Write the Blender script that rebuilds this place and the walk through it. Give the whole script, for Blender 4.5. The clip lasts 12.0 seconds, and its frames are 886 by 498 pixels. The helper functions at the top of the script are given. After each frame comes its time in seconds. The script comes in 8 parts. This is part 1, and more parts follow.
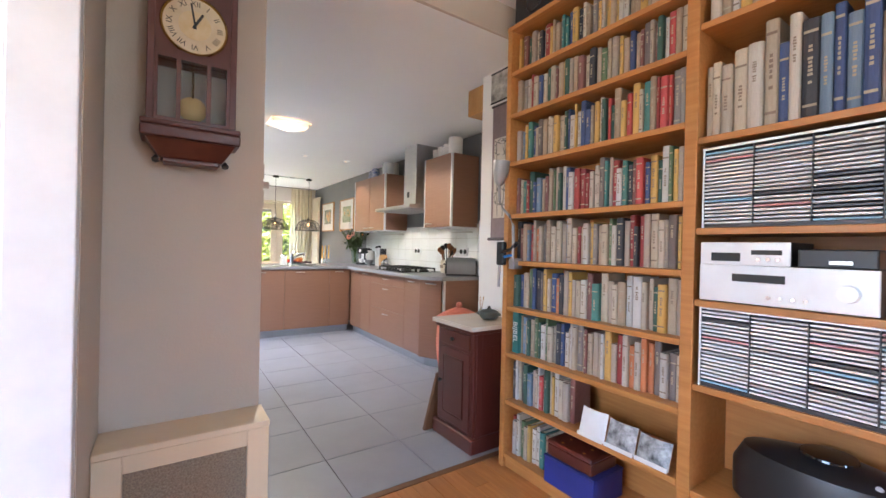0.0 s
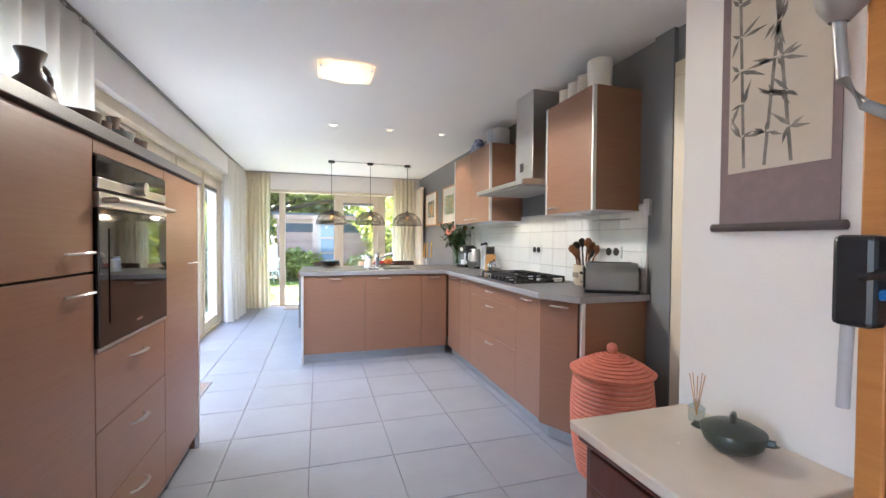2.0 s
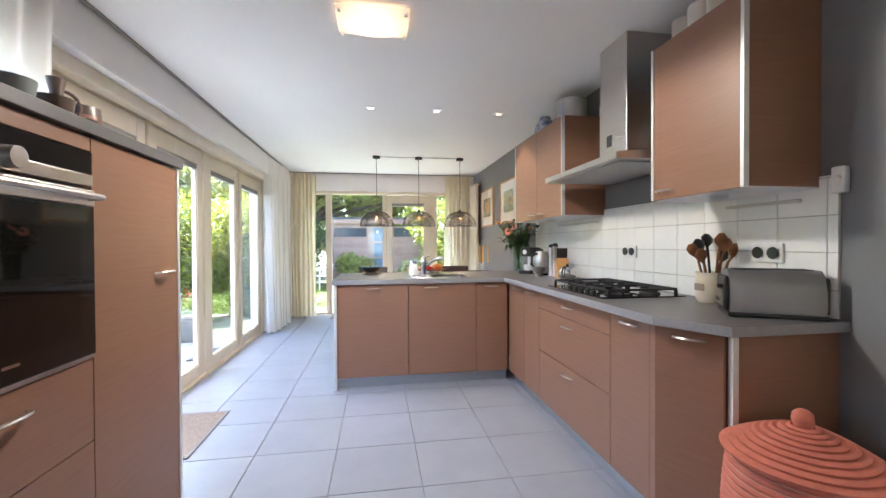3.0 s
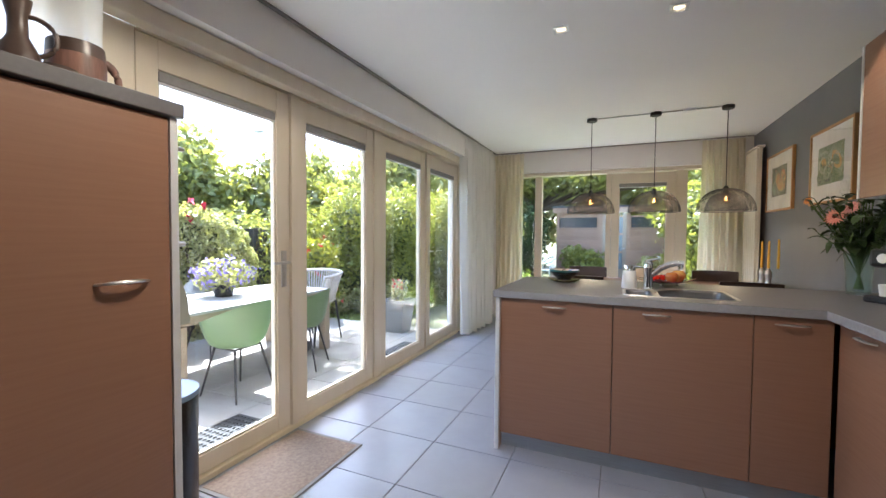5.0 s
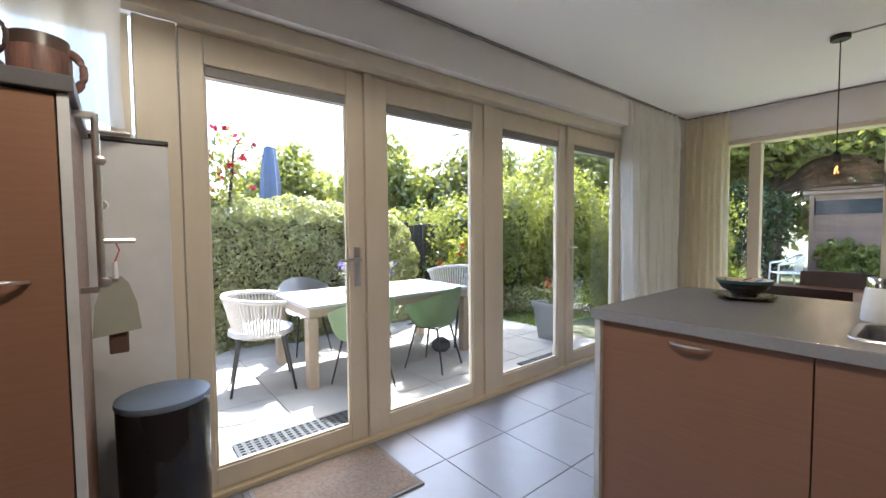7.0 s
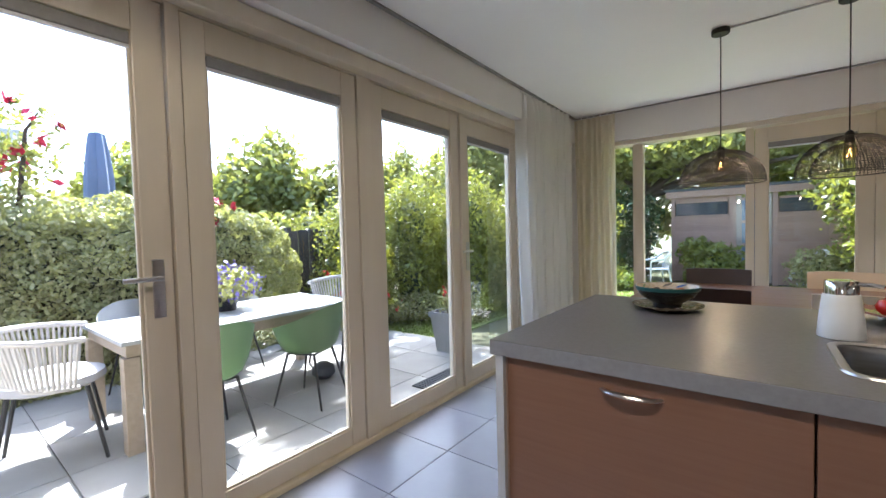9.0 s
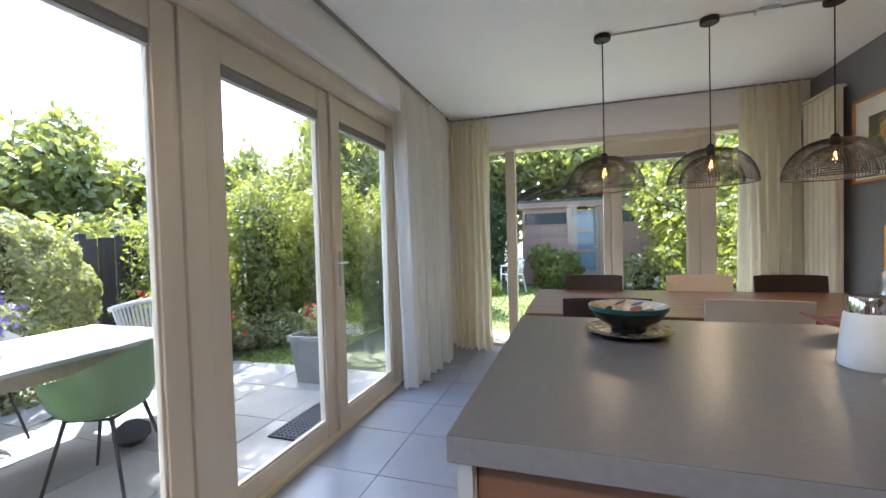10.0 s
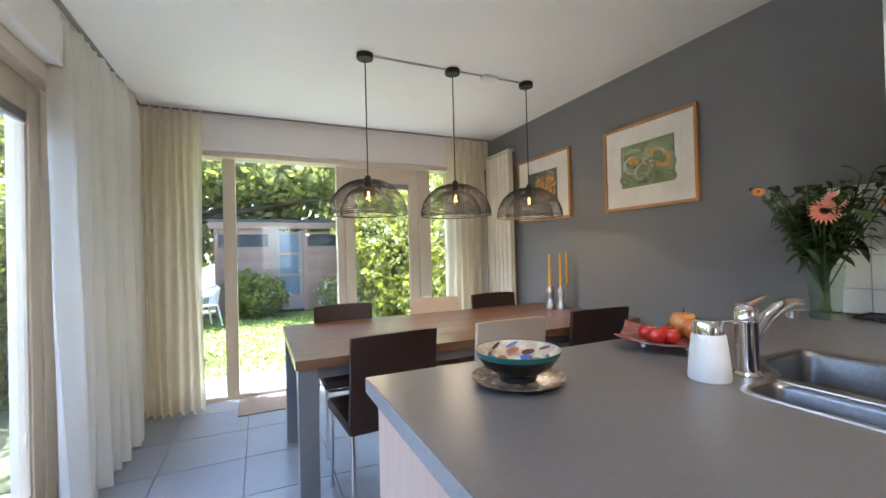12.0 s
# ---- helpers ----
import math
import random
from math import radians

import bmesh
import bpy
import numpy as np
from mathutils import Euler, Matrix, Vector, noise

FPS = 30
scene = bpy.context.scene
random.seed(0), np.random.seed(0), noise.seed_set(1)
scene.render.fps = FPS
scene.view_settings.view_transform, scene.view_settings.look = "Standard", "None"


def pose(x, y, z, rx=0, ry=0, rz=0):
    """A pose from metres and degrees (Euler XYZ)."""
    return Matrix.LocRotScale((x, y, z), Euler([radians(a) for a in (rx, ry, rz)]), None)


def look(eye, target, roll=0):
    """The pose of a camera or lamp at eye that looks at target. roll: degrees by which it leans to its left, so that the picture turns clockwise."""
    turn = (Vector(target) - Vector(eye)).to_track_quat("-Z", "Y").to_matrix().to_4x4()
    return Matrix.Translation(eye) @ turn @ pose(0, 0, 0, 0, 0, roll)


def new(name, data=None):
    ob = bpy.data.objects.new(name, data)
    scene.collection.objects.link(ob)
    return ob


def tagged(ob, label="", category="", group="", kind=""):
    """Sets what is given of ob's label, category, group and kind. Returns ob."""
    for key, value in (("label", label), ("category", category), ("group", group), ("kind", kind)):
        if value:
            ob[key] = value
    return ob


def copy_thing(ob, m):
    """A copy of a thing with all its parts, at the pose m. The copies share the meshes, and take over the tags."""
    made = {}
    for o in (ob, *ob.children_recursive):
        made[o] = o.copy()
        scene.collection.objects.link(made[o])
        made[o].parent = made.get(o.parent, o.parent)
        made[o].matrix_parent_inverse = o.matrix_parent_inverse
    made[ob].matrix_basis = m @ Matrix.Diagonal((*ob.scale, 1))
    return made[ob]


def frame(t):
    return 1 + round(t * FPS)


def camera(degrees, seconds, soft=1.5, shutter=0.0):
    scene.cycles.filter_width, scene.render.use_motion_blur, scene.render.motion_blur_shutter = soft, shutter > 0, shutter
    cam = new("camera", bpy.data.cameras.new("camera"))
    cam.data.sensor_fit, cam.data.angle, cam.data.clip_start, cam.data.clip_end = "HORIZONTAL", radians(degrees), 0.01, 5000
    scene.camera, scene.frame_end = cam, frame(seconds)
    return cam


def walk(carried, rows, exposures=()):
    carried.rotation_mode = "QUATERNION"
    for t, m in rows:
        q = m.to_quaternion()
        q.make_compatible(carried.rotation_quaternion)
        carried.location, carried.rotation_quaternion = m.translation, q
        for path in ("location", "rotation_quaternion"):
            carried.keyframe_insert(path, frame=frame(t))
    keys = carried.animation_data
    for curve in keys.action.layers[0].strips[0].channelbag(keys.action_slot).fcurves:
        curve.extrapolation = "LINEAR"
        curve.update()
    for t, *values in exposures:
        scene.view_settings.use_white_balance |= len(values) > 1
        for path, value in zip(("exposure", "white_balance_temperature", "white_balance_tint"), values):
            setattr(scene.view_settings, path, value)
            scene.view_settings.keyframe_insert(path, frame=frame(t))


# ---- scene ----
cam = camera(94.9, 12.0)
PATH = [
    (0, (0.16, 0.315, 1.209), (1.279, 1.973, 1.203), 1.3),
    (0.5, (0.419, 0.618, 1.219), (1.403, 2.359, 1.197), 1.0),
    (1, (0.608, 0.968, 1.225), (1.463, 2.775, 1.198), 0.9),
    (1.5, (0.766, 1.296, 1.235), (1.487, 3.161, 1.191), 0.9),
    (2, (0.959, 1.628, 1.238), (1.546, 3.54, 1.196), 0.4),
    (2.5, (1.073, 1.98, 1.219), (1.545, 3.924, 1.182), 0.1),
    (2.7, (1.11, 2.135, 1.214), (1.523, 4.091, 1.191), -0.1),
    (4.3, (1.344, 3.206, 1.225), (1.021, 5.18, 1.199), -0.0),
    (4.5, (1.377, 3.317, 1.226), (0.906, 5.261, 1.185), 0.2),
    (5, (1.445, 3.579, 1.232), (0.647, 5.411, 1.164), 0.4),
    (5.5, (1.54, 3.824, 1.218), (0.44, 5.492, 1.135), 0.2),
    (6, (1.576, 4.075, 1.215), (0.229, 5.55, 1.118), 0.1),
    (6.5, (1.616, 4.271, 1.216), (0.099, 5.572, 1.129), -0.4),
    (6.7, (1.63, 4.338, 1.222), (0.071, 5.587, 1.129), -0.5),
    (8.3, (1.625, 4.743, 1.191), (0.139, 6.079, 1.11), -1.3),
    (8.5, (1.554, 4.803, 1.198), (0.122, 6.197, 1.114), -1.3),
    (9, (1.337, 4.917, 1.197), (0.115, 6.499, 1.123), -1.5),
    (9.5, (1.13, 5.101, 1.196), (0.179, 6.859, 1.125), -1.6),
    (10, (0.96, 5.287, 1.193), (0.347, 7.19, 1.141), -1.6),
    (10.5, (0.799, 5.413, 1.201), (0.555, 7.398, 1.165), -1.8),
    (11, (0.67, 5.478, 1.227), (0.797, 7.474, 1.2), -1.7),
    (11.5, (0.591, 5.592, 1.217), (1.089, 7.529, 1.213), -1.6),
    (12, (0.544, 5.671, 1.232), (1.372, 7.492, 1.249), -1.5),
]
EXPOSE = [(0.0, 4.5, 5600, 10), (1.0, 4.45, 5550, 10), (2.5, 4.33, 5500, 10), (4.5, 3.6, 5600, 10), (5.5, 3.25, 5900, 10), (6.5, 3.05, 5900, 10), (8.5, 2.95, 5800, 10), (9.5, 2.93, 5650, 10), (10.5, 3.15, 5550, 10), (12.0, 3.55, 5550, 10)]
walk(cam, [(t, look(eye, target, roll)) for t, eye, target, roll in PATH], EXPOSE)


# ---- light ----
SUN_TO = Vector((-0.31, 0.28, 0.73)).normalized()
world = bpy.data.worlds.new("sky")
scene.world = world
world.use_nodes = True
wn = world.node_tree.nodes
sky = wn.new("ShaderNodeTexSky")
sky.sky_type, sky.sun_disc = "NISHITA", False
sky.sun_elevation, sky.sun_rotation = math.asin(SUN_TO.z), math.atan2(SUN_TO.x, SUN_TO.y)
sky.air_density, sky.dust_density = 1.0, 2.5
world.node_tree.links.new(sky.outputs[0], wn["Background"].inputs[0])
wn["Background"].inputs[1].default_value = 0.15
sun = new("sun", bpy.data.lights.new("sun", "SUN"))
sun.data.energy, sun.data.angle, sun.data.color = 3.3, radians(0.6), (1.0, 0.97, 0.93)
sun.matrix_world = look(SUN_TO * 20, (0, 0, 0))


def lamp(name, kind, loc, energy, color=(1, 1, 1), size=0.1, size_y=None, target=None):
    ob = new(name, bpy.data.lights.new(name, kind))
    ob.data.energy, ob.data.color = energy, color
    if kind == "AREA":
        ob.data.shape, ob.data.size, ob.data.size_y = "RECTANGLE", size, size_y or size
    elif kind in ("POINT", "SPOT"):
        ob.data.shadow_soft_size = size
    ob.matrix_world = look(loc, target) if target else pose(*loc)
    return ob


# lamps added in two invented, unseen openings to brighten the living room
lamp("living fill lamp", "AREA", (1.2, -2.79, 1.6), 0.6, (0.96, 0.98, 1.0), 0.95, 1.55, (1.2, 0, 1.55))
lamp("living side fill lamp", "AREA", (-2.59, 0.5, 1.45), 1.3, (0.96, 0.98, 1.0), 2.1, 1.85, (0, 0.5, 1.40))

# ---- materials ----
def M(name, col, rough=0.5, metal=0.0, col2=None, scale=6.0, stretch=(1, 1, 1), bump=0.0, bscale=80.0, rvar=0.08, rand=0.0, spec=0.5, coat=0.0, island=0.0, fine=0.0):
    """A surface: colour between col and col2 by coarse and fine noise, uneven gloss, fine relief."""
    m = bpy.data.materials.new(name)
    m.use_nodes = True
    nt = m.node_tree
    n, l = nt.nodes, nt.links
    b = n["Principled BSDF"]
    col2 = col2 or tuple(c * 0.86 for c in col)
    tc, mp = n.new("ShaderNodeTexCoord"), n.new("ShaderNodeMapping")
    mp.inputs["Scale"].default_value = stretch
    l.new(tc.outputs["Object"], mp.inputs[0])
    src = mp.outputs[0]
    if rand or island:
        add = n.new("ShaderNodeVectorMath")
        add.operation = "MULTIPLY_ADD"
        info = n.new("ShaderNodeObjectInfo") if rand else n.new("ShaderNodeNewGeometry")
        rnd = info.outputs["Random"] if rand else info.outputs["Random Per Island"]
        l.new(rnd, add.inputs[0])
        add.inputs[1].default_value = (13, 29, 17)
        l.new(mp.outputs[0], add.inputs[2])
        src = add.outputs[0]
    nz = n.new("ShaderNodeTexNoise")
    nz.inputs["Scale"].default_value, nz.inputs["Detail"].default_value, nz.inputs["Roughness"].default_value = scale, 5, 0.6
    l.new(src, nz.inputs[0])
    rp = n.new("ShaderNodeMapRange")
    rp.inputs[1].default_value, rp.inputs[2].default_value = 0.3, 0.7
    l.new(nz.outputs["Fac"], rp.inputs[0])
    mix = n.new("ShaderNodeMix")
    mix.data_type = "RGBA"
    mix.inputs[6].default_value, mix.inputs[7].default_value = (*col, 1), (*col2, 1)
    l.new(rp.outputs[0], mix.inputs[0])
    out = mix.outputs[2]
    if rand or island:
        hsv, mr = n.new("ShaderNodeHueSaturation"), n.new("ShaderNodeMapRange")
        amt = rand or island
        mr.inputs[3].default_value, mr.inputs[4].default_value = 1 - amt, 1 + amt
        l.new(rnd, mr.inputs[0])
        l.new(mr.outputs[0], hsv.inputs["Value"])
        l.new(out, hsv.inputs["Color"])
        out = hsv.outputs[0]
    l.new(out, b.inputs["Base Color"])
    rr = n.new("ShaderNodeMapRange")
    rr.inputs[3].default_value, rr.inputs[4].default_value = max(0.02, rough - rvar), min(1, rough + rvar)
    nz2 = n.new("ShaderNodeTexNoise")
    nz2.inputs["Scale"].default_value, nz2.inputs["Detail"].default_value = bscale, 3
    l.new(src, nz2.inputs[0])
    l.new(nz.outputs["Fac"], rr.inputs[0])
    l.new(rr.outputs[0], b.inputs["Roughness"])
    b.inputs["Metallic"].default_value = metal
    b.inputs["Specular IOR Level"].default_value = spec
    b.inputs["Coat Weight"].default_value = coat
    if bump:
        bp = n.new("ShaderNodeBump")
        bp.inputs["Strength"].default_value, bp.inputs["Distance"].default_value = bump, 0.002
        l.new(nz2.outputs["Fac"], bp.inputs["Height"])
        l.new(bp.outputs[0], b.inputs["Normal"])
    return m


def glass(name, tint=(0.97, 0.985, 0.98), gloss=1.0, rough=0.0):
    """A clear pane: what lies behind it, and a reflection that grows at a grazing view."""
    m = bpy.data.materials.new(name)
    m.use_nodes = True
    n, l = m.node_tree.nodes, m.node_tree.links
    n.remove(n["Principled BSDF"])
    tr, gl, lw, mx = n.new("ShaderNodeBsdfTransparent"), n.new("ShaderNodeBsdfGlossy"), n.new("ShaderNodeLayerWeight"), n.new("ShaderNodeMixShader")
    tr.inputs[0].default_value, gl.inputs["Roughness"].default_value = (*tint, 1), rough
    gl.inputs[0].default_value = (gloss, gloss, gloss, 1)
    pw, ma = n.new("ShaderNodeMath"), n.new("ShaderNodeMath")
    pw.operation, ma.operation = "POWER", "MULTIPLY_ADD"
    pw.inputs[1].default_value, ma.inputs[1].default_value, ma.inputs[2].default_value = 4.5, 0.6, 0.025
    l.new(lw.outputs["Facing"], pw.inputs[0]), l.new(pw.outputs[0], ma.inputs[0])
    l.new(ma.outputs[0], mx.inputs[0]), l.new(tr.outputs[0], mx.inputs[1]), l.new(gl.outputs[0], mx.inputs[2])
    l.new(mx.outputs[0], n["Material Output"].inputs[0])
    return m


def cloth(name, col, through_it=0.45, clear=0.0):
    """A thin fabric or leaf that lets light through."""
    m = M(name, col, rough=0.9, bump=0.3, bscale=500, spec=0.15, scale=2)
    n, l = m.node_tree.nodes, m.node_tree.links
    t, mx = n.new("ShaderNodeBsdfTranslucent"), n.new("ShaderNodeMixShader")
    t.inputs[0].default_value, mx.inputs[0].default_value = (*col, 1), through_it
    l.new(n["Principled BSDF"].outputs[0], mx.inputs[1]), l.new(t.outputs[0], mx.inputs[2])
    last = mx
    if clear:
        tr, m2 = n.new("ShaderNodeBsdfTransparent"), n.new("ShaderNodeMixShader")
        m2.inputs[0].default_value = clear
        l.new(mx.outputs[0], m2.inputs[1]), l.new(tr.outputs[0], m2.inputs[2])
        last = m2
    l.new(last.outputs[0], n["Material Output"].inputs[0])
    return m


def leafy(name, col, col2, through_it=0.35):
    m = M(name, col, rough=0.42, col2=col2, scale=0.9, island=0.5, spec=0.5)
    n, l = m.node_tree.nodes, m.node_tree.links
    t, mx = n.new("ShaderNodeBsdfTranslucent"), n.new("ShaderNodeMixShader")
    t.inputs[0].default_value, mx.inputs[0].default_value = (col[0] * 1.6, col[1] * 1.5, col[2] * 0.8, 1), through_it
    l.new(n["Principled BSDF"].outputs[0], mx.inputs[1]), l.new(t.outputs[0], mx.inputs[2])
    l.new(mx.outputs[0], n["Material Output"].inputs[0])
    return m


def glow(name, col, strength):
    m = bpy.data.materials.new(name)
    m.use_nodes = True
    b = m.node_tree.nodes["Principled BSDF"]
    b.inputs["Base Color"].default_value = (*col, 1)
    b.inputs["Emission Color"].default_value, b.inputs["Emission Strength"].default_value = (*col, 1), strength
    return m


W_CEIL = M("ceiling paint", (0.86, 0.86, 0.85), 0.85, col2=(0.84, 0.84, 0.83), bump=0.35, bscale=120, scale=1.2)
W_WHITE = M("white wall paint", (0.82, 0.80, 0.78), 0.8, col2=(0.78, 0.76, 0.73), bump=0.4, bscale=140, scale=1.5)
W_BEIGE = M("beige wall paint", (0.555, 0.475, 0.40), 0.8, col2=(0.525, 0.45, 0.375), bump=0.5, bscale=110, scale=1.5)
W_GREY = M("grey wall paint", (0.20, 0.205, 0.215), 0.75, col2=(0.185, 0.19, 0.20), bump=0.4, bscale=140, scale=1.5)
CREAM = M("cream frame paint", (0.72, 0.64, 0.51), 0.42, col2=(0.68, 0.60, 0.47), bump=0.15, bscale=60, scale=3, stretch=(3, 3, 0.4))
CREAM_OUT = M("cream trim paint", (0.74, 0.64, 0.46), 0.5, scale=3)
WHITE_P = M("white gloss paint", (0.80, 0.81, 0.83), 0.35, scale=4)
TILE = M("pale grey floor tile", (0.295, 0.308, 0.355), 0.33, col2=(0.258, 0.268, 0.31), scale=3.2, bump=0.08, bscale=40, rand=0.03, rvar=0.02)
GROUT = M("grey grout", (0.20, 0.195, 0.20), 0.9, scale=20)
WTILE = M("glazed white tile", (0.80, 0.81, 0.81), 0.18, col2=(0.77, 0.78, 0.78), scale=8, rand=0.03, bump=0.1, bscale=15)
WGROUT = M("pale grout", (0.55, 0.53, 0.50), 0.9)
CAB = M("beech veneer", (0.275, 0.146, 0.092), 0.37, col2=(0.245, 0.126, 0.077), scale=4, stretch=(1.0, 1.0, 22), bump=0.12, bscale=40, rvar=0.06)
CABD = M("dark carcass edge", (0.10, 0.055, 0.04), 0.6)
COUNTER = M("grey laminate worktop", (0.132, 0.126, 0.132), 0.345, col2=(0.118, 0.112, 0.117), scale=90, bump=0.08, bscale=300, rvar=0.05)
COUNTER_E = M("grey worktop edge", (0.30, 0.30, 0.32), 0.42, scale=60)
PLINTH = M("brushed plinth", (0.42, 0.44, 0.47), 0.4, metal=0.5, scale=8, stretch=(1, 1, 20))
ALU = M("aluminium edge", (0.78, 0.79, 0.80), 0.42, metal=0.35, scale=9)
STEEL = M("brushed steel", (0.60, 0.58, 0.56), 0.3, metal=1.0, col2=(0.54, 0.52, 0.50), scale=6, stretch=(30, 1, 30), bump=0.05, bscale=200)
CHROME = M("chrome", (0.82, 0.82, 0.83), 0.1, metal=1.0, rvar=0.03)
BLACK = M("black plastic", (0.018, 0.018, 0.02), 0.35)
BLACKM = M("matt black metal", (0.022, 0.021, 0.022), 0.5, metal=0.2)
IRON = M("cast iron", (0.02, 0.02, 0.022), 0.55, bump=0.3)
OVENG = M("black oven glass", (0.012, 0.010, 0.010), 0.05, spec=0.6, rvar=0.01)
PANE = glass("window pane")
CURT = cloth("cream voile", (0.92, 0.86, 0.69), 0.66, 0.16)
CURT_W = cloth("white voile", (0.92, 0.91, 0.88), 0.66, 0.12)
PINE = M("honey pine", (0.50, 0.225, 0.062), 0.4, col2=(0.40, 0.165, 0.04), scale=4, stretch=(14, 1, 14), bump=0.15, bscale=30)
MAHO = M("dark mahogany", (0.095, 0.023, 0.016), 0.34, col2=(0.080, 0.018, 0.012), scale=5, stretch=(12, 12, 1), coat=0.2, rvar=0.03)
MARBLE = M("cream marble", (0.70, 0.64, 0.56), 0.25, col2=(0.60, 0.54, 0.46), scale=4)
PARQ = M("oiled oak parquet", (0.42, 0.175, 0.05), 0.33, col2=(0.33, 0.125, 0.035), scale=5, stretch=(12, 1, 1), rand=0.14, bump=0.1, bscale=40)
WHITE_PL = M("white plastic", (0.83, 0.83, 0.83), 0.35)
CERAMIC = M("cream stoneware", (0.66, 0.60, 0.48), 0.35, col2=(0.55, 0.48, 0.36), scale=9)
MAT_ = M("coir mat", (0.34, 0.26, 0.20), 0.95, col2=(0.23, 0.17, 0.13), scale=60, bump=1.0, bscale=400)


# ---- building helpers ----
def box(bm, x0, x1, y0, y1, z0, z1, bev=0.0):
    r = bmesh.ops.create_cube(bm, size=1.0, matrix=Matrix.Translation(((x0 + x1) / 2, (y0 + y1) / 2, (z0 + z1) / 2)) @ Matrix.Diagonal((abs(x1 - x0), abs(y1 - y0), abs(z1 - z0), 1)))
    if bev:
        es = list({e for v in r["verts"] for e in v.link_edges})
        bmesh.ops.bevel(bm, geom=es, offset=bev, segments=2, affect="EDGES", profile=0.5)
    return bm


def B(x0, x1, y0, y1, z0, z1, bev=0.0):
    return box(bmesh.new(), x0, x1, y0, y1, z0, z1, bev)


def lathe(profile, seg=24, bm=None, at=(0, 0, 0), close=False):
    """Turns (radius, height) pairs about the z axis."""
    bm = bm or bmesh.new()
    rings = []
    for r, z in profile:
        if r < 1e-5:
            rings.append([bm.verts.new((at[0], at[1], at[2] + z))])
        else:
            rings.append([bm.verts.new((at[0] + r * math.cos(2 * math.pi * i / seg), at[1] + r * math.sin(2 * math.pi * i / seg), at[2] + z)) for i in range(seg)])
    for a, b in zip(rings, rings[1:]):
        for i in range(seg):
            j = (i + 1) % seg
            if len(a) == 1 and len(b) == 1:
                continue
            if len(a) == 1:
                bm.faces.new((a[0], b[i], b[j]))
            elif len(b) == 1:
                bm.faces.new((a[i], b[0], a[j]))
            else:
                bm.faces.new((a[i], b[i], b[j], a[j]))
    bmesh.ops.recalc_face_normals(bm, faces=bm.faces)
    return bm


def tube(pts, r, seg=10, bm=None, flat=1.0):
    """A round bar along points; r may be a list, one radius a point."""
    bm = bm or bmesh.new()
    pts = [Vector(p) for p in pts]
    rs = r if isinstance(r, (list, tuple)) else [r] * len(pts)
    up = Vector((0, 0, 1))
    rings = []
    for i, p in enumerate(pts):
        d = (pts[min(i + 1, len(pts) - 1)] - pts[max(i - 1, 0)]).normalized()
        ref = up if abs(d.z) < 0.92 else Vector((0, 1, 0))
        a = d.cross(ref).normalized()
        b = d.cross(a).normalized()
        rings.append([bm.verts.new(p + (a * math.cos(2 * math.pi * k / seg) + b * flat * math.sin(2 * math.pi * k / seg)) * rs[i]) for k in range(seg)])
    for u, v in zip(rings, rings[1:]):
        for k in range(seg):
            bm.faces.new((u[k], u[(k + 1) % seg], v[(k + 1) % seg], v[k]))
    for c in (rings[0], rings[-1]):
        bm.faces.new(c)
    bmesh.ops.recalc_face_normals(bm, faces=bm.faces)
    return bm


def arc(c, r, a0, a1, n, plane="xz"):
    out = []
    for i in range(n + 1):
        a = radians(a0 + (a1 - a0) * i / n)
        u, v = r * math.cos(a), r * math.sin(a)
        out.append({"xz": (c[0] + u, c[1], c[2] + v), "yz": (c[0], c[1] + u, c[2] + v), "xy": (c[0] + u, c[1] + v, c[2])}[plane])
    return out


def prism(poly, z0, z1, bev=0.0):
    """An upright block on a ground polygon."""
    bm = bmesh.new()
    lo, hi = [bm.verts.new((x, y, z0)) for x, y in poly], [bm.verts.new((x, y, z1)) for x, y in poly]
    bm.faces.new(lo), bm.faces.new(hi)
    for i in range(len(poly)):
        j = (i + 1) % len(poly)
        bm.faces.new((lo[i], lo[j], hi[j], hi[i]))
    bmesh.ops.recalc_face_normals(bm, faces=bm.faces)
    if bev:
        bmesh.ops.bevel(bm, geom=list(bm.edges), offset=bev, segments=2, affect="EDGES", profile=0.5)
    return bm


def mesh_of(name, bm, material, smooth=False):
    me = bpy.data.meshes.new(name)
    bm.to_mesh(me)
    bm.free()
    for mm in (material if isinstance(material, (list, tuple)) else [material]):
        me.materials.append(mm)
    if smooth:
        me.polygons.foreach_set("use_smooth", [True] * len(me.polygons))
        me.set_sharp_from_angle(angle=radians(40))
    return me


def part(name, bm, material, parent, label="", smooth=False, m=None):
    ob = new(name, mesh_of(name, bm, material, smooth))
    ob.parent = parent
    if m is not None:
        ob.matrix_basis = m
    return tagged(ob, label)


def thing(name, label, category, loc=(0, 0, 0), rz=0, group=""):
    ob = new(name)
    ob.empty_display_size = 0.05
    ob.matrix_basis = pose(*loc, 0, 0, rz)
    return tagged(ob, label, category, group)


def solo(name, bm, material, label, category, loc=(0, 0, 0), rz=0, group="", kind="", smooth=False):
    ob = new(name, mesh_of(name, bm, material, smooth))
    ob.matrix_basis = pose(*loc, 0, 0, rz)
    return tagged(ob, label, category, group, kind)


def fixed(name, bm, material, label="", category="", smooth=False):
    return tagged(new(name, mesh_of(name, bm, material, smooth)), label, category, "", "structure")


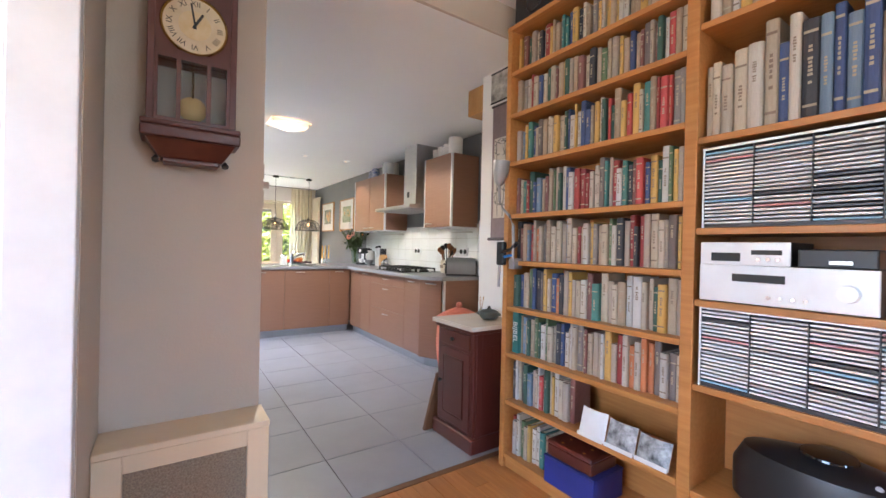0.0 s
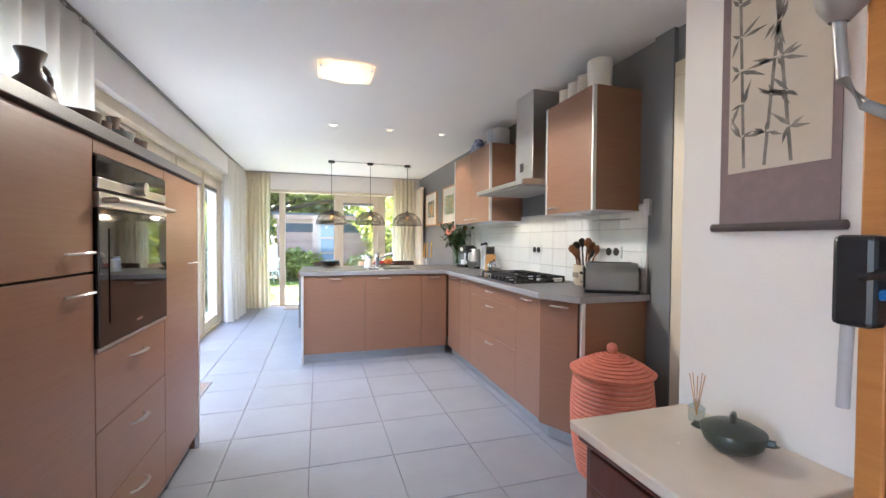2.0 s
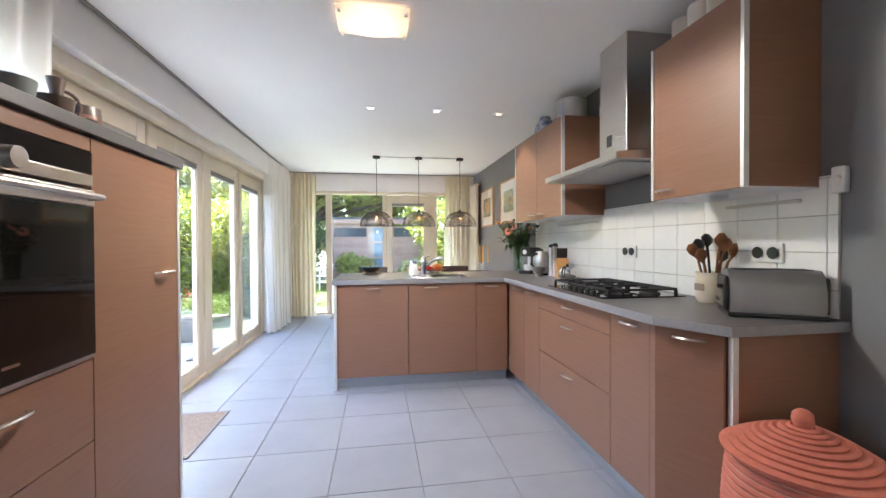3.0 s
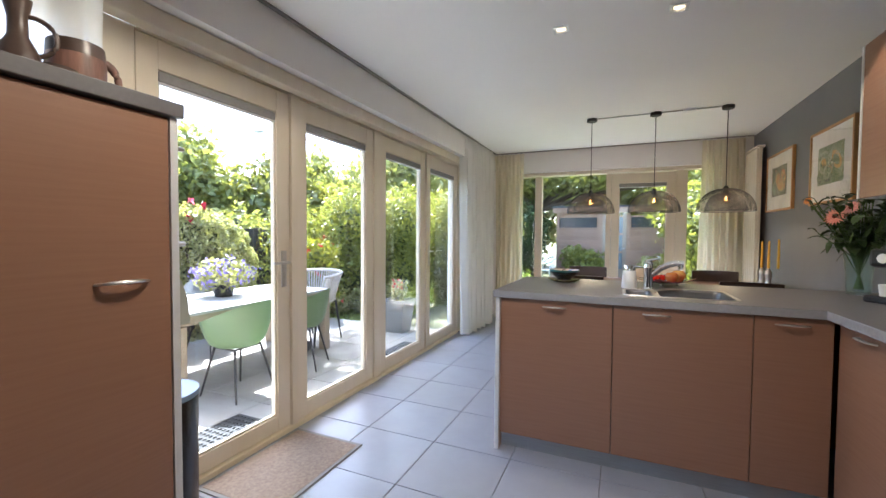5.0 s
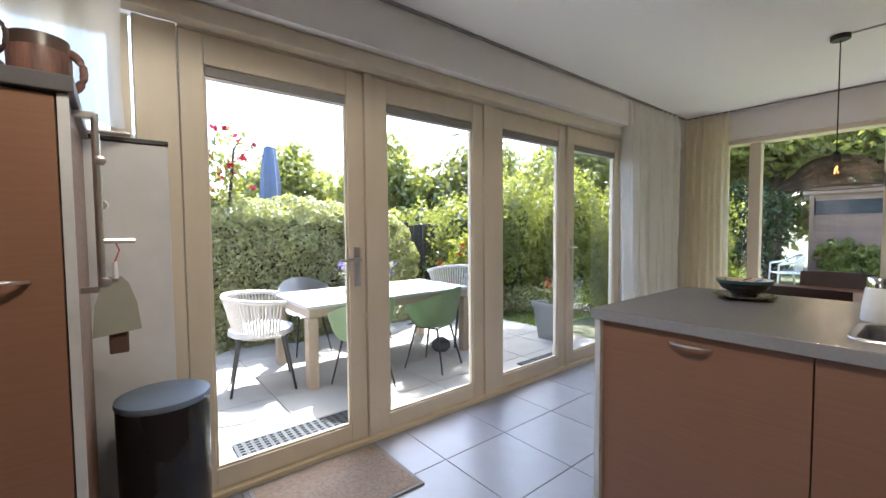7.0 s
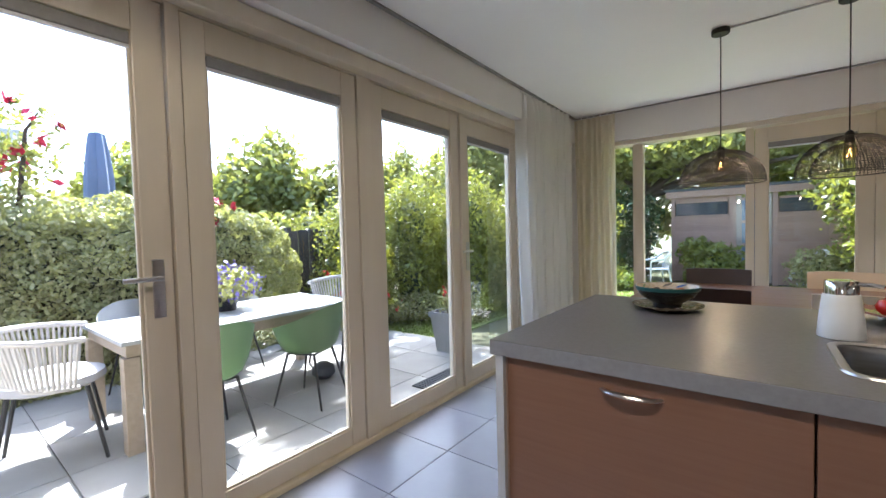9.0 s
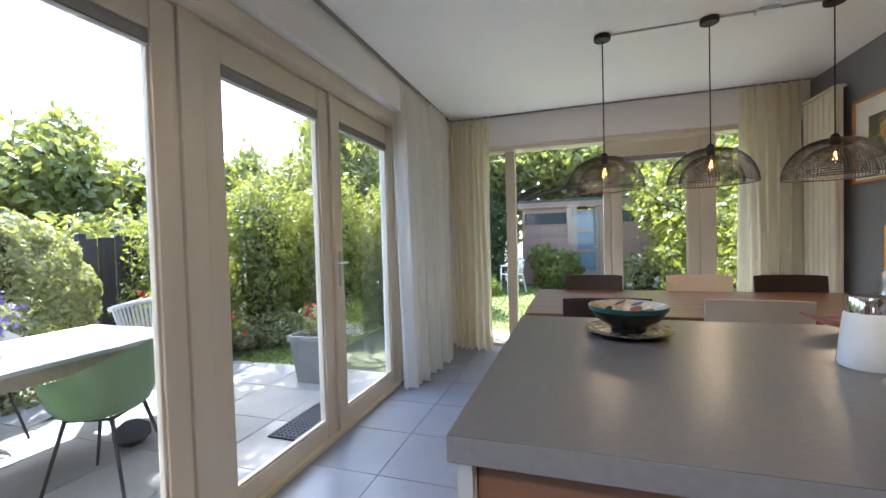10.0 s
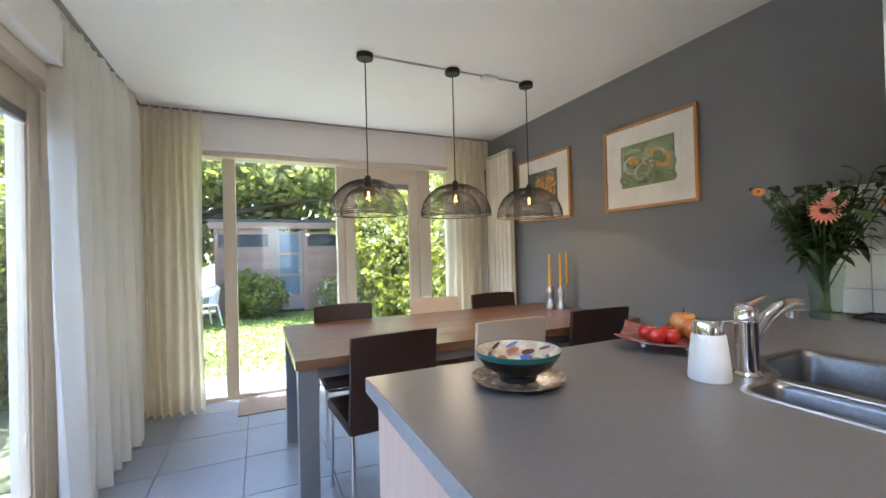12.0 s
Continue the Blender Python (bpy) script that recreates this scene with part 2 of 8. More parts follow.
def raw(name, verts, faces, material, smooth=False):
    me = bpy.data.meshes.new(name)
    me.from_pydata(verts, [], faces)
    me.materials.append(material)
    if smooth:
        me.polygons.foreach_set("use_smooth", [True] * len(me.polygons))
    return me


# ---- the shell of the house ----
CEIL = 2.44
WX, EX, NY = 2.89, -0.44, 9.69  # right wall, glass wall, back window
fixed("floor", box(B(-0.62, 4.4, 2.13, 9.72, -0.25, -0.012), -2.6, 4.4, -2.8, 2.129, -0.25, -0.012), GROUT, "grey grout bed under pale floor tiles", "floor")
fixed("ceiling", B(-0.75, 4.4, 2.10, 9.95, CEIL, CEIL + 0.2), W_CEIL, "smooth white painted kitchen ceiling", "ceiling")
fixed("ceiling_living", B(-2.8, 2.4, -3.0, 2.08, 2.62, 2.8), W_CEIL, "white painted living room ceiling", "ceiling")
bm = B(-0.03, 0.478, 2.12, 2.30, -0.01, CEIL)
box(bm, -2.8, 2.02, 2.08, 2.099, CEIL, 2.62)
box(bm, -2.8, 2.02, 2.099, 2.27, CEIL + 0.2, 2.62)
box(bm, -2.8, -0.03, 1.72, 2.079, -0.01, 2.62)
box(bm, -2.8, -0.031, 2.079, 2.30, -0.01, CEIL)
fixed("wall_pier", bm, W_BEIGE, "beige painted plaster pier beside the kitchen opening", "wall")
bm = B(-0.165, -0.032, 1.675, 1.718, -0.01, 2.62, 0.004)
box(bm, -0.18, -0.168, 1.69, 1.718, -0.01, 2.62)
fixed("trim_living", bm, WHITE_P, "white glossy door casing", "trim")
bm = B(2.02, 2.14, -2.8, 2.6, -0.01, 2.62)
box(bm, 2.14, WX + 0.15, 2.48, 2.6, -0.01, CEIL)
fixed("wall_scroll", bm, W_WHITE, "white painted wall behind the bookcase and scroll", "wall")
bm = B(WX, WX + 0.15, 3.44, NY + 0.2, -0.01, CEIL)
box(bm, WX, WX + 0.15, 2.6, 3.44, 2.2, CEIL)
box(bm, WX - 0.03, WX, 3.445, 3.58, -0.01, CEIL)
fixed("wall_grey", bm, W_GREY, "dark grey painted plaster wall", "wall")
# unseen living room behind the camera, with openings added to let daylight in
bm = B(-2.8, -2.6, -2.8, -0.6, -0.01, 2.62)
box(bm, -2.8, -2.6, 1.6, 1.72, -0.01, 2.62)
box(bm, -2.8, -2.6, -0.6, 1.6, -0.01, 0.5)
box(bm, -2.8, -2.6, -0.6, 1.6, 2.4, 2.62)
box(bm, -2.8, 0.7, -3.0, -2.8, -0.01, 2.62)
box(bm, 1.7, 2.14, -3.0, -2.8, -0.01, 2.62)
box(bm, 0.7, 1.7, -3.0, -2.8, -0.01, 0.8)
box(bm, 0.7, 1.7, -3.0, -2.8, 2.4, 2.62)
fixed("wall_living", bm, W_BEIGE, "unseen beige living room walls with openings added for light", "wall")
# glass wall: lintel, bulkhead, pillars
bm = B(-0.62, -0.30, 2.27, NY - 0.13, 2.185, CEIL)
box(bm, -0.62, WX, NY - 0.13, NY + 0.2, 2.145, CEIL)
fixed("bulkhead", bm, W_WHITE, "white boxed beam above the windows", "beam")
bm = B(-0.62, -0.42, 8.47, NY + 0.2, -0.01, 2.185)
box(bm, -0.42, 0.02, NY + 0.02, NY + 0.2, -0.01, 2.145)
box(bm, 2.50, WX, NY + 0.02, NY + 0.2, -0.01, 2.145)
fixed("wall_corner", bm, W_WHITE, "white painted corner piers between the windows", "wall")
bm = B(-0.62, -0.44, 2.27, 4.5, -0.01, 1.56)
box(bm, -0.62, -0.44, 2.27, 2.9, 1.56, 2.185)
fixed("wall_side", bm, W_WHITE, "white wall under the high side window", "wall")
bm = B(-0.44, -0.36, 2.9, 8.47, 2.10, 2.182, 0.006)
box(bm, -0.30, 2.5, NY - 0.09, NY - 0.005, 2.10, 2.143, 0.006)
fixed("trim_head", bm, CREAM, "cream painted wooden head trim over the windows", "trim")
# roof with wide eaves that keep the noon sun off the glass
bm = B(-1.45, 4.4, 2.0, NY + 0.80, 2.66, 2.84)
box(bm, -1.47, -1.45, 2.0, NY + 0.82, 2.5, 2.86)
box(bm, -1.45, 4.4, NY + 0.80, NY + 0.82, 2.5, 2.86)
box(bm, -3.0, 4.4, -3.2, 2.0, 2.8, 2.95)
fixed("roof", bm, WHITE_P, "flat roof with white painted eaves", "roof")


def leaf(name, a0, a1, axis, face, handle=None):
    """A glazed door leaf from a0 to a1 along y (axis 'y', glass wall) or x (axis 'x', back wall)."""
    def bb(bm, u0, u1, d0, d1, z0, z1, bev=0.0):
        return box(bm, face - d1, face - d0, u0, u1, z0, z1, bev) if axis == "y" else box(bm, u0, u1, face + d0, face + d1, z0, z1, bev)
    root = tagged(new(name), "cream painted wooden door leaf with a full glass pane", "glass door", "", "structure")
    sl, sr = 0.092, 0.098
    bm = bmesh.new()
    bb(bm, a0, a0 + sl, 0.0, 0.055, 0.03, 2.09, 0.004)
    bb(bm, a1 - sr, a1, 0.0, 0.055, 0.03, 2.09, 0.004)
    part("stile", bm, CREAM, root)
    bm = bmesh.new()
    bb(bm, a0 + sl, a1 - sr, 0.002, 0.053, 0.03, 0.124, 0.004)
    bb(bm, a0 + sl, a1 - sr, 0.002, 0.053, 1.958, 2.09, 0.004)
    part("rail", bm, CREAM, root)
    bm = bmesh.new()
    for u0, u1, z0, z1 in ((a0 + sl, a0 + sl + 0.012, 0.124, 1.958), (a1 - sr - 0.012, a1 - sr, 0.124, 1.958), (a0 + sl + 0.012, a1 - sr - 0.012, 0.124, 0.136)):
        bb(bm, u0, u1, 0.01, 0.028, z0, z1, 0.003)
    part("glazing_bead", bm, CREAM, root)
    part("pane", bb(bmesh.new(), a0 + sl + 0.002, a1 - sr - 0.002, 0.029, 0.033, 0.126, 1.956), PANE, root)
    bm = bb(bmesh.new(), a0 + sl + 0.004, a1 - sr - 0.004, 0.004, 0.027, 1.908, 1.954, 0.005)
    part("blind_cassette", bm, M("grey blind fabric", (0.30, 0.29, 0.28), 0.7, scale=40), root, "grey rolled pleated blind under the top rail")
    bm = bb(bmesh.new(), a0 + sl + 0.004, a1 - sr - 0.004, 0.006, 0.024, 1.895, 1.907, 0.003)
    part("blind_rail", bm, ALU, root)
    if handle:
        u, z = handle
        bm = bb(bmesh.new(), u - 0.02, u + 0.02, -0.008, 0.0, z - 0.15, z + 0.07, 0.003)
        bb(bm, u - 0.005, u + 0.005, -0.012, -0.008, z - 0.11, z - 0.085)
        part("lock_plate", bm, STEEL, root)
        p0 = (face + 0.05, u, z) if axis == "y" else (u, face - 0.05, z)
        e = (face + 0.008, u, z) if axis == "y" else (u, face - 0.008, z)
        q = (face + 0.05, u - 0.12, z) if axis == "y" else (u - 0.12, face - 0.05, z)
        part("door_handle", tube([e, p0, q], 0.009, 10), STEEL, root, "brushed steel lever handle", True)
    return root


leaf("door_1", 4.655, 5.520, "y", EX - 0.004, (5.468, 1.06))
leaf("door_2", 5.580, 6.455, "y", EX - 0.004)
leaf("door_3", 6.565, 7.440, "y", EX - 0.004)
leaf("door_4", 7.475, 8.350, "y", EX - 0.004, (7.53, 1.06))
bm = bmesh.new()
for y0, y1, d in ((4.50, 4.65, 0.0), (5.525, 5.575, 0.012), (6.46, 6.56, 0.006), (7.443, 7.472, 0.014), (8.354, 8.47, 0.004)):
    box(bm, EX - 0.1, EX + d, y0, y1, 0.0, 2.1, 0.004)
box(bm, EX - 0.1, EX - 0.002, 4.655, 8.35, 2.094, 2.12)
fixed("window_frame_side", bm, CREAM, "cream painted posts between the glass doors", "window frame")
bm = B(EX - 0.12, EX + 0.02, 4.652, 8.352, -0.02, 0.026, 0.006)
fixed("threshold", bm, CREAM_OUT, "worn cream wooden door sill", "door sill")
# high side window behind the sheer curtain
root = tagged(new("window_1"), "high side window in a cream wooden frame", "window", "", "structure")
bm = B(-0.56, -0.47, 2.9, 2.97, 1.56, 2.1)
box(bm, -0.56, -0.47, 4.42, 4.49, 1.56, 2.1)
box(bm, -0.56, -0.47, 3.66, 3.73, 1.56, 2.1)
box(bm, -0.56, -0.47, 2.97, 4.42, 2.03, 2.1)
box(bm, -0.56, -0.47, 2.97, 4.42, 1.56, 1.62)
part("frame", bm, CREAM, root)
part("pane", B(-0.52, -0.515, 2.975, 3.655, 1.625, 2.025), PANE, root)
part("pane", B(-0.52, -0.515, 3.735, 4.415, 1.625, 2.025), PANE, root)
# back window
root = tagged(new("window_2"), "tall glazed back wall in cream wooden frames", "window", "", "structure")
for x0, x1 in ((0.02, 0.07), (0.272, 0.372), (1.252, 1.318), (2.10, 2.232), (2.44, 2.498)):
    part("post", B(x0, x1, NY - 0.002, NY + 0.1, 0.0, 2.1, 0.004), CREAM, root)
bm = B(0.02, 2.498, NY + 0.003, NY + 0.1, 2.102, 2.144)
box(bm, 0.07, 2.44, NY - 0.01, NY + 0.12, -0.02, 0.03)
part("rail", bm, CREAM, root)
part("pane", B(0.072, 0.27, NY + 0.05, NY + 0.055, 0.03, 2.1), PANE, root)
part("pane", B(0.374, 1.25, NY + 0.05, NY + 0.055, 0.03, 2.1), PANE, root)
part("pane", B(2.234, 2.438, NY + 0.05, NY + 0.055, 0.03, 2.1), PANE, root)
leaf("door_5", 1.322, 2.096, "x", NY)
# hall door in the alcove
root = tagged(new("door_6"), "cream painted hall door with a green glass plate", "door", "", "structure")
part("casing", box(B(WX - 0.028, WX - 0.001, 3.355, 3.442, 0.0, 2.16, 0.006), WX - 0.026, WX - 0.001, 2.605, 3.442, 2.161, 2.24, 0.005), CREAM, root)
part("jamb", box(B(WX - 0.012, WX + 0.10, 3.30, 3.354, 0.0, 2.16, 0.004), WX - 0.01, WX + 0.10, 2.605, 3.30, 2.08, 2.16, 0.004), CREAM, root)
part("door_panel", B(WX + 0.012, WX + 0.052, 2.605, 3.295, 0.01, 2.075, 0.003), CREAM, root)
part("glass_plate", B(WX - 0.016, WX - 0.010, 2.66, 3.235, 1.26, 2.02, 0.002), M("green frosted glass", (0.42, 0.52, 0.43), 0.25), root, "pale green glass plate held by steel studs")
for yy, zz in ((3.262, 1.30), (3.262, 1.43), (3.262, 1.70), (3.262, 1.85), (3.15, 1.29)):
    part("stud", lathe([(0, 0), (0.015, 0), (0.015, 0.035), (0, 0.036)], 12), M("dull steel", (0.22, 0.21, 0.2), 0.5, metal=0.6), root, "", True, pose(WX + 0.011, yy, zz, 0, -90, 0))


# ---- kitchen ----
def handle_bar(parent, x, z, y=0.0, w=0.12):
    """A flat bow handle on a front that faces local -y."""
    pts = [(x - w / 2, y, z), (x - w / 2 + 0.012, y - 0.018, z + 0.002), (x - w / 4, y - 0.027, z + 0.004), (x, y - 0.03, z + 0.004), (x + w / 4, y - 0.027, z + 0.004), (x + w / 2 - 0.012, y - 0.018, z + 0.002), (x + w / 2, y, z)]
    return part("handle", tube(pts, [0.006, 0.007, 0.009, 0.0095, 0.009, 0.007, 0.006], 8, flat=0.55), STEEL, parent, "brushed steel bow handle", True)


def unit(name, label, loc, rz, w, d, z0, z1, fronts, group="", plinth=True, side=None, front_mat=None, body_top=None):
    root = thing(name, label, "cabinet", loc, rz, group)
    part("body", B(0.001, w - 0.001, 0.022, d, z0, body_top or z1), CABD if side is None else side, root)
    for x0, x1, a, b, hx, hz in fronts:
        bm = B(x0 + 0.002, x1 - 0.002, 0.0, 0.0195, a + 0.002, b - 0.002, 0.0015)
        fr = part("door" if b - a > 0.35 else "drawer_front", bm, front_mat or CAB, root)
        if hx is not None:
            handle_bar(fr, hx, hz)
    if plinth:
        part("plinth", B(0.0, w, 0.05, 0.066, 0.0, z0 - 0.002), PLINTH, root, "brushed grey plinth")
    return root


H0, H1 = 0.095, 0.878
# island, fronts towards the kitchen
unit("base_cabinet", "beech veneer base cabinet in the island", (0.823, 5.84, 0), 0, 0.595, 0.6, H0, H1, [(0, 0.595, H0, H1, 0.30, 0.842)], "island cabinets")
unit("dishwasher_cabinet", "beech veneer integrated dishwasher front in the island", (1.418, 5.84, 0), 0, 0.595, 0.6, H0, H1, [(0, 0.595, H0, H1, 0.20, 0.842)], "island cabinets", body_top=0.74)
unit("base_cabinet", "narrow beech veneer cabinet in the island corner", (2.013, 5.84, 0), 0, 0.285, 0.6, H0, H1, [(0, 0.285, H0, H1, 0.14, 0.842)], "island cabinets")
root = thing("island_end_panel", "pale veneer end panel of the island with a steel edge", "panel", (0.8, 5.83, 0))
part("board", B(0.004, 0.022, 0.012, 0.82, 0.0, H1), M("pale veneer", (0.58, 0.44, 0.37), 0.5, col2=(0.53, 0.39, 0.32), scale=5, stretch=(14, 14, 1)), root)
part("edge", B(-0.002, 0.020, -0.004, 0.011, 0.0, H1), ALU, root)
part("back_board", B(0.023, 2.08, 0.802, 0.82, 0.0, H1), CAB, root)
# right run, fronts towards -x at x = 2.31
RX = 2.31
unit("base_cabinet", "slim beech veneer corner cabinet", (RX, 5.83, 0), -90, 0.372, 0.57, H0, H1, [(0.0, 0.372, H0, H1, 0.22, 0.842)], "cooker wall cabinets")
unit("base_cabinet", "slim beech veneer pull-out cabinet", (RX, 5.458, 0), -90, 0.308, 0.57, H0, H1, [(0, 0.308, H0, H1, 0.154, 0.842)], "cooker wall cabinets")
unit("drawer_cabinet", "wide beech veneer drawer cabinet under the hob", (RX, 5.15, 0), -90, 0.91, 0.57, H0, H1, [(0, 0.91, 0.752, H1, 0.455, 0.82), (0, 0.91, 0.452, 0.752, 0.455, 0.70), (0, 0.91, H0, 0.452, 0.455, 0.40)], "cooker wall cabinets")
unit("base_cabinet", "slim beech veneer base cabinet", (RX, 4.24, 0), -90, 0.30, 0.57, H0, H1, [(0, 0.30, H0, H1, 0.16, 0.842)], "cooker wall cabinets")
# slanted end unit
root = thing("angled_end_cabinet", "beech veneer end cabinet with an angled door", "cabinet", (RX, 3.94, 0))
body = [(0.012, 0), (0.012, -0.05), (0.125, -0.278), (0.575, -0.278), (0.575, 0)]
part("body", prism(body, H0, H1), CABD, root)
a = math.atan2(-0.235, 0.12)
dl = math.hypot(0.12, 0.235)
dm = pose(-0.004, -0.05, 0, 0, 0, math.degrees(a))
door = part("door", B(0.0, dl - 0.012, -0.016, 0.003, H0, H1, 0.0015), CAB, root, "", False, dm)
handle_bar(door, dl / 2, 0.842, -0.016)
part("filler", B(-0.001, 0.018, -0.048, -0.001, H0, H1), CAB, root)
part("edge", B(0.112, 0.135, -0.303, -0.28, 0.0, H1), ALU, root, "pale steel corner strip")
part("side_panel", B(0.137, 0.575, -0.300, -0.282, 0.0, H1), CAB, root)
part("plinth", prism([(0.05, 0), (0.05, -0.06), (0.145, -0.27), (0.16, -0.27), (0.066, -0.05), (0.066, 0)], 0, H0 - 0.002), PLINTH, root)
# worktop in one piece
poly = [(0.785, 5.818), (2.262, 5.818), (2.262, 3.855), (2.385, 3.605), (WX - 0.002, 3.605), (WX - 0.002, 6.70), (0.785, 6.70)]


def round_poly(pts, rad, seg=5):
    """A polygon with its corners rounded off."""
    out = []
    for i, p in enumerate(pts):
        p, a, b = Vector(p), Vector(pts[i - 1]), Vector(pts[(i + 1) % len(pts)])
        u, v = (a - p).normalized(), (b - p).normalized()
        p0, p1 = p + u * rad, p + v * rad
        for q in range(seg + 1):
            t = q / seg
            out.append(p0 * (1 - t) ** 2 + p * 2 * t * (1 - t) + p1 * t * t)
    return out


def inset(pts, d):
    out = []
    for i, p in enumerate(pts):
        t = (pts[(i + 1) % len(pts)] - pts[i - 1]).normalized()
        out.append(p + Vector((-t.y, t.x)) * d)
    return out


SINK = round_poly([(1.465, 5.93), (1.99, 5.93), (1.99, 6.33), (1.76, 6.33), (1.645, 6.215), (1.465, 6.215)], 0.055)
bm = prism(poly, 0.881, 0.92, 0.0)
top = solo("worktop", bm, [COUNTER, COUNTER_E], "grey laminate worktop running round the corner", "worktop")
for f in top.data.polygons:
    f.material_index = 0 if abs(f.normal.z) > 0.5 else 1
cut = new("cutter", mesh_of("cutter", prism([tuple(p) for p in inset(SINK, 0.008)], 0.8, 1.0), COUNTER))
bo = top.modifiers.new("sink cut-out", "BOOLEAN")
bo.operation, bo.object, bo.solver = "DIFFERENCE", cut, "EXACT"
dg = bpy.context.evaluated_depsgraph_get()
me2 = bpy.data.meshes.new_from_object(top.evaluated_get(dg))
top.modifiers.clear()
top.data = me2
bpy.data.objects.remove(cut)
bv = top.modifiers.new("rounded edge", "BEVEL")
bv.width, bv.segments, bv.limit_method = 0.003, 2, "ANGLE"
# sink
root = thing("sink", "stainless steel one-and-a-half bowl sink set in the worktop", "sink", (0, 0, 0.92))


# steel darker than the rim's: the basins' shade is put into the colour
SINKM = M("shaded basin steel", (0.24, 0.24, 0.25), 0.34, metal=1.0, rvar=0.03, col2=(0.19, 0.19, 0.20), scale=7, stretch=(1, 12, 12))


def basin(poly, dp):
    bm = bmesh.new()
    rings = [[bm.verts.new((p.x, p.y, z)) for p in inset(poly, ins)] for ins, z in ((-0.016, 0.0015), (-0.003, 0.0018), (0.002, -0.002), (0.006, -0.014), (0.01, -dp + 0.04), (0.016, -dp + 0.012), (0.032, -dp))]
    n = len(poly)
    for u, v in zip(rings, rings[1:]):
        for i in range(n):
            bm.faces.new((u[i], u[(i + 1) % n], v[(i + 1) % n], v[i]))
    bm.faces.new(rings[-1])
    bmesh.ops.recalc_face_normals(bm, faces=bm.faces)
    return bm


part("basin", basin(round_poly([(1.64, 5.945), (1.978, 5.945), (1.978, 6.318), (1.765, 6.318), (1.64, 6.205)], 0.05), 0.155), SINKM, root, "large brushed steel basin", True)
part("small_basin", basin(round_poly([(1.478, 5.945), (1.608, 5.945), (1.608, 6.203), (1.478, 6.203)], 0.045), 0.11), SINKM, root, "", True)
bm = bmesh.new()
rr = [[bm.verts.new((p.x, p.y, z)) for p in inset(SINK, ins)] for ins, z in ((-0.004, 0.0006), (-0.002, 0.0045), (0.010, 0.0045), (0.014, 0.002))]
for u, v in zip(rr, rr[1:]):
    for i in range(len(u)):
        bm.faces.new((u[i], u[(i + 1) % len(u)], v[(i + 1) % len(u)], v[i]))
bmesh.ops.recalc_face_normals(bm, faces=bm.faces)
part("rim", bm, STEEL, root, "", True)
part("divider", B(1.606, 1.642, 5.944, 6.204, -0.01, 0.004, 0.003), STEEL, root)

part("drain", lathe([(0, -0.150), (0.038, -0.150), (0.043, -0.154)], 20, at=(1.76, 6.09, 0)), CHROME, root, "", True)
# tap
root = thing("kitchen_tap", "chrome single-lever kitchen tap beside the sink", "tap", (1.60, 6.258, 0.9205), -6)
part("body", lathe([(0, 0), (0.03, 0), (0.03, 0.006), (0.0245, 0.012), (0.0245, 0.125), (0.026, 0.127), (0.026, 0.132), (0.0245, 0.134), (0.025, 0.158), (0.018, 0.166), (0, 0.167)], 24), CHROME, root, "", True)
part("spout", tube([(0.0, 0, 0.075), (0.03, 0, 0.095), (0.065, 0, 0.128), (0.105, 0, 0.150), (0.145, 0, 0.160), (0.18, 0, 0.158)], [0.015, 0.017, 0.0175, 0.018, 0.018, 0.018], 14), CHROME, root, "", True)
part("aerator", lathe([(0, 0), (0.013, 0), (0.013, 0.03), (0, 0.03)], 14, at=(0.165, 0, 0.125)), CHROME, root, "", True)
part("lever", tube([(-0.012, 0, 0.166), (0.02, 0, 0.175), (0.06, 0, 0.184)], [0.02, 0.015, 0.009], 10, flat=0.5), CHROME, root, "", True)
root = thing("soap_dispenser", "white plastic soap dispenser with a chrome top", "soap dispenser", (1.50, 6.285, 0.9205))
part("bottle", lathe([(0, 0), (0.043, 0), (0.045, 0.004), (0.042, 0.045), (0.036, 0.10), (0.034, 0.106), (0, 0.106)], 24), WHITE_PL, root, "", True)
part("cap", lathe([(0, 0.106), (0.032, 0.106), (0.032, 0.135), (0.029, 0.139), (0, 0.139)], 24), CHROME, root, "chrome ribbed cap", True)
part("nozzle", tube([(0, 0, 0.129), (0.045, -0.02, 0.132), (0.068, -0.03, 0.129)], 0.005, 8), CHROME, root, "", True)

# oven tower
TX = 0.285
wall_cols = "tall cabinets by the window"
unit("tall_cabinet", "tall beech veneer larder cabinet with two doors", (TX, 2.575, 0), 90, 0.595, 0.6, 0.10, 1.555, [(0, 0.595, 0.10, 1.128, 0.50, 1.07), (0, 0.595, 1.132, 1.553, 0.50, 1.19)], wall_cols)
ov = unit("oven_cabinet", "tall beech veneer cabinet with a built-in oven and drawers", (TX, 3.17, 0), 90, 0.61, 0.6, 0.10, 1.555, [(0, 0.61, 0.612, 0.868, 0.305, 0.80), (0, 0.61, 0.356, 0.612, 0.305, 0.54), (0, 0.61, 0.10, 0.356, 0.305, 0.28), (0, 0.61, 1.505, 1.553, None, None)], wall_cols)
unit("tall_cabinet", "tall plain beech veneer cabinet", (TX, 3.78, 0), 90, 0.542, 0.6, 0.10, 1.555, [(0, 0.542, 0.10, 1.553, 0.42, 1.105)], wall_cols)
root = thing("oven", "black glass built-in oven with a steel control strip", "oven", (TX, 3.17, 0), 90)
part("oven_door", B(0.006, 0.604, -0.012, 0.02, 0.885, 1.335, 0.003), OVENG, root, "black reflecting glass oven door")
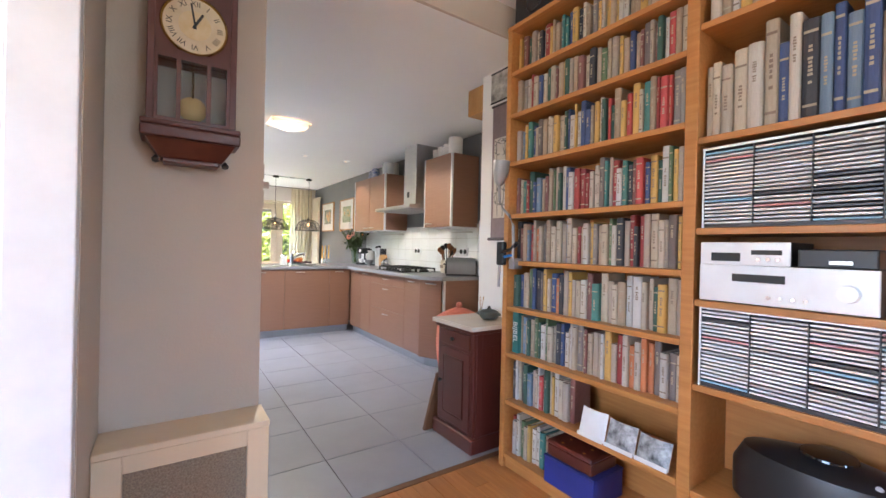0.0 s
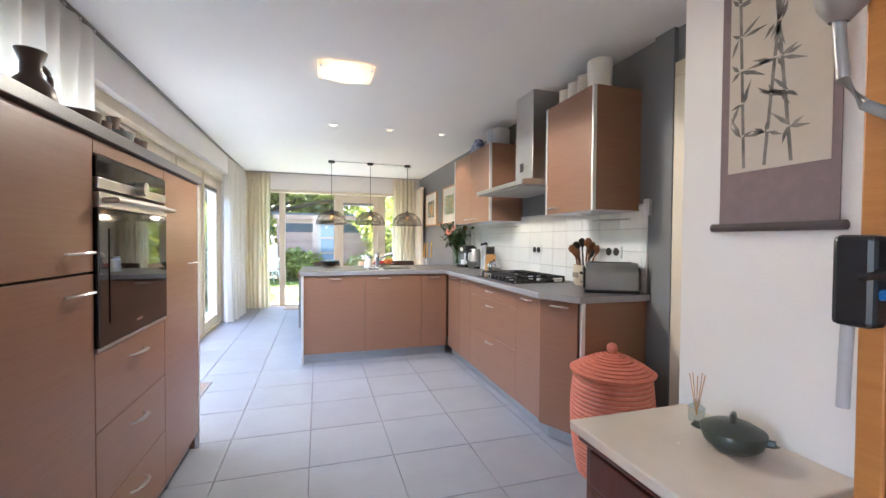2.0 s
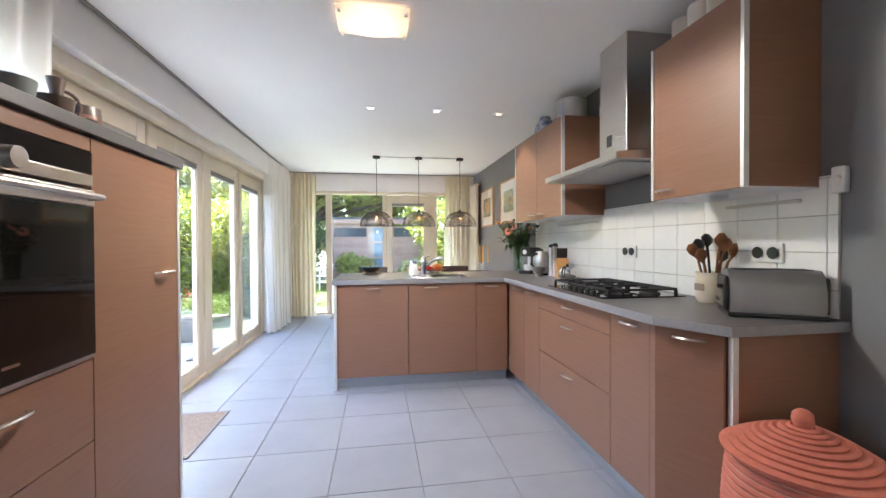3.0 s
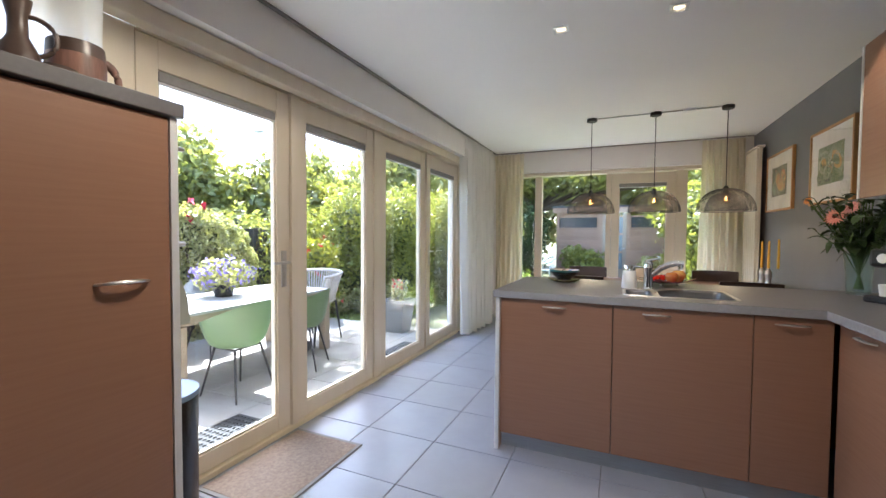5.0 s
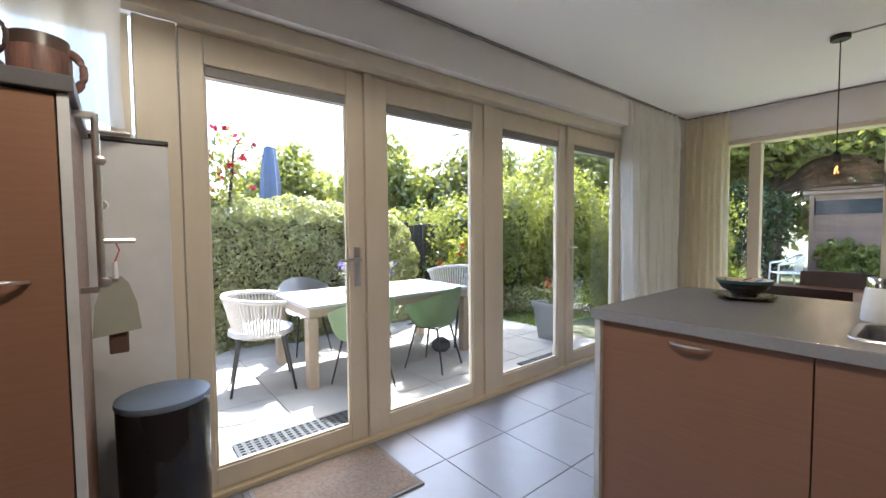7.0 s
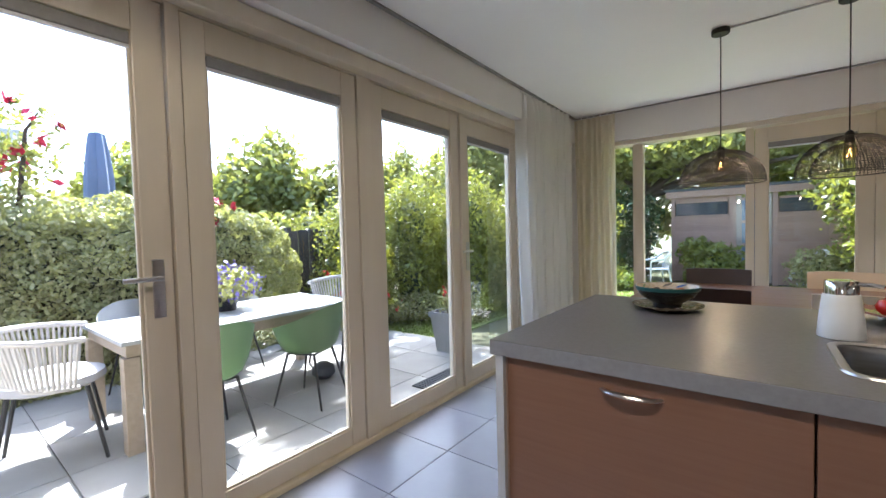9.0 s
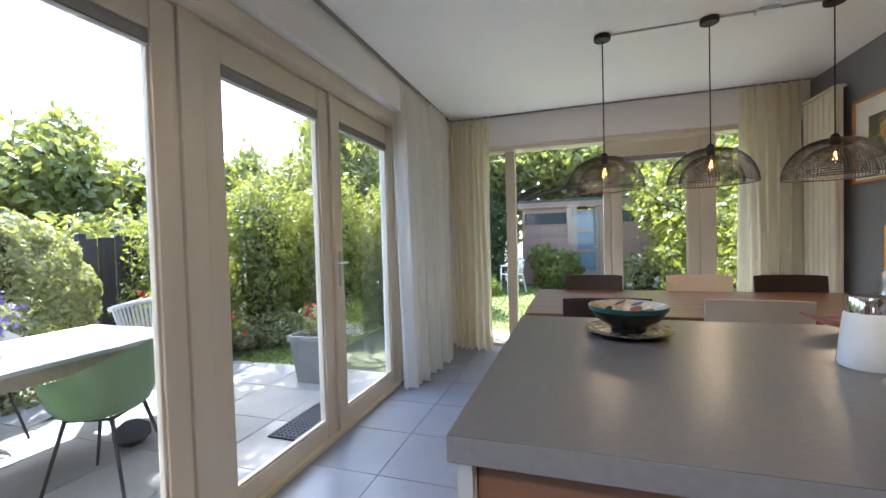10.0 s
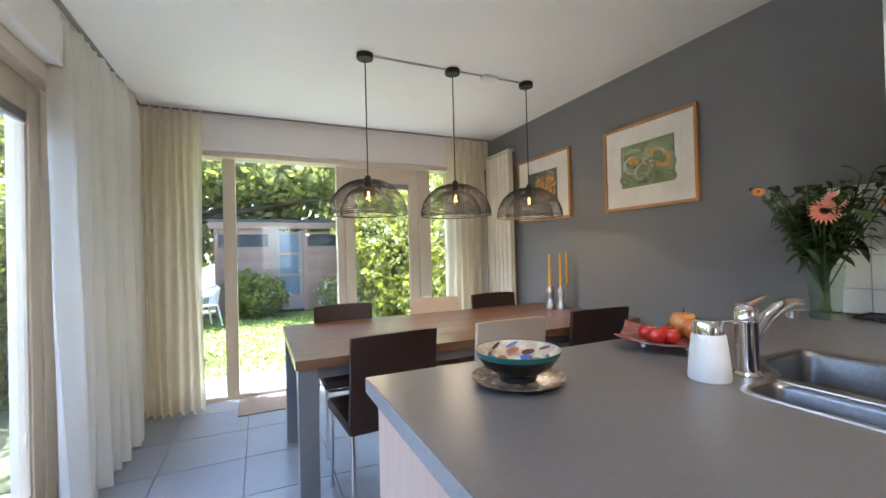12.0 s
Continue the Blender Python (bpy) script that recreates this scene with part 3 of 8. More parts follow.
part("oven_window", B(0.07, 0.54, -0.0145, -0.0122, 0.955, 1.27, 0.0), M("dark oven window", (0.006, 0.005, 0.005), 0.03, rvar=0.01), root)
part("door_strip", B(0.006, 0.604, -0.014, 0.02, 1.337, 1.385, 0.002), STEEL, root)
part("oven_handle", tube([(0.03, -0.014, 1.36), (0.03, -0.05, 1.362), (0.305, -0.052, 1.362), (0.58, -0.05, 1.362), (0.58, -0.014, 1.36)], 0.009, 10), STEEL, root, "steel bar handle", True)
part("control_strip", B(0.006, 0.604, -0.010, 0.02, 1.397, 1.432, 0.002), STEEL, root)
part("display", B(0.006, 0.604, -0.008, 0.02, 1.434, 1.50, 0.002), OVENG, root)
part("dial", lathe([(0, 0), (0.028, 0), (0.026, 0.03), (0, 0.032)], 20), STEEL, root, "", True, pose(0.305, -0.009, 1.428, 90, 0, 0))
part("trim_strip", B(0.004, 0.606, -0.006, 0.02, 0.871, 0.883), STEEL, root)
part("badge", B(0.28, 0.33, -0.0135, -0.0121, 0.925, 0.933), CHROME, root)
root = thing("cabinet_worktop", "grey laminate top board on the tall cabinets", "worktop", (0, 0, 1.557))
part("board", B(-0.33, 0.302, 2.57, 4.357, 0.0, 0.04, 0.003), COUNTER, root)
root = thing("tower_end_panel", "beech side panel of the tall cabinets with a steel edge", "panel", (0, 0, 0))
part("board", B(-0.32, 0.262, 4.324, 4.341, 0.0, 1.555), CAB, root)
part("edge", B(0.264, 0.287, 4.324, 4.345, 0.0, 1.555), ALU, root, "pale steel edge strip")

# wall cabinets and hood
def wall_cab(label, y1, y0, z0, z1, splits):
    root = thing("wall_cabinet", label, "cabinet", (2.54, y1, 0), -90, "wall cabinets")
    w = y1 - y0
    part("body", B(0.016, w - 0.016, 0.022, 0.348, z0 + 0.004, z1), CAB, root)
    part("underside", B(0.0, w, 0.022, 0.345, z0 - 0.002, z0 + 0.003), WHITE_P, root)
    xs = [0] + splits + [w]
    for a, b in zip(xs, xs[1:]):
        d = part("door", B(a + 0.018 if a == 0 else a + 0.002, b - 0.018 if b == w else b - 0.002, 0.0, 0.02, z0, z1, 0.0015), CAB, root)
        handle_bar(d, b - 0.10 if w > 0.7 and a == 0 else a + (0.10 if w > 0.7 else 0.10), z0 + 0.035)
    for x0, x1 in ((0.0, 0.0155), (w - 0.0155, w)):
        part("edge", B(x0, x1, -0.003, 0.0205, z0, z1), ALU, root, "pale steel edge strip")
        part("side_panel", B(x0 + 0.0005, x1 - 0.0005, 0.021, 0.348, z0, z1), CAB, root)
    part("lamp", lathe([(0, -0.012), (0.034, -0.012), (0.036, -0.001), (0, -0.001)], 16, at=(w * 0.5, 0.14, z0 - 0.002)), ALU, root, "round under-cabinet lamp", True)
    return root


wall_cab("beech veneer wall cabinet beside the cooker hood", 4.24, 3.71, 1.43, 2.185, [])
wall_cab("double beech veneer wall cabinet by the window end", 6.31, 5.252, 1.43, 2.185, [0.555])
root = thing("cooker_hood", "brushed steel chimney cooker hood over the hob", "cooker hood", (0, 0, 0))
bm = bmesh.new()
vs = [bm.verts.new(p) for p in ((2.375, 4.29, 1.655), (2.375, 5.185, 1.655), (WX - 0.002, 5.185, 1.655), (WX - 0.002, 4.29, 1.655), (2.375, 4.29, 1.69), (2.375, 5.185, 1.69), (WX - 0.002, 5.185, 1.745), (WX - 0.002, 4.29, 1.745))]
for f in ((0, 1, 2, 3), (4, 5, 6, 7), (0, 1, 5, 4), (1, 2, 6, 5), (2, 3, 7, 6), (3, 0, 4, 7)):
    bm.faces.new([vs[i] for i in f])
bmesh.ops.recalc_face_normals(bm, faces=bm.faces)
bmesh.ops.bevel(bm, geom=list(bm.edges), offset=0.002, segments=1, affect="EDGES")
part("canopy", bm, STEEL, root)
part("grease_filter", B(2.42, 2.86, 4.34, 5.13, 1.648, 1.654), M("filter mesh", (0.5, 0.5, 0.5), 0.45, metal=0.8, scale=200, bump=0.8, bscale=600), root)
part("chimney", box(B(2.58, WX - 0.002, 4.51, 4.80, 1.71, 2.10, 0.003), 2.584, WX - 0.002, 4.514, 4.796, 2.10, CEIL - 0.001), STEEL, root)
part("control_panel", B(2.574, 2.581, 4.66, 4.71, 1.81, 1.88, 0.002), M("dark display", (0.03, 0.03, 0.035), 0.3), root)
# hob
root = thing("gas_hob", "black glass gas hob with cast iron pan supports", "hob", (2.58, 4.695, 0.9205))
part("glass_plate", B(-0.245, 0.245, -0.35, 0.35, 0.0, 0.006, 0.002), OVENG, root)
for bx, by, br in ((-0.11, -0.22, 0.035), (0.12, -0.22, 0.045), (-0.11, 0.2, 0.045), (0.12, 0.2, 0.035), (0.0, 0.0, 0.055)):
    part("burner", lathe([(0, 0.006), (br + 0.012, 0.006), (br + 0.01, 0.014), (br, 0.016), (br, 0.024), (br * 0.8, 0.027), (0, 0.027)], 18, at=(bx, by, 0)), IRON, root, "", True)
for y0, y1 in ((-0.335, -0.115), (-0.105, 0.105), (0.115, 0.335)):
    bm = bmesh.new()
    for xx in (-0.2, 0.2):
        box(bm, xx - 0.006, xx + 0.006, y0, y1, 0.036, 0.048, 0.002)
    for yy in (y0 + 0.006, y1 - 0.006):
        box(bm, -0.194, 0.194, yy - 0.006, yy + 0.006, 0.036, 0.048, 0.002)
    for xx in (-0.11, 0.11):
        box(bm, xx - 0.05, xx + 0.05, (y0 + y1) / 2 - 0.005, (y0 + y1) / 2 + 0.005, 0.037, 0.051)
        box(bm, xx - 0.005, xx + 0.005, y0 + 0.012, y1 - 0.012, 0.037, 0.050)
    for xx in (-0.2, 0.2):
        for yy in (y0 + 0.006, y1 - 0.006):
            box(bm, xx - 0.007, xx + 0.007, yy - 0.007, yy + 0.007, 0.006, 0.036)
    part("pan_support", bm, IRON, root, "cast iron pan support")
for k in range(5):
    part("knob", lathe([(0, 0.006), (0.016, 0.006), (0.014, 0.03), (0, 0.031)], 14, at=(-0.215, -0.2 + 0.07 * k, 0)), BLACK, root, "", True)


# things on the worktop
root = thing("toaster", "black and steel long-slot toaster on the worktop", "toaster", (2.735, 3.785, 0.9205), 146)
bm = bmesh.new()
prof = [(-0.10, 0.015), (-0.105, 0.06), (-0.098, 0.12), (-0.08, 0.165), (-0.05, 0.185), (0.05, 0.185), (0.08, 0.165), (0.098, 0.12), (0.105, 0.06), (0.10, 0.015)]
rings = [[bm.verts.new((xx, y * sc, z)) for y, z in prof] for xx, sc in ((-0.15, 0.97), (-0.145, 1.0), (0.145, 1.0), (0.15, 0.97))]
for u, v in zip(rings, rings[1:]):
    for i in range(len(prof) - 1):
        bm.faces.new((u[i], u[i + 1], v[i + 1], v[i]))
    bm.faces.new((u[-1], u[0], v[0], v[-1]))
bm.faces.new(rings[0]), bm.faces.new(rings[-1])
bmesh.ops.recalc_face_normals(bm, faces=bm.faces)
part("shell", bm, M("brushed toaster shell", (0.30, 0.31, 0.33), 0.36, metal=0.7), root, "", True)
part("base", B(-0.158, 0.158, -0.108, 0.108, 0.0, 0.018, 0.006), BLACK, root)
part("end_cap", B(0.15, 0.166, -0.085, 0.085, 0.02, 0.16, 0.012), BLACK, root)
part("end_cap", B(-0.166, -0.15, -0.085, 0.085, 0.02, 0.16, 0.012), BLACK, root)
for yy in (-0.035, 0.035):
    part("slot", B(-0.125, 0.125, yy - 0.013, yy + 0.013, 0.183, 0.188), BLACK, root)
part("control_plate", B(0.166, 0.170, -0.06, 0.06, 0.035, 0.10, 0.001), STEEL, root)
part("lever", B(0.166, 0.186, 0.03, 0.06, 0.11, 0.125, 0.004), BLACK, root)
for k in range(3):
    part("button", lathe([(0, 0), (0.008, 0), (0.008, 0.006), (0, 0.006)], 10), CHROME, root, "", True, pose(0.17, -0.04 + 0.03 * k, 0.06, 0, 90, 0))
root = thing("utensil_crock", "cream stoneware crock full of wooden spoons", "utensil pot", (2.80, 4.14, 0.9205))
part("pot", lathe([(0, 0), (0.06, 0), (0.072, 0.02), (0.074, 0.12), (0.07, 0.135), (0.076, 0.15), (0.07, 0.15), (0.066, 0.13), (0.06, 0.02), (0, 0.02)], 26), CERAMIC, root, "", True)
part("emblem", B(-0.0755, -0.072, -0.03, 0.03, 0.06, 0.095, 0.001), M("brown glaze", (0.28, 0.22, 0.18), 0.4), root)
SPOON = M("worn wood", (0.27, 0.12, 0.05), 0.6, col2=(0.2, 0.08, 0.03), stretch=(8, 8, 1))
for k in range(8):
    an = k * 2.4
    dx, dy = math.cos(an), math.sin(an)
    top_ = Vector((dx * (0.05 + 0.014 * (k % 3)), dy * (0.06 + 0.025 * (k % 2)), 0.20 + 0.025 * (k % 4)))
    bm = tube([(dx * 0.02, dy * 0.02, 0.03), top_ * 0.8 + Vector((0, 0, 0.02)), top_], 0.006, 8)
    tip = top_ + Vector((dx * 0.02, dy * 0.02, 0.065))
    tube([top_, top_ + (tip - top_) * 0.35, top_ + (tip - top_) * 0.7, tip], [0.008, 0.029, 0.034, 0.014], 10, bm, 0.45)
    part("spoon", bm, SPOON if k % 3 else BLACK, root, "", True)
root = thing("knife_block", "beech knife block holding black-handled knives", "knife block", (2.745, 5.69, 0.9205), 75)
LW = M("light beech", (0.55, 0.30, 0.11), 0.45, col2=(0.47, 0.24, 0.08), stretch=(10, 10, 1))
bm = bmesh.new()
vs = [bm.verts.new(p) for p in ((-0.09, -0.05, 0), (0.06, -0.05, 0), (0.11, -0.05, 0.11), (-0.02, -0.05, 0.17), (-0.09, 0.05, 0), (0.06, 0.05, 0), (0.11, 0.05, 0.11), (-0.02, 0.05, 0.17))]
for f in ((0, 1, 2, 3), (4, 5, 6, 7), (0, 1, 5, 4), (1, 2, 6, 5), (2, 3, 7, 6), (3, 0, 4, 7)):
    bm.faces.new([vs[i] for i in f])
bmesh.ops.recalc_face_normals(bm, faces=bm.faces)
part("block", bm, LW, root)
for k in range(5):
    yy = -0.036 + 0.018 * k
    part("knife", tube([(0.02, yy, 0.14), (0.005, yy, 0.20), (-0.005, yy, 0.255)], [0.008, 0.009, 0.008], 8), BLACK, root, "black knife handle", True)
for yy, hh in ((5.90, 0.29), (5.82, 0.30)):
    root = thing("spice_mill", "tall steel and wood pepper mill", "pepper mill", (2.74, yy, 0.9205), 0, "mills by the kettle")
    part("base", lathe([(0, 0), (0.028, 0), (0.028, 0.02), (0.022, 0.03), (0.022, hh - 0.07), (0.026, hh - 0.06), (0.026, hh - 0.03), (0, hh - 0.03)], 18), STEEL, root, "", True)
    part("head", lathe([(0, hh - 0.03), (0.024, hh - 0.03), (0.026, hh - 0.015), (0.015, hh), (0, hh)], 18), BLACK, root, "", True)
root = thing("water_kettle", "steel electric kettle with a black handle", "kettle", (2.70, 6.03, 0.9205), 20)
part("jug", lathe([(0, 0.02), (0.075, 0.02), (0.078, 0.03), (0.066, 0.17), (0.055, 0.215), (0.05, 0.222), (0, 0.224)], 24), STEEL, root, "", True)
part("base", lathe([(0, 0), (0.08, 0), (0.08, 0.018), (0, 0.018)], 24), BLACK, root, "", True)
part("handle", tube([(-0.06, 0, 0.2), (-0.12, 0, 0.19), (-0.125, 0, 0.10), (-0.072, 0, 0.055)], 0.013, 10), BLACK, root, "black handle", True)
part("lid_knob", lathe([(0, 0.224), (0.016, 0.224), (0.014, 0.245), (0, 0.247)], 14), BLACK, root, "", True)
root = thing("coffee_maker", "white and black single-cup coffee maker", "coffee maker", (2.66, 6.215, 0.9205), -60)
part("base", B(-0.07, 0.07, -0.1, 0.1, 0.0, 0.035, 0.01), BLACK, root)
part("column", B(-0.06, 0.06, 0.02, 0.1, 0.035, 0.20, 0.015), WHITE_PL, root)
part("head", B(-0.065, 0.065, -0.085, 0.1, 0.17, 0.26, 0.02), BLACK, root)
part("badge", lathe([(0, 0), (0.024, 0), (0.022, 0.006), (0, 0.007)], 16), WHITE_PL, root, "", True, pose(0, -0.085, 0.215, 90, 0, 0))
part("cup", lathe([(0, 0.035), (0.028, 0.035), (0.034, 0.09), (0.031, 0.09), (0.026, 0.04), (0, 0.04)], 16, at=(0, -0.05, 0)), WHITE_PL, root, "", True)
root = thing("teapot", "small polished steel teapot", "teapot", (2.70, 5.50, 0.9205), 40)
part("pot", lathe([(0, 0), (0.05, 0), (0.072, 0.03), (0.07, 0.07), (0.045, 0.10), (0.03, 0.105), (0, 0.106)], 22), CHROME, root, "", True)
part("spout", tube([(0.06, 0, 0.04), (0.095, 0, 0.06), (0.115, 0, 0.10)], [0.014, 0.011, 0.008], 10), CHROME, root, "", True)
part("handle", tube(arc((-0.055, 0, 0.06), 0.045, 70, 290, 8), 0.006, 8), BLACK, root, "", True)
part("lid_knob", lathe([(0, 0.105), (0.008, 0.107), (0.012, 0.122), (0, 0.13)], 12), BLACK, root, "", True)
root = thing("sugar_bowl", "small dark pewter sugar bowl on the worktop", "bowl", (2.60, 5.86, 0.9205))
part("bowl", lathe([(0, 0), (0.035, 0), (0.03, 0.02), (0.055, 0.05), (0.06, 0.085), (0.055, 0.085), (0.05, 0.055), (0, 0.03)], 20), M("pewter", (0.25, 0.25, 0.25), 0.3, metal=0.8), root, "", True)

# sockets and rails on the splashback
for yy, z, wd in ((4.92, 1.16, 0.15), (3.92, 1.17, 0.15)):
    root = thing("wall_socket", "double black wall socket in a steel plate", "socket", (WX - 0.012, yy, z), -90)
    part("plate", B(-wd / 2, wd / 2, -0.012, 0.0, -0.042, 0.042, 0.003), ALU, root)
    for k in (-1, 1):
        part("outlet", lathe([(0, 0), (0.024, 0), (0.027, 0.006), (0, 0.006)], 16), BLACK, root, "", True, pose(k * 0.036, -0.013, 0, 90, 0, 0))
for y0, y1 in ((3.75, 4.10), (5.30, 5.95)):
    root = thing("utensil_rail", "thin steel hanging rail under the wall cabinet", "rail", (0, 0, 0))
    part("bar", tube([(WX - 0.05, y0, 1.385), (WX - 0.05, y1, 1.385)], 0.007, 10), STEEL, root, "", True)
    for yy in (y0 + 0.03, y1 - 0.03):
        part("bracket", B(WX - 0.05, WX - 0.012, yy - 0.006, yy + 0.006, 1.379, 1.391), STEEL, root)
# jars on top of the wall cabinets
def jar(loc, r, h, material, label, name="storage_jar", lid=True):
    root = thing(name, label, "jar", loc, 0)
    part("pot", lathe([(0, 0), (r * 0.82, 0), (r, h * 0.15), (r, h * 0.7), (r * 0.75, h * 0.88), (r * 0.78, h * 0.92), (0, h * 0.92)] if lid else [(0, 0), (r * 0.85, 0), (r * 0.97, h * 0.1), (r, h * 0.9), (r * 0.98, h), (r * 0.9, h), (r * 0.88, h * 0.3), (0, h * 0.25)], 24), material, root, "", True)
    if lid:
        part("lid", lathe([(0, h * 0.92), (r * 0.72, h * 0.92), (r * 0.6, h * 0.97), (r * 0.15, h), (0, h)], 20), material, root, "", True)
    return root


BLUEW = M("blue and white glaze", (0.60, 0.62, 0.66), 0.2, col2=(0.07, 0.12, 0.34), scale=22)
DRIP = M("grey blue drip glaze", (0.30, 0.34, 0.44), 0.3, col2=(0.6, 0.58, 0.50), scale=7, stretch=(1, 1, 0.35))
WCER = M("white stoneware", (0.74, 0.72, 0.66), 0.35, scale=5)
for yy, r, h in ((4.14, 0.045, 0.11), (4.03, 0.05, 0.12), (3.92, 0.05, 0.13), (3.78, 0.075, 0.17)):
    jar((2.63, yy, 2.1855), r, h, WCER, "white stoneware canister on the wall cabinet", "canister", False)
jar((2.66, 5.95, 2.1855), 0.055, 0.14, BLUEW, "blue and white ginger jar on the wall cabinet", "ginger_jar")
jar((2.64, 5.80, 2.1855), 0.06, 0.16, BLUEW, "blue and white ginger jar on the wall cabinet", "ginger_jar")
jar((2.70, 5.42, 2.1855), 0.115, 0.17, DRIP, "grey blue drip-glazed stoneware pot", "stoneware_pot", False)
# pots on the tower
DARKP = M("dark glazed pottery", (0.075, 0.05, 0.042), 0.35, col2=(0.12, 0.08, 0.065), scale=14)
PINKP = M("pink brown pottery", (0.42, 0.22, 0.17), 0.5, col2=(0.10, 0.055, 0.045), scale=7, stretch=(3, 3, 0.6))
TZ = 1.5975
def jug(loc, h, r, material, label, rz=0):
    root = thing("jug", label, "jug", loc, rz)
    part("body", lathe([(0, 0), (r * 0.7, 0), (r, h * 0.25), (r * 0.85, h * 0.45), (r * 0.42, h * 0.62), (r * 0.40, h * 0.8), (r * 0.6, h), (r * 0.52, h), (r * 0.33, h * 0.8), (0, h * 0.6)], 22), material, root, "", True)
    part("handle", tube(arc((r * 0.5, 0, h * 0.64), h * 0.2, 95, -80, 12), r * 0.13, 8), material, root, "", True)


jug((-0.05, 4.14, TZ), 0.26, 0.052, DARKP, "dark brown pottery jug on the tall cabinets", 60)
root = thing("pottery_pitcher", "pink pitcher with dark dripping glaze", "pitcher", (-0.05, 4.268, TZ), 75)
part("body", lathe([(0, 0), (0.05, 0), (0.066, 0.02), (0.068, 0.09), (0.062, 0.125), (0.056, 0.125), (0.06, 0.09), (0.055, 0.02), (0, 0.015)], 24), PINKP, root, "", True)
part("drip_glaze", lathe([(0.0665, 0.095), (0.0655, 0.112), (0.0635, 0.1262), (0.055, 0.1262)], 24), DARKP, root, "dark glaze running down from the rim", True)
part("handle", tube(arc((0.06, 0, 0.068), 0.036, 90, -90, 10), 0.010, 10), PINKP, root, "", True)
root.scale = (1.05, 1.05, 1.5)
for x, y, r, h, mm in ((0.07, 4.17, 0.042, 0.068, DARKP), (0.15, 3.67, 0.062, 0.085, M("grey green bowl glaze", (0.22, 0.25, 0.25), 0.4)), (0.15, 3.98, 0.035, 0.06, DARKP), (0.15, 3.53, 0.04, 0.09, DARKP), (0.15, 3.39, 0.065, 0.085, DARKP), (0.15, 3.83, 0.055, 0.085, DARKP)):
    root = thing("pottery_bowl", "small glazed pottery bowl on the tall cabinets", "bowl", (x, y, TZ))
    part("bowl", lathe([(0, 0), (r * 0.55, 0), (r * 0.9, h * 0.5), (r, h), (r * 0.92, h), (r * 0.8, h * 0.5), (0, h * 0.15)], 20), mm, root, "", True)
jug((0.15, 3.14, TZ), 0.19, 0.062, DARKP, "tall dark pottery bottle with a handle", 80)

# bin and cleaning things beside the tower
root = thing("pedal_bin", "tall black metal waste bin with a steel blue lid", "waste bin", (-0.165, 4.54, 0.0))
part("body", lathe([(0, 0), (0.135, 0), (0.14, 0.02), (0.145, 0.60), (0.14, 0.612), (0, 0.612)], 36), M("black enamel", (0.015, 0.015, 0.017), 0.22), root, "", True)
part("lid", lathe([(0.146, 0.606), (0.149, 0.612), (0.147, 0.628), (0.12, 0.632), (0, 0.633)], 36), M("blue grey lid", (0.19, 0.25, 0.34), 0.38, metal=0.2), root, "", True)
root = thing("flat_radiator", "flat white panel radiator with a dark top grille", "radiator", (-0.435, 3.9, 0.0))
part("panel", B(0.0, 0.05, 0.0, 0.70, 0.08, 1.57, 0.004), WHITE_P, root)
part("grille", B(-0.004, 0.06, -0.002, 0.702, 1.571, 1.588, 0.002), BLACK, root)
part("foot", B(0.01, 0.04, 0.05, 0.1, 0.0, 0.08), WHITE_P, root)
part("foot", B(0.01, 0.04, 0.6, 0.65, 0.0, 0.08), WHITE_P, root)
root = thing("peg_rail", "steel peg rail with round knobs on the cabinet side", "peg rail", (0.13, 4.366, 0.0))
part("bar", tube([(0, 0.022, 1.55), (0, 0.022, 1.05)], 0.010, 10), STEEL, root, "", True)
for z in (1.545, 1.06):
    part("bracket", B(-0.012, 0.012, -0.025, 0.022, z - 0.008, z + 0.008), STEEL, root)
for z, dx in ((1.42, 0.02), (1.30, -0.02), (1.08, 0.01)):
    part("knob", lathe([(0, 0), (0.012, 0.002), (0.014, 0.012), (0, 0.018)], 12), STEEL, root, "", True, pose(dx * 0.4, 0.03, z, 0, 90 if dx > 0 else -90, 0))
part("hook", tube([(0, 0.022, 1.197), (0.0, 0.10, 1.197)], 0.008, 8), STEEL, root, "", True)
part("hook", tube([(0, 0.022, 1.504), (0.0, 0.10, 1.504)], 0.008, 8), STEEL, root, "", True)
root = thing("dustpan_set", "white dustpan and brush hanging on a red string", "dustpan", (0.13, 4.417, 0.925))
bm = bmesh.new()
prof = [(-0.056, 0.0), (-0.048, 0.09), (-0.03, 0.15), (-0.014, 0.17), (0.014, 0.17), (0.03, 0.15), (0.048, 0.09), (0.056, 0.012)]
fr, bk = [bm.verts.new((0.014, y, z)) for y, z in prof], [bm.verts.new((0.006, y * 0.96, z)) for y, z in prof]
bm.faces.new(fr), bm.faces.new(bk)
for i in range(len(prof)):
    j = (i + 1) % len(prof)
    bm.faces.new((fr[i], fr[j], bk[j], bk[i]))
bmesh.ops.recalc_face_normals(bm, faces=bm.faces)
part("pan", bm, M("off-white plastic", (0.36, 0.37, 0.31), 0.5), root)
part("pan_handle", tube([(0.01, 0, 0.165), (0.01, 0, 0.212)], [0.016, 0.013], 10, flat=0.5), WHITE_PL, root, "", True)
part("brush", B(-0.012, 0.004, -0.02, 0.025, -0.055, 0.10, 0.004), M("dark bristles", (0.12, 0.07, 0.05), 0.9, bump=1.0, bscale=300), root)
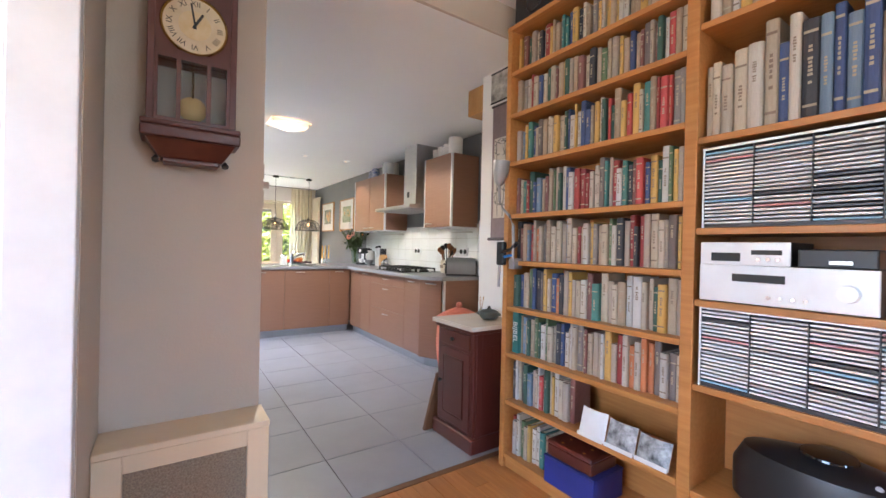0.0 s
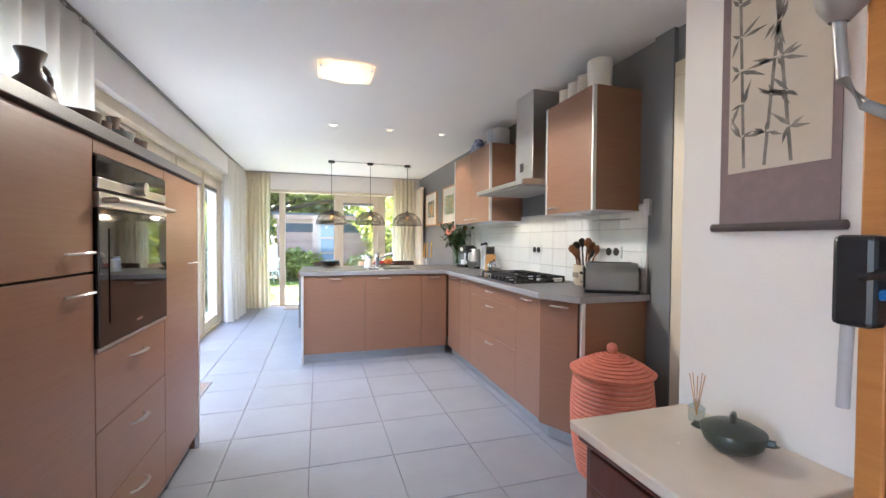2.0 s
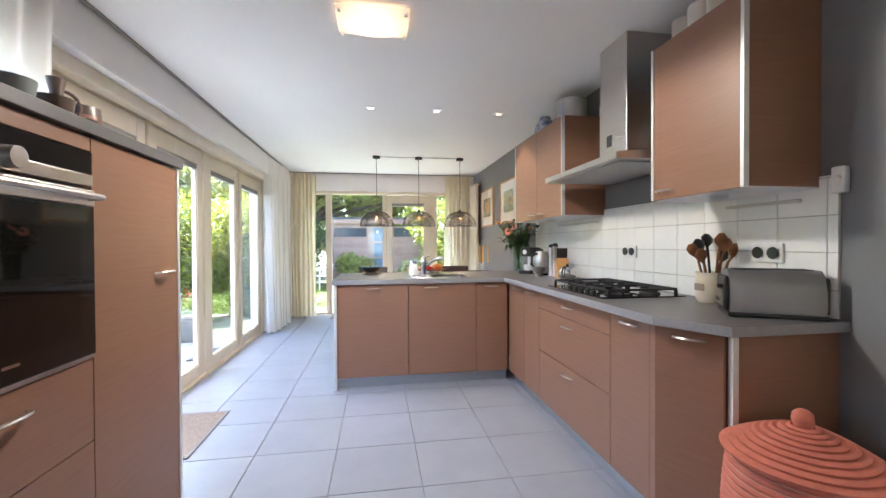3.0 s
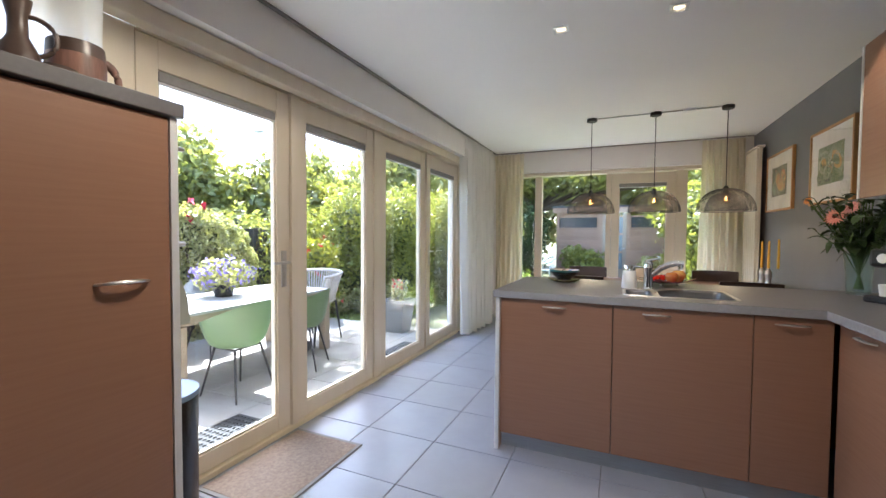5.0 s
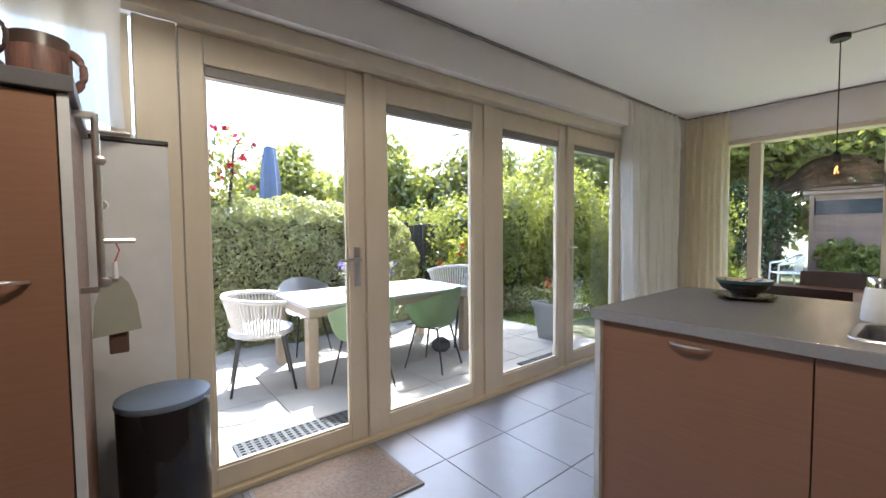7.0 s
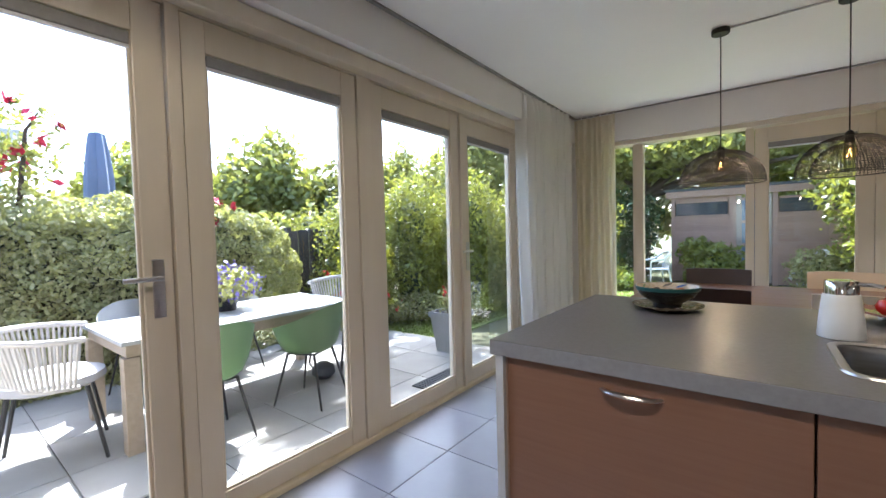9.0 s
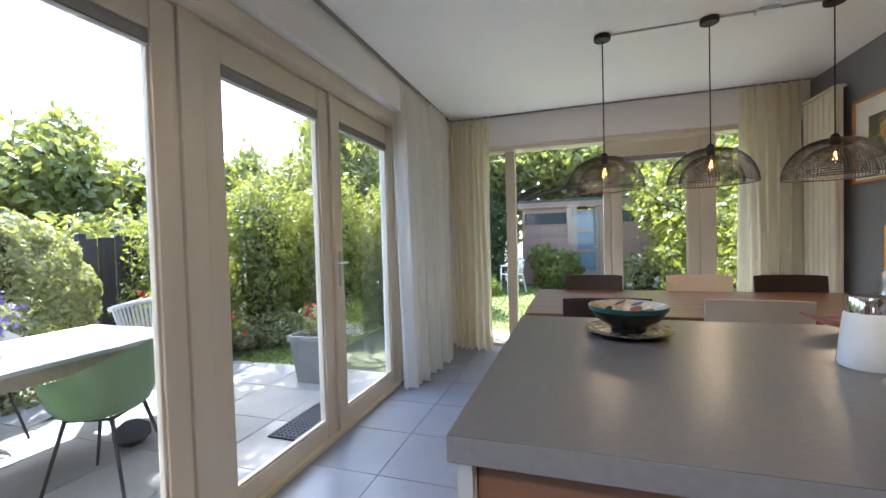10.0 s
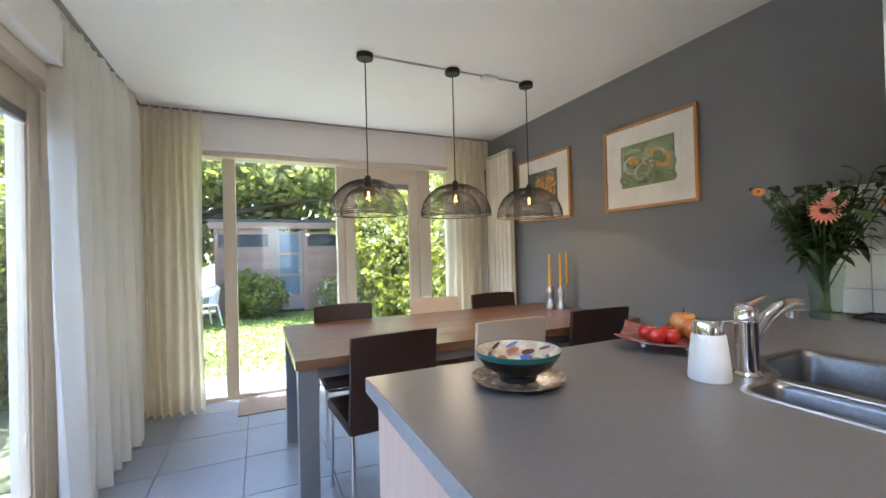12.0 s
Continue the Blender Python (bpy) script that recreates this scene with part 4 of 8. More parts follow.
part("string", tube([(0.01, 0.0, 0.21), (0.004, 0.012, 0.245), (0.0, 0.0, 0.279)], 0.002, 6), M("red string", (0.5, 0.06, 0.05), 0.8), root)
# basket
root = thing("laundry_basket", "tall pink coiled straw basket with a lid", "basket", (2.46, 3.425, 0.0))
STRAW = M("pink straw", (0.62, 0.20, 0.13), 0.75, col2=(0.50, 0.15, 0.10), scale=30, stretch=(1, 1, 3), bump=0.8, bscale=260)
STRAWL = M("pale stitching", (0.66, 0.36, 0.26), 0.8, scale=60, bump=0.6)
def coil(r_at, z0, z1, n, rr):
    pr = []
    for k in range(n):
        z = z0 + (z1 - z0) * (k + 0.5) / n
        h = (z1 - z0) / n
        r = r_at((k + 0.5) / n)
        pr += [(r - rr * 0.2, z - h * 0.48), (r + rr * 0.75, z - h * 0.25), (r + rr, z), (r + rr * 0.75, z + h * 0.25)]
    return pr
body = [(0, 0.0), (0.125, 0.0)] + coil(lambda u: 0.135 + 0.062 * math.sin(math.pi * (0.12 + 0.62 * u)), 0.0, 0.575, 24, 0.008)
part("body", lathe(body + [(0.17, 0.575), (0, 0.57)], 40), STRAW, root, "", True)
lid = []
for k in range(9):
    r = 0.202 - 0.021 * k
    z = 0.577 + 0.095 * (1 - (r / 0.202) ** 1.6)
    lid += [(r + 0.004, z), (r + 0.006, z + 0.008), (r - 0.004, z + 0.014)]
part("lid", lathe([(0, 0.572), (0.195, 0.572)] + lid + [(0.025, 0.672), (0, 0.673)], 40), STRAW, root, "", True)
part("knob", lathe([(0.016, 0.665), (0.022, 0.68), (0.028, 0.70), (0.026, 0.72), (0.014, 0.732), (0, 0.735)], 18), STRAW, root, "", True)
bm = bmesh.new()
for k in range(24):
    u = (k + 1.0) / 24
    r = 0.135 + 0.062 * math.sin(math.pi * (0.12 + 0.62 * u)) + 0.001
    tube(arc((0, 0, 0.575 * u), r, 0, 360, 30, "xy"), 0.0022, 4, bm)
part("stitching", bm, STRAWL, root, "paler stitched rings")

root.scale = (1.04, 1.04, 0.95)

# ceiling lights of the kitchen
root = thing("ceiling_light", "square frosted glass ceiling light, switched on", "ceiling light", (1.145, 4.60, CEIL))
part("base_plate", B(-0.10, 0.10, -0.08, 0.08, -0.02, -0.001, 0.004), ALU, root)
bm = bmesh.new()
N = 10
gv = []
for i in range(N + 1):
    for j in range(N + 1):
        u, v = i / N * 2 - 1, j / N * 2 - 1
        sag = -0.055 - 0.035 * math.exp(-2.2 * (u * u + v * v)) + 0.03 * max(abs(u), abs(v)) ** 3
        gv.append(bm.verts.new((u * 0.19, v * 0.135, sag)))
for i in range(N):
    for j in range(N):
        bm.faces.new((gv[i * 11 + j], gv[i * 11 + j + 1], gv[i * 11 + j + 12], gv[i * 11 + j + 11]))
r = bmesh.ops.extrude_face_region(bm, geom=list(bm.faces))
for v in r["geom"]:
    if isinstance(v, bmesh.types.BMVert):
        v.co.z += 0.012
bmesh.ops.recalc_face_normals(bm, faces=bm.faces)
FROST = glow("lit frosted glass", (1.0, 0.70, 0.42), 0.05)
n, l = FROST.node_tree.nodes, FROST.node_tree.links
tc, ln, fall = n.new("ShaderNodeTexCoord"), n.new("ShaderNodeVectorMath"), n.new("ShaderNodeMapRange")
ln.operation = "LENGTH"
fall.inputs[1].default_value, fall.inputs[2].default_value = 0.07, 0.24
fall.inputs[3].default_value, fall.inputs[4].default_value = 0.12, 0.026
l.new(tc.outputs["Object"], ln.inputs[0]), l.new(ln.outputs["Value"], fall.inputs[0])
l.new(fall.outputs[0], n["Principled BSDF"].inputs["Emission Strength"])
part("shade", bm, FROST, root, "glowing frosted glass shade", True)
for dx, dy in ((-0.17, -0.115), (0.17, -0.115), (-0.17, 0.115), (0.17, 0.115)):
    part("clip", B(dx - 0.008, dx + 0.008, dy - 0.004, dy + 0.004, -0.045, -0.001), CHROME, root)
lamp("ceiling light glow", "SPOT", (1.145, 4.60, CEIL - 0.12), 8.5, (1.0, 0.84, 0.62), 0.10, target=(1.145, 4.601, 0)).data.spot_size = radians(165)
for k, xx in enumerate((1.105, 1.705, 2.295)):
    root = thing("downlight", "small square recessed downlight, switched on", "downlight", (xx, 6.07, CEIL), 0, "row of downlights")
    part("bezel", box(box(box(B(-0.045, 0.045, -0.045, -0.028, -0.008, -0.001, 0.002), -0.045, 0.045, 0.028, 0.045, -0.008, -0.001, 0.002), -0.045, -0.028, -0.028, 0.028, -0.008, -0.001), 0.028, 0.045, -0.028, 0.028, -0.008, -0.001), ALU, root)
    part("bulb", lathe([(0, -0.006), (0.02, -0.005), (0.026, -0.002)], 16), glow("lit halogen", (1.0, 0.75, 0.45), 0.25), root, "glowing halogen bulb", True)
    lamp("downlight glow", "SPOT", (xx, 6.07, CEIL - 0.02), 1.8, (1.0, 0.8, 0.55), 0.03, target=(xx, 6.071, 0)).data.spot_size = radians(80)


# ---- dining end ----
def curtain(label, p0, p1, z0, z1, folds, amp, material, seed=0):
    rnd = random.Random(seed)
    ph = [rnd.uniform(0, 6.28) for _ in range(4)]
    d = Vector((p1[0] - p0[0], p1[1] - p0[1], 0))
    L = d.length
    d.normalize()
    nrm = Vector((-d.y, d.x, 0))
    nu, nv = folds * 10, 26
    vs, fs = [], []
    for j in range(nv + 1):
        v = j / nv
        for i in range(nu + 1):
            u = i / nu
            w = math.sin(2 * math.pi * folds * u + ph[0] + 0.6 * math.sin(3 * v + ph[1])) + 0.35 * math.sin(2 * math.pi * folds * 0.37 * u + ph[2] + 2.0 * v)
            a = amp * (1.0 - 0.55 * max(0, v - 0.93) / 0.07) * (0.8 + 0.3 * (1 - v))
            o = nrm * (w * a) + d * (0.012 * math.sin(9 * u + 4 * v + ph[3]))
            p = Vector((p0[0], p0[1], 0)) + d * (u * L) + o
            vs.append((p.x, p.y, z0 + (z1 - z0) * v + (0.006 * math.sin(2 * math.pi * folds * u) if j == 0 else 0)))
    for j in range(nv):
        for i in range(nu):
            a = j * (nu + 1) + i
            fs.append((a, a + 1, a + nu + 2, a + nu + 1))
    root = thing("curtain", label, "curtain", (0, 0, 0))
    ob = new("drape", raw("drape", vs, fs, material, True))
    ob.parent = root
    for k in range(folds + 1):
        q = Vector((p0[0], p0[1], 0)) + d * (L * k / folds)
        part("glider", B(q.x - 0.006, q.x + 0.006, q.y - 0.006, q.y + 0.006, z1 - 0.002, z1 + 0.018), ALU, root)
    return root


curtain("floor-length white voile curtain gathered beside the glass doors", (-0.30, 8.20), (-0.25, 9.18), 0.012, 2.415, 10, 0.062, CURT_W, 1)
curtain("cream voile curtain gathered in the window corner", (-0.27, 9.47), (0.14, 9.47), 0.012, 2.415, 6, 0.035, CURT, 2)
curtain("cream voile curtain gathered beside the grey wall", (2.34, 9.48), (2.80, 9.48), 0.012, 2.415, 6, 0.03, CURT, 3)
curtain("sheer white curtain across the high side window", (-0.27, 2.75), (-0.27, 4.47), 1.605, 2.415, 12, 0.03, CURT_W, 4)
bm = B(-0.286, -0.262, 2.3, 9.5, CEIL - 0.012, CEIL - 0.001)
box(bm, -0.262, WX - 0.01, 9.476, 9.5, CEIL - 0.012, CEIL - 0.001)
fixed("curtain_rail", bm, M("grey rail", (0.30, 0.29, 0.28), 0.4, metal=0.4), "thin grey curtain rail along the ceiling", "curtain rail")


RADI = M("cream radiator enamel", (0.74, 0.68, 0.54), 0.4, scale=3)


def tall_radiator(label, loc, rz, w, h):
    root = thing("tall_radiator", label, "radiator", loc, rz)
    n = int(w / 0.07)
    part("panel", B(0, w, 0.025, 0.05, 0.0, h, 0.004), RADI, root)
    for k in range(n):
        x0 = w * k / n
        part("fin", B(x0 + 0.004, x0 + w / n - 0.004, 0.0, 0.026, 0.01, h - 0.01, 0.008), RADI, root)
    part("top_cover", B(0, w, 0.0, 0.075, h, h + 0.02, 0.004), RADI, root)
    part("bracket", B(w * 0.3, w * 0.4, 0.05, 0.105, h * 0.8, h * 0.8 + 0.05), RADI, root)
    part("bracket", B(w * 0.3, w * 0.4, 0.05, 0.105, h * 0.15, h * 0.15 + 0.05), RADI, root)


tall_radiator("tall cream vertical radiator on the grey wall", (WX - 0.107, 9.44, 0.25), -90, 0.44, 1.96)
tall_radiator("tall cream vertical radiator behind the curtain", (-0.313, 9.16, 0.25), 90, 0.26, 1.96)

# table
TOPW = M("oiled walnut table top", (0.23, 0.115, 0.06), 0.33, col2=(0.155, 0.07, 0.035), scale=4, stretch=(1, 14, 14), rvar=0.04, coat=0.25, bump=0.08, bscale=30)
LEGM = M("grey lacquered steel", (0.23, 0.24, 0.26), 0.4, metal=0.3)
root = thing("dining_table", "long walnut dining table on square grey steel legs", "table", (0.685, 7.62, 0))
TL, TW = WX - 0.02 - 0.685, 1.05
for k in range(5):
    y0 = TW * k / 5
    part("plank", B(0, TL, y0 + 0.0006, y0 + TW / 5 - 0.0006, 0.712, 0.757, 0.002), TOPW, root)
for x, y in ((0.012, 0.012), (0.012, TW - 0.10), (TL - 0.10, 0.012), (TL - 0.10, TW - 0.10)):
    part("leg", B(x, x + 0.088, y, y + 0.088, 0.0, 0.711, 0.003), LEGM, root, "square grey steel leg")
part("apron", box(B(0.10, TL - 0.1, 0.06, 0.085, 0.65, 0.711), 0.10, TL - 0.1, TW - 0.085, TW - 0.06, 0.65, 0.711), LEGM, root)

LEATH = M("dark brown leather", (0.035, 0.018, 0.014), 0.42, col2=(0.025, 0.013, 0.01), scale=8, bump=0.4, bscale=220)
LEATC = M("cream leather", (0.62, 0.52, 0.39), 0.5, col2=(0.56, 0.46, 0.34), scale=8, bump=0.4, bscale=220)


def dining_chair(material, label):
    root = thing("dining_chair", label, "chair", (0, 0, 0), 0, "chairs round the dining table")
    part("seat", B(-0.21, 0.21, -0.21, 0.22, 0.415, 0.475, 0.018), material, root, "", True)
    bm = bmesh.new()
    rows = []
    for k in range(9):
        v = k / 8
        z = 0.47 + 0.405 * v
        y = -0.215 - 0.055 * v ** 1.5 - 0.012 * math.sin(math.pi * v)
        rows.append((y, z))
    grid = []
    for side in (0, 1):
        for y, z in rows:
            for i in range(7):
                u = i / 6 * 2 - 1
                grid.append(bm.verts.new((u * 0.208, y + 0.018 * (1 - u * u) * -1 + (0.026 if side else 0), z - 0.006 * abs(u) ** 4 * (1 if z > 0.85 else 0))))
    def g(s, r, i):
        return grid[s * 63 + r * 7 + i]
    for s in (0, 1):
        for r in range(8):
            for i in range(6):
                bm.faces.new((g(s, r, i), g(s, r, i + 1), g(s, r + 1, i + 1), g(s, r + 1, i)))
    for r in range(8):
        for i in (0, 6):
            bm.faces.new((g(0, r, i), g(0, r + 1, i), g(1, r + 1, i), g(1, r, i)))
    for i in range(6):
        for r in (0, 8):
            bm.faces.new((g(0, r, i), g(0, r, i + 1), g(1, r, i + 1), g(1, r, i)))
    bmesh.ops.recalc_face_normals(bm, faces=bm.faces)
    part("backrest", bm, material, root, "", True)
    part("seam", tube([(-0.205, -0.262, 0.855), (0, -0.282, 0.858), (0.205, -0.262, 0.855)], 0.003, 6), material, root)
    for sx in (-1, 1):
        part("leg", tube([(sx * 0.19, -0.19, 0.42), (sx * 0.195, -0.215, 0.2), (sx * 0.2, -0.235, 0.0)], 0.011, 10), CHROME, root, "slim chrome leg", True)
        part("leg", tube([(sx * 0.19, 0.19, 0.42), (sx * 0.2, 0.205, 0.0)], 0.011, 10), CHROME, root, "slim chrome leg", True)
    part("stretcher", tube([(-0.19, 0.19, 0.40), (0.19, 0.19, 0.40)], 0.009, 8), CHROME, root, "", True)
    return root


dk, cr = "dark brown leather dining chair on chrome legs", "cream leather dining chair on chrome legs"
c1 = dining_chair(LEATH, dk)
c1.matrix_basis = pose(1.09, 7.72, 0, 0, 0, 4)
copy_thing(c1, pose(2.42, 7.76, 0, 0, 0, -4))
copy_thing(c1, pose(1.10, 8.42, 0, 0, 0, 180))
copy_thing(c1, pose(2.37, 8.42, 0, 0, 0, 180))
c2 = dining_chair(LEATC, cr)
c2.matrix_basis = pose(1.76, 7.73, 0, 0, 0, -2)
copy_thing(c2, pose(1.82, 8.41, 0, 0, 0, 180))

# pendants
def dome(r, h, drop, nm, nr):
    vs, fs = [], []

    def wire(pts, closed):
        base = len(vs)
        n = len(pts)
        for i, p in enumerate(pts):
            a, b = pts[(i - 1) % n if closed else max(i - 1, 0)], pts[(i + 1) % n if closed else min(i + 1, n - 1)]
            d = (b - a).normalized()
            u = d.cross(Vector((0.31, 0.2, 0.93))).normalized()
            w = d.cross(u)
            for k in range(3):
                an = 2 * math.pi * k / 3
                vs.append(p + (u * math.cos(an) + w * math.sin(an)) * 0.0014)
        for i in range(n if closed else n - 1):
            j = (i + 1) % n
            for k in range(3):
                m = (k + 1) % 3
                fs.append((base + i * 3 + k, base + i * 3 + m, base + j * 3 + m, base + j * 3 + k))

    def at(u, an):
        t = u * math.pi / 2
        rr = 0.03 + (r - 0.03) * math.sin(t) ** 0.85
        return Vector((rr * math.cos(an), rr * math.sin(an), -drop - h * (1 - math.cos(t)) ** 0.9))
    for i in range(nm):
        wire([at(k / 9, 2 * math.pi * i / nm + 0.12 * k / 9) for k in range(10)], False)
    for k in range(1, nr + 1):
        wire([at(k / nr, 2 * math.pi * i / 40) for i in range(40)], True)
    return vs, fs


BULB = glow("warm filament bulb", (1.0, 0.55, 0.22), 1.4)
BGL = glass("amber bulb glass", (1.0, 0.86, 0.66))
WIRE = M("black wire mesh", (0.022, 0.022, 0.022), 0.65)
pend = thing("pendant_lamp", "black wire mesh double-dome pendant lamp, switched on", "pendant lamp", (1.154, 8.078, CEIL), 0, "pendants over the dining table")
part("ceiling_cap", lathe([(0, -0.001), (0.05, -0.001), (0.05, -0.028), (0.046, -0.032), (0, -0.032)], 24), BLACKM, pend, "", True)
part("cable", tube([(0, 0, -0.03), (0, 0, -0.735)], 0.0035, 8), BLACKM, pend)
part("socket", lathe([(0, -0.73), (0.012, -0.735), (0.021, -0.75), (0.021, -0.805), (0, -0.81)], 16), BLACKM, pend, "", True)
for nm, (r, h, drop, a, b) in (("outer_shade", (0.232, 0.205, 0.762, 88, 24)), ("inner_shade", (0.165, 0.165, 0.805, 66, 18))):
    ob = new(nm, raw(nm, *dome(r, h, drop, a, b), WIRE))
    ob.parent = pend
    rim = part("rim", tube(arc((0, 0, -drop - h), r, 0, 360, 48, "xy"), 0.003, 6), BLACKM, ob)
part("bulb", lathe([(0.012, -0.81), (0.016, -0.82), (0.03, -0.85), (0.031, -0.868), (0.022, -0.89), (0, -0.898)], 18), BGL, pend, "clear amber glass bulb", True)
part("filament", tube([(0.004, 0, -0.83), (0.009, 0.004, -0.872), (-0.002, -0.008, -0.836), (-0.009, 0.003, -0.874), (0.002, 0.008, -0.832)], 0.0032, 6), BULB, pend, "glowing filament")
for x in (1.74, 2.33):
    copy_thing(pend, pose(x, 8.078, CEIL))
for x in (1.154, 1.74, 2.33):
    lamp("pendant glow", "POINT", (x, 8.078, CEIL - 0.925), 0.7, (1.0, 0.68, 0.4), 0.02)
root = thing("ceiling_cable_duct", "thin white cable duct between the pendants", "cable duct", (0, 0, CEIL))
part("duct", B(1.2, 2.29, 8.072, 8.084, -0.010, -0.001, 0.002), M("grey duct", (0.5, 0.5, 0.5), 0.5), root)
part("junction_box", B(1.97, 2.08, 8.045, 8.11, -0.022, -0.001, 0.005), WHITE_PL, root)

# pictures
def picture(label, y0, y1, z0, z1, art):
    root = thing("framed_picture", label, "picture", (WX - 0.026, 0, 0), 0, "framed pictures on the grey wall")
    FR = PICF
    for a in ((y0, y0 + 0.02, z0, z1), (y1 - 0.02, y1, z0, z1), (y0 + 0.02, y1 - 0.02, z0, z0 + 0.02), (y0 + 0.02, y1 - 0.02, z1 - 0.02, z1)):
        part("frame_bar", B(0.0, 0.025, *a, 0.002), FR, root)
    part("passepartout", B(0.010, 0.024, y0 + 0.02, y1 - 0.02, z0 + 0.02, z1 - 0.02), M("white card", (0.82, 0.80, 0.76), 0.8), root)
    cy, cz = (y0 + y1) / 2, (z0 + z1) / 2 + 0.005
    pr = part("print", B(0.007, 0.0095, cy - 0.2, cy + 0.2, cz - 0.145, cz + 0.145), art[0], root, "abstract green print")
    for k, (dy, dz, r, mt) in enumerate(art[1]):
        for q in range(3):
            pts = [(0.0062 - 0.0007 * q, cy + dy + math.cos(t / 14 * 6.28) * r * (1 - 0.28 * q) * 1.15, cz + dz + math.sin(t / 14 * 6.28 + 0.5) * r * (1 - 0.28 * q)) for t in range(14)]
            bm = bmesh.new()
            bm.faces.new([bm.verts.new(p) for p in pts])
            part("motif", bm, mt[q % len(mt)], pr)
    rnd = random.Random(int(y0 * 100))
    for k in range(26):
        a0, r0 = rnd.uniform(0, 6.28), rnd.uniform(0.03, 0.11)
        u0, v0, sw = rnd.uniform(-0.13, 0.13), rnd.uniform(-0.09, 0.09), rnd.uniform(0.004, 0.011)
        bm, prev = bmesh.new(), None
        for q in range(9):
            an = a0 + q * 0.28
            w = sw * math.sin(math.pi * (q + 0.5) / 9)
            row = [bm.verts.new((0.0046 - 0.00004 * k, cy + max(-0.197, min(0.197, u0 + (r0 + e) * math.cos(an))), cz + max(-0.142, min(0.142, v0 + (r0 + e) * 0.8 * math.sin(an))))) for e in (-w, w)]
            if prev:
                bm.faces.new((prev[0], prev[1], row[1], row[0]))
            prev = row
        part("brush_stroke", bm, art[2][k % len(art[2])], pr)
    part("glazing", B(0.002, 0.0030, y0 + 0.02, y1 - 0.02, z0 + 0.02, z1 - 0.02), glass("picture glass", (1, 1, 1)), root)


PICF = M("light oak frame", (0.50, 0.26, 0.09), 0.4, col2=(0.42, 0.2, 0.06), scale=6, stretch=(8, 1, 1))
G1 = M("green paint", (0.12, 0.20, 0.07), 0.7, col2=(0.30, 0.36, 0.22), scale=14)
G2 = M("pale green paint", (0.42, 0.48, 0.30), 0.7, col2=(0.16, 0.24, 0.10), scale=16)
G3 = M("orange paint", (0.72, 0.26, 0.05), 0.7, col2=(0.55, 0.16, 0.03), scale=12)
G4 = M("yellow paint", (0.66, 0.45, 0.10), 0.7, col2=(0.6, 0.3, 0.08), scale=12)
G5 = M("dark ink", (0.06, 0.065, 0.06), 0.7, col2=(0.14, 0.17, 0.10), scale=10)
G6 = M("cream paint", (0.62, 0.60, 0.46), 0.7, col2=(0.42, 0.46, 0.30), scale=18)
G7 = M("ochre paint", (0.42, 0.30, 0.10), 0.7, scale=12)
picture("framed abstract print in orange and dark green", 8.25, 8.97, 1.495, 2.075, (G5, [(-0.02, -0.01, 0.10, (G4, G3, G4)), (-0.12, 0.04, 0.06, (G3, G4)), (0.13, -0.08, 0.05, (G2, G1))], (G3, G2, G5, G4, G6, G1)))
picture("framed abstract print of green spirals", 7.19, 7.885, 1.492, 2.068, (G1, [(0.10, 0.03, 0.09, (G2, G1, G4)), (-0.10, 0.02, 0.10, (G2, G4, G1)), (0.02, -0.10, 0.05, (G2, G1)), (-0.17, -0.10, 0.04, (G2, G1)), (0.17, -0.1, 0.04, (G2, G5))], (G6, G1, G2, G5, G6, G7)))

# table things
for x, y, hh, hold in ((2.675, 8.30, 0.245, 0), (2.70, 8.20, 0.25, 1), (2.775, 8.21, 0.265, 2)):
    root = thing("candle_holder", ("steel" if hold < 2 else "clear glass") + " candle holder with a tall yellow candle", "candle", (x, y, 0.7575), 0, "candles on the dining table")
    mat_h = STEEL if hold < 2 else PANE
    part("holder", lathe([(0, 0), (0.034, 0), (0.036, 0.006), (0.036, 0.03), (0.028, 0.05), (0.024, 0.09), (0.030, 0.13), (0.028, 0.16), (0.014, 0.175), (0.014, 0.19), (0, 0.19)] if hold < 2 else [(0, 0), (0.035, 0), (0.033, 0.006), (0.006, 0.012), (0.006, 0.17), (0.014, 0.18), (0.014, 0.2), (0, 0.2)], 20), mat_h, root, "", True)
    part("candle", lathe([(0, 0.19), (0.011, 0.19), (0.008, 0.19 + hh), (0, 0.195 + hh)], 12), M("yellow wax", (0.75, 0.42, 0.04), 0.5), root, "yellow tapered candle", True)
root = thing("patterned_bowl", "dark bowl painted inside with leaves and birds", "bowl", (1.095, 6.475, 0.9205))
BOWLO = M("black glaze", (0.018, 0.02, 0.022), 0.2)
BOWLI = M("painted glaze", (0.62, 0.57, 0.48), 0.25, col2=(0.40, 0.30, 0.20), scale=40)
part("outside", lathe([(0, 0), (0.046, 0), (0.048, 0.012), (0.05, 0.014), (0.085, 0.036), (0.102, 0.060), (0.106, 0.072)], 36), BOWLO, root, "", True)
part("inside", lathe([(0.106, 0.072), (0.102, 0.072), (0.097, 0.060), (0.078, 0.038), (0.045, 0.024), (0, 0.020)], 36), BOWLI, root, "painted inner surface", True)
part("rim_band", lathe([(0.1032, 0.060), (0.1052, 0.064), (0.1072, 0.072), (0.106, 0.073)], 36), M("teal band", (0.02, 0.11, 0.11), 0.3), root, "", True)
root.location.z += 0.0105
root.scale = (0.94, 0.94, 0.97)
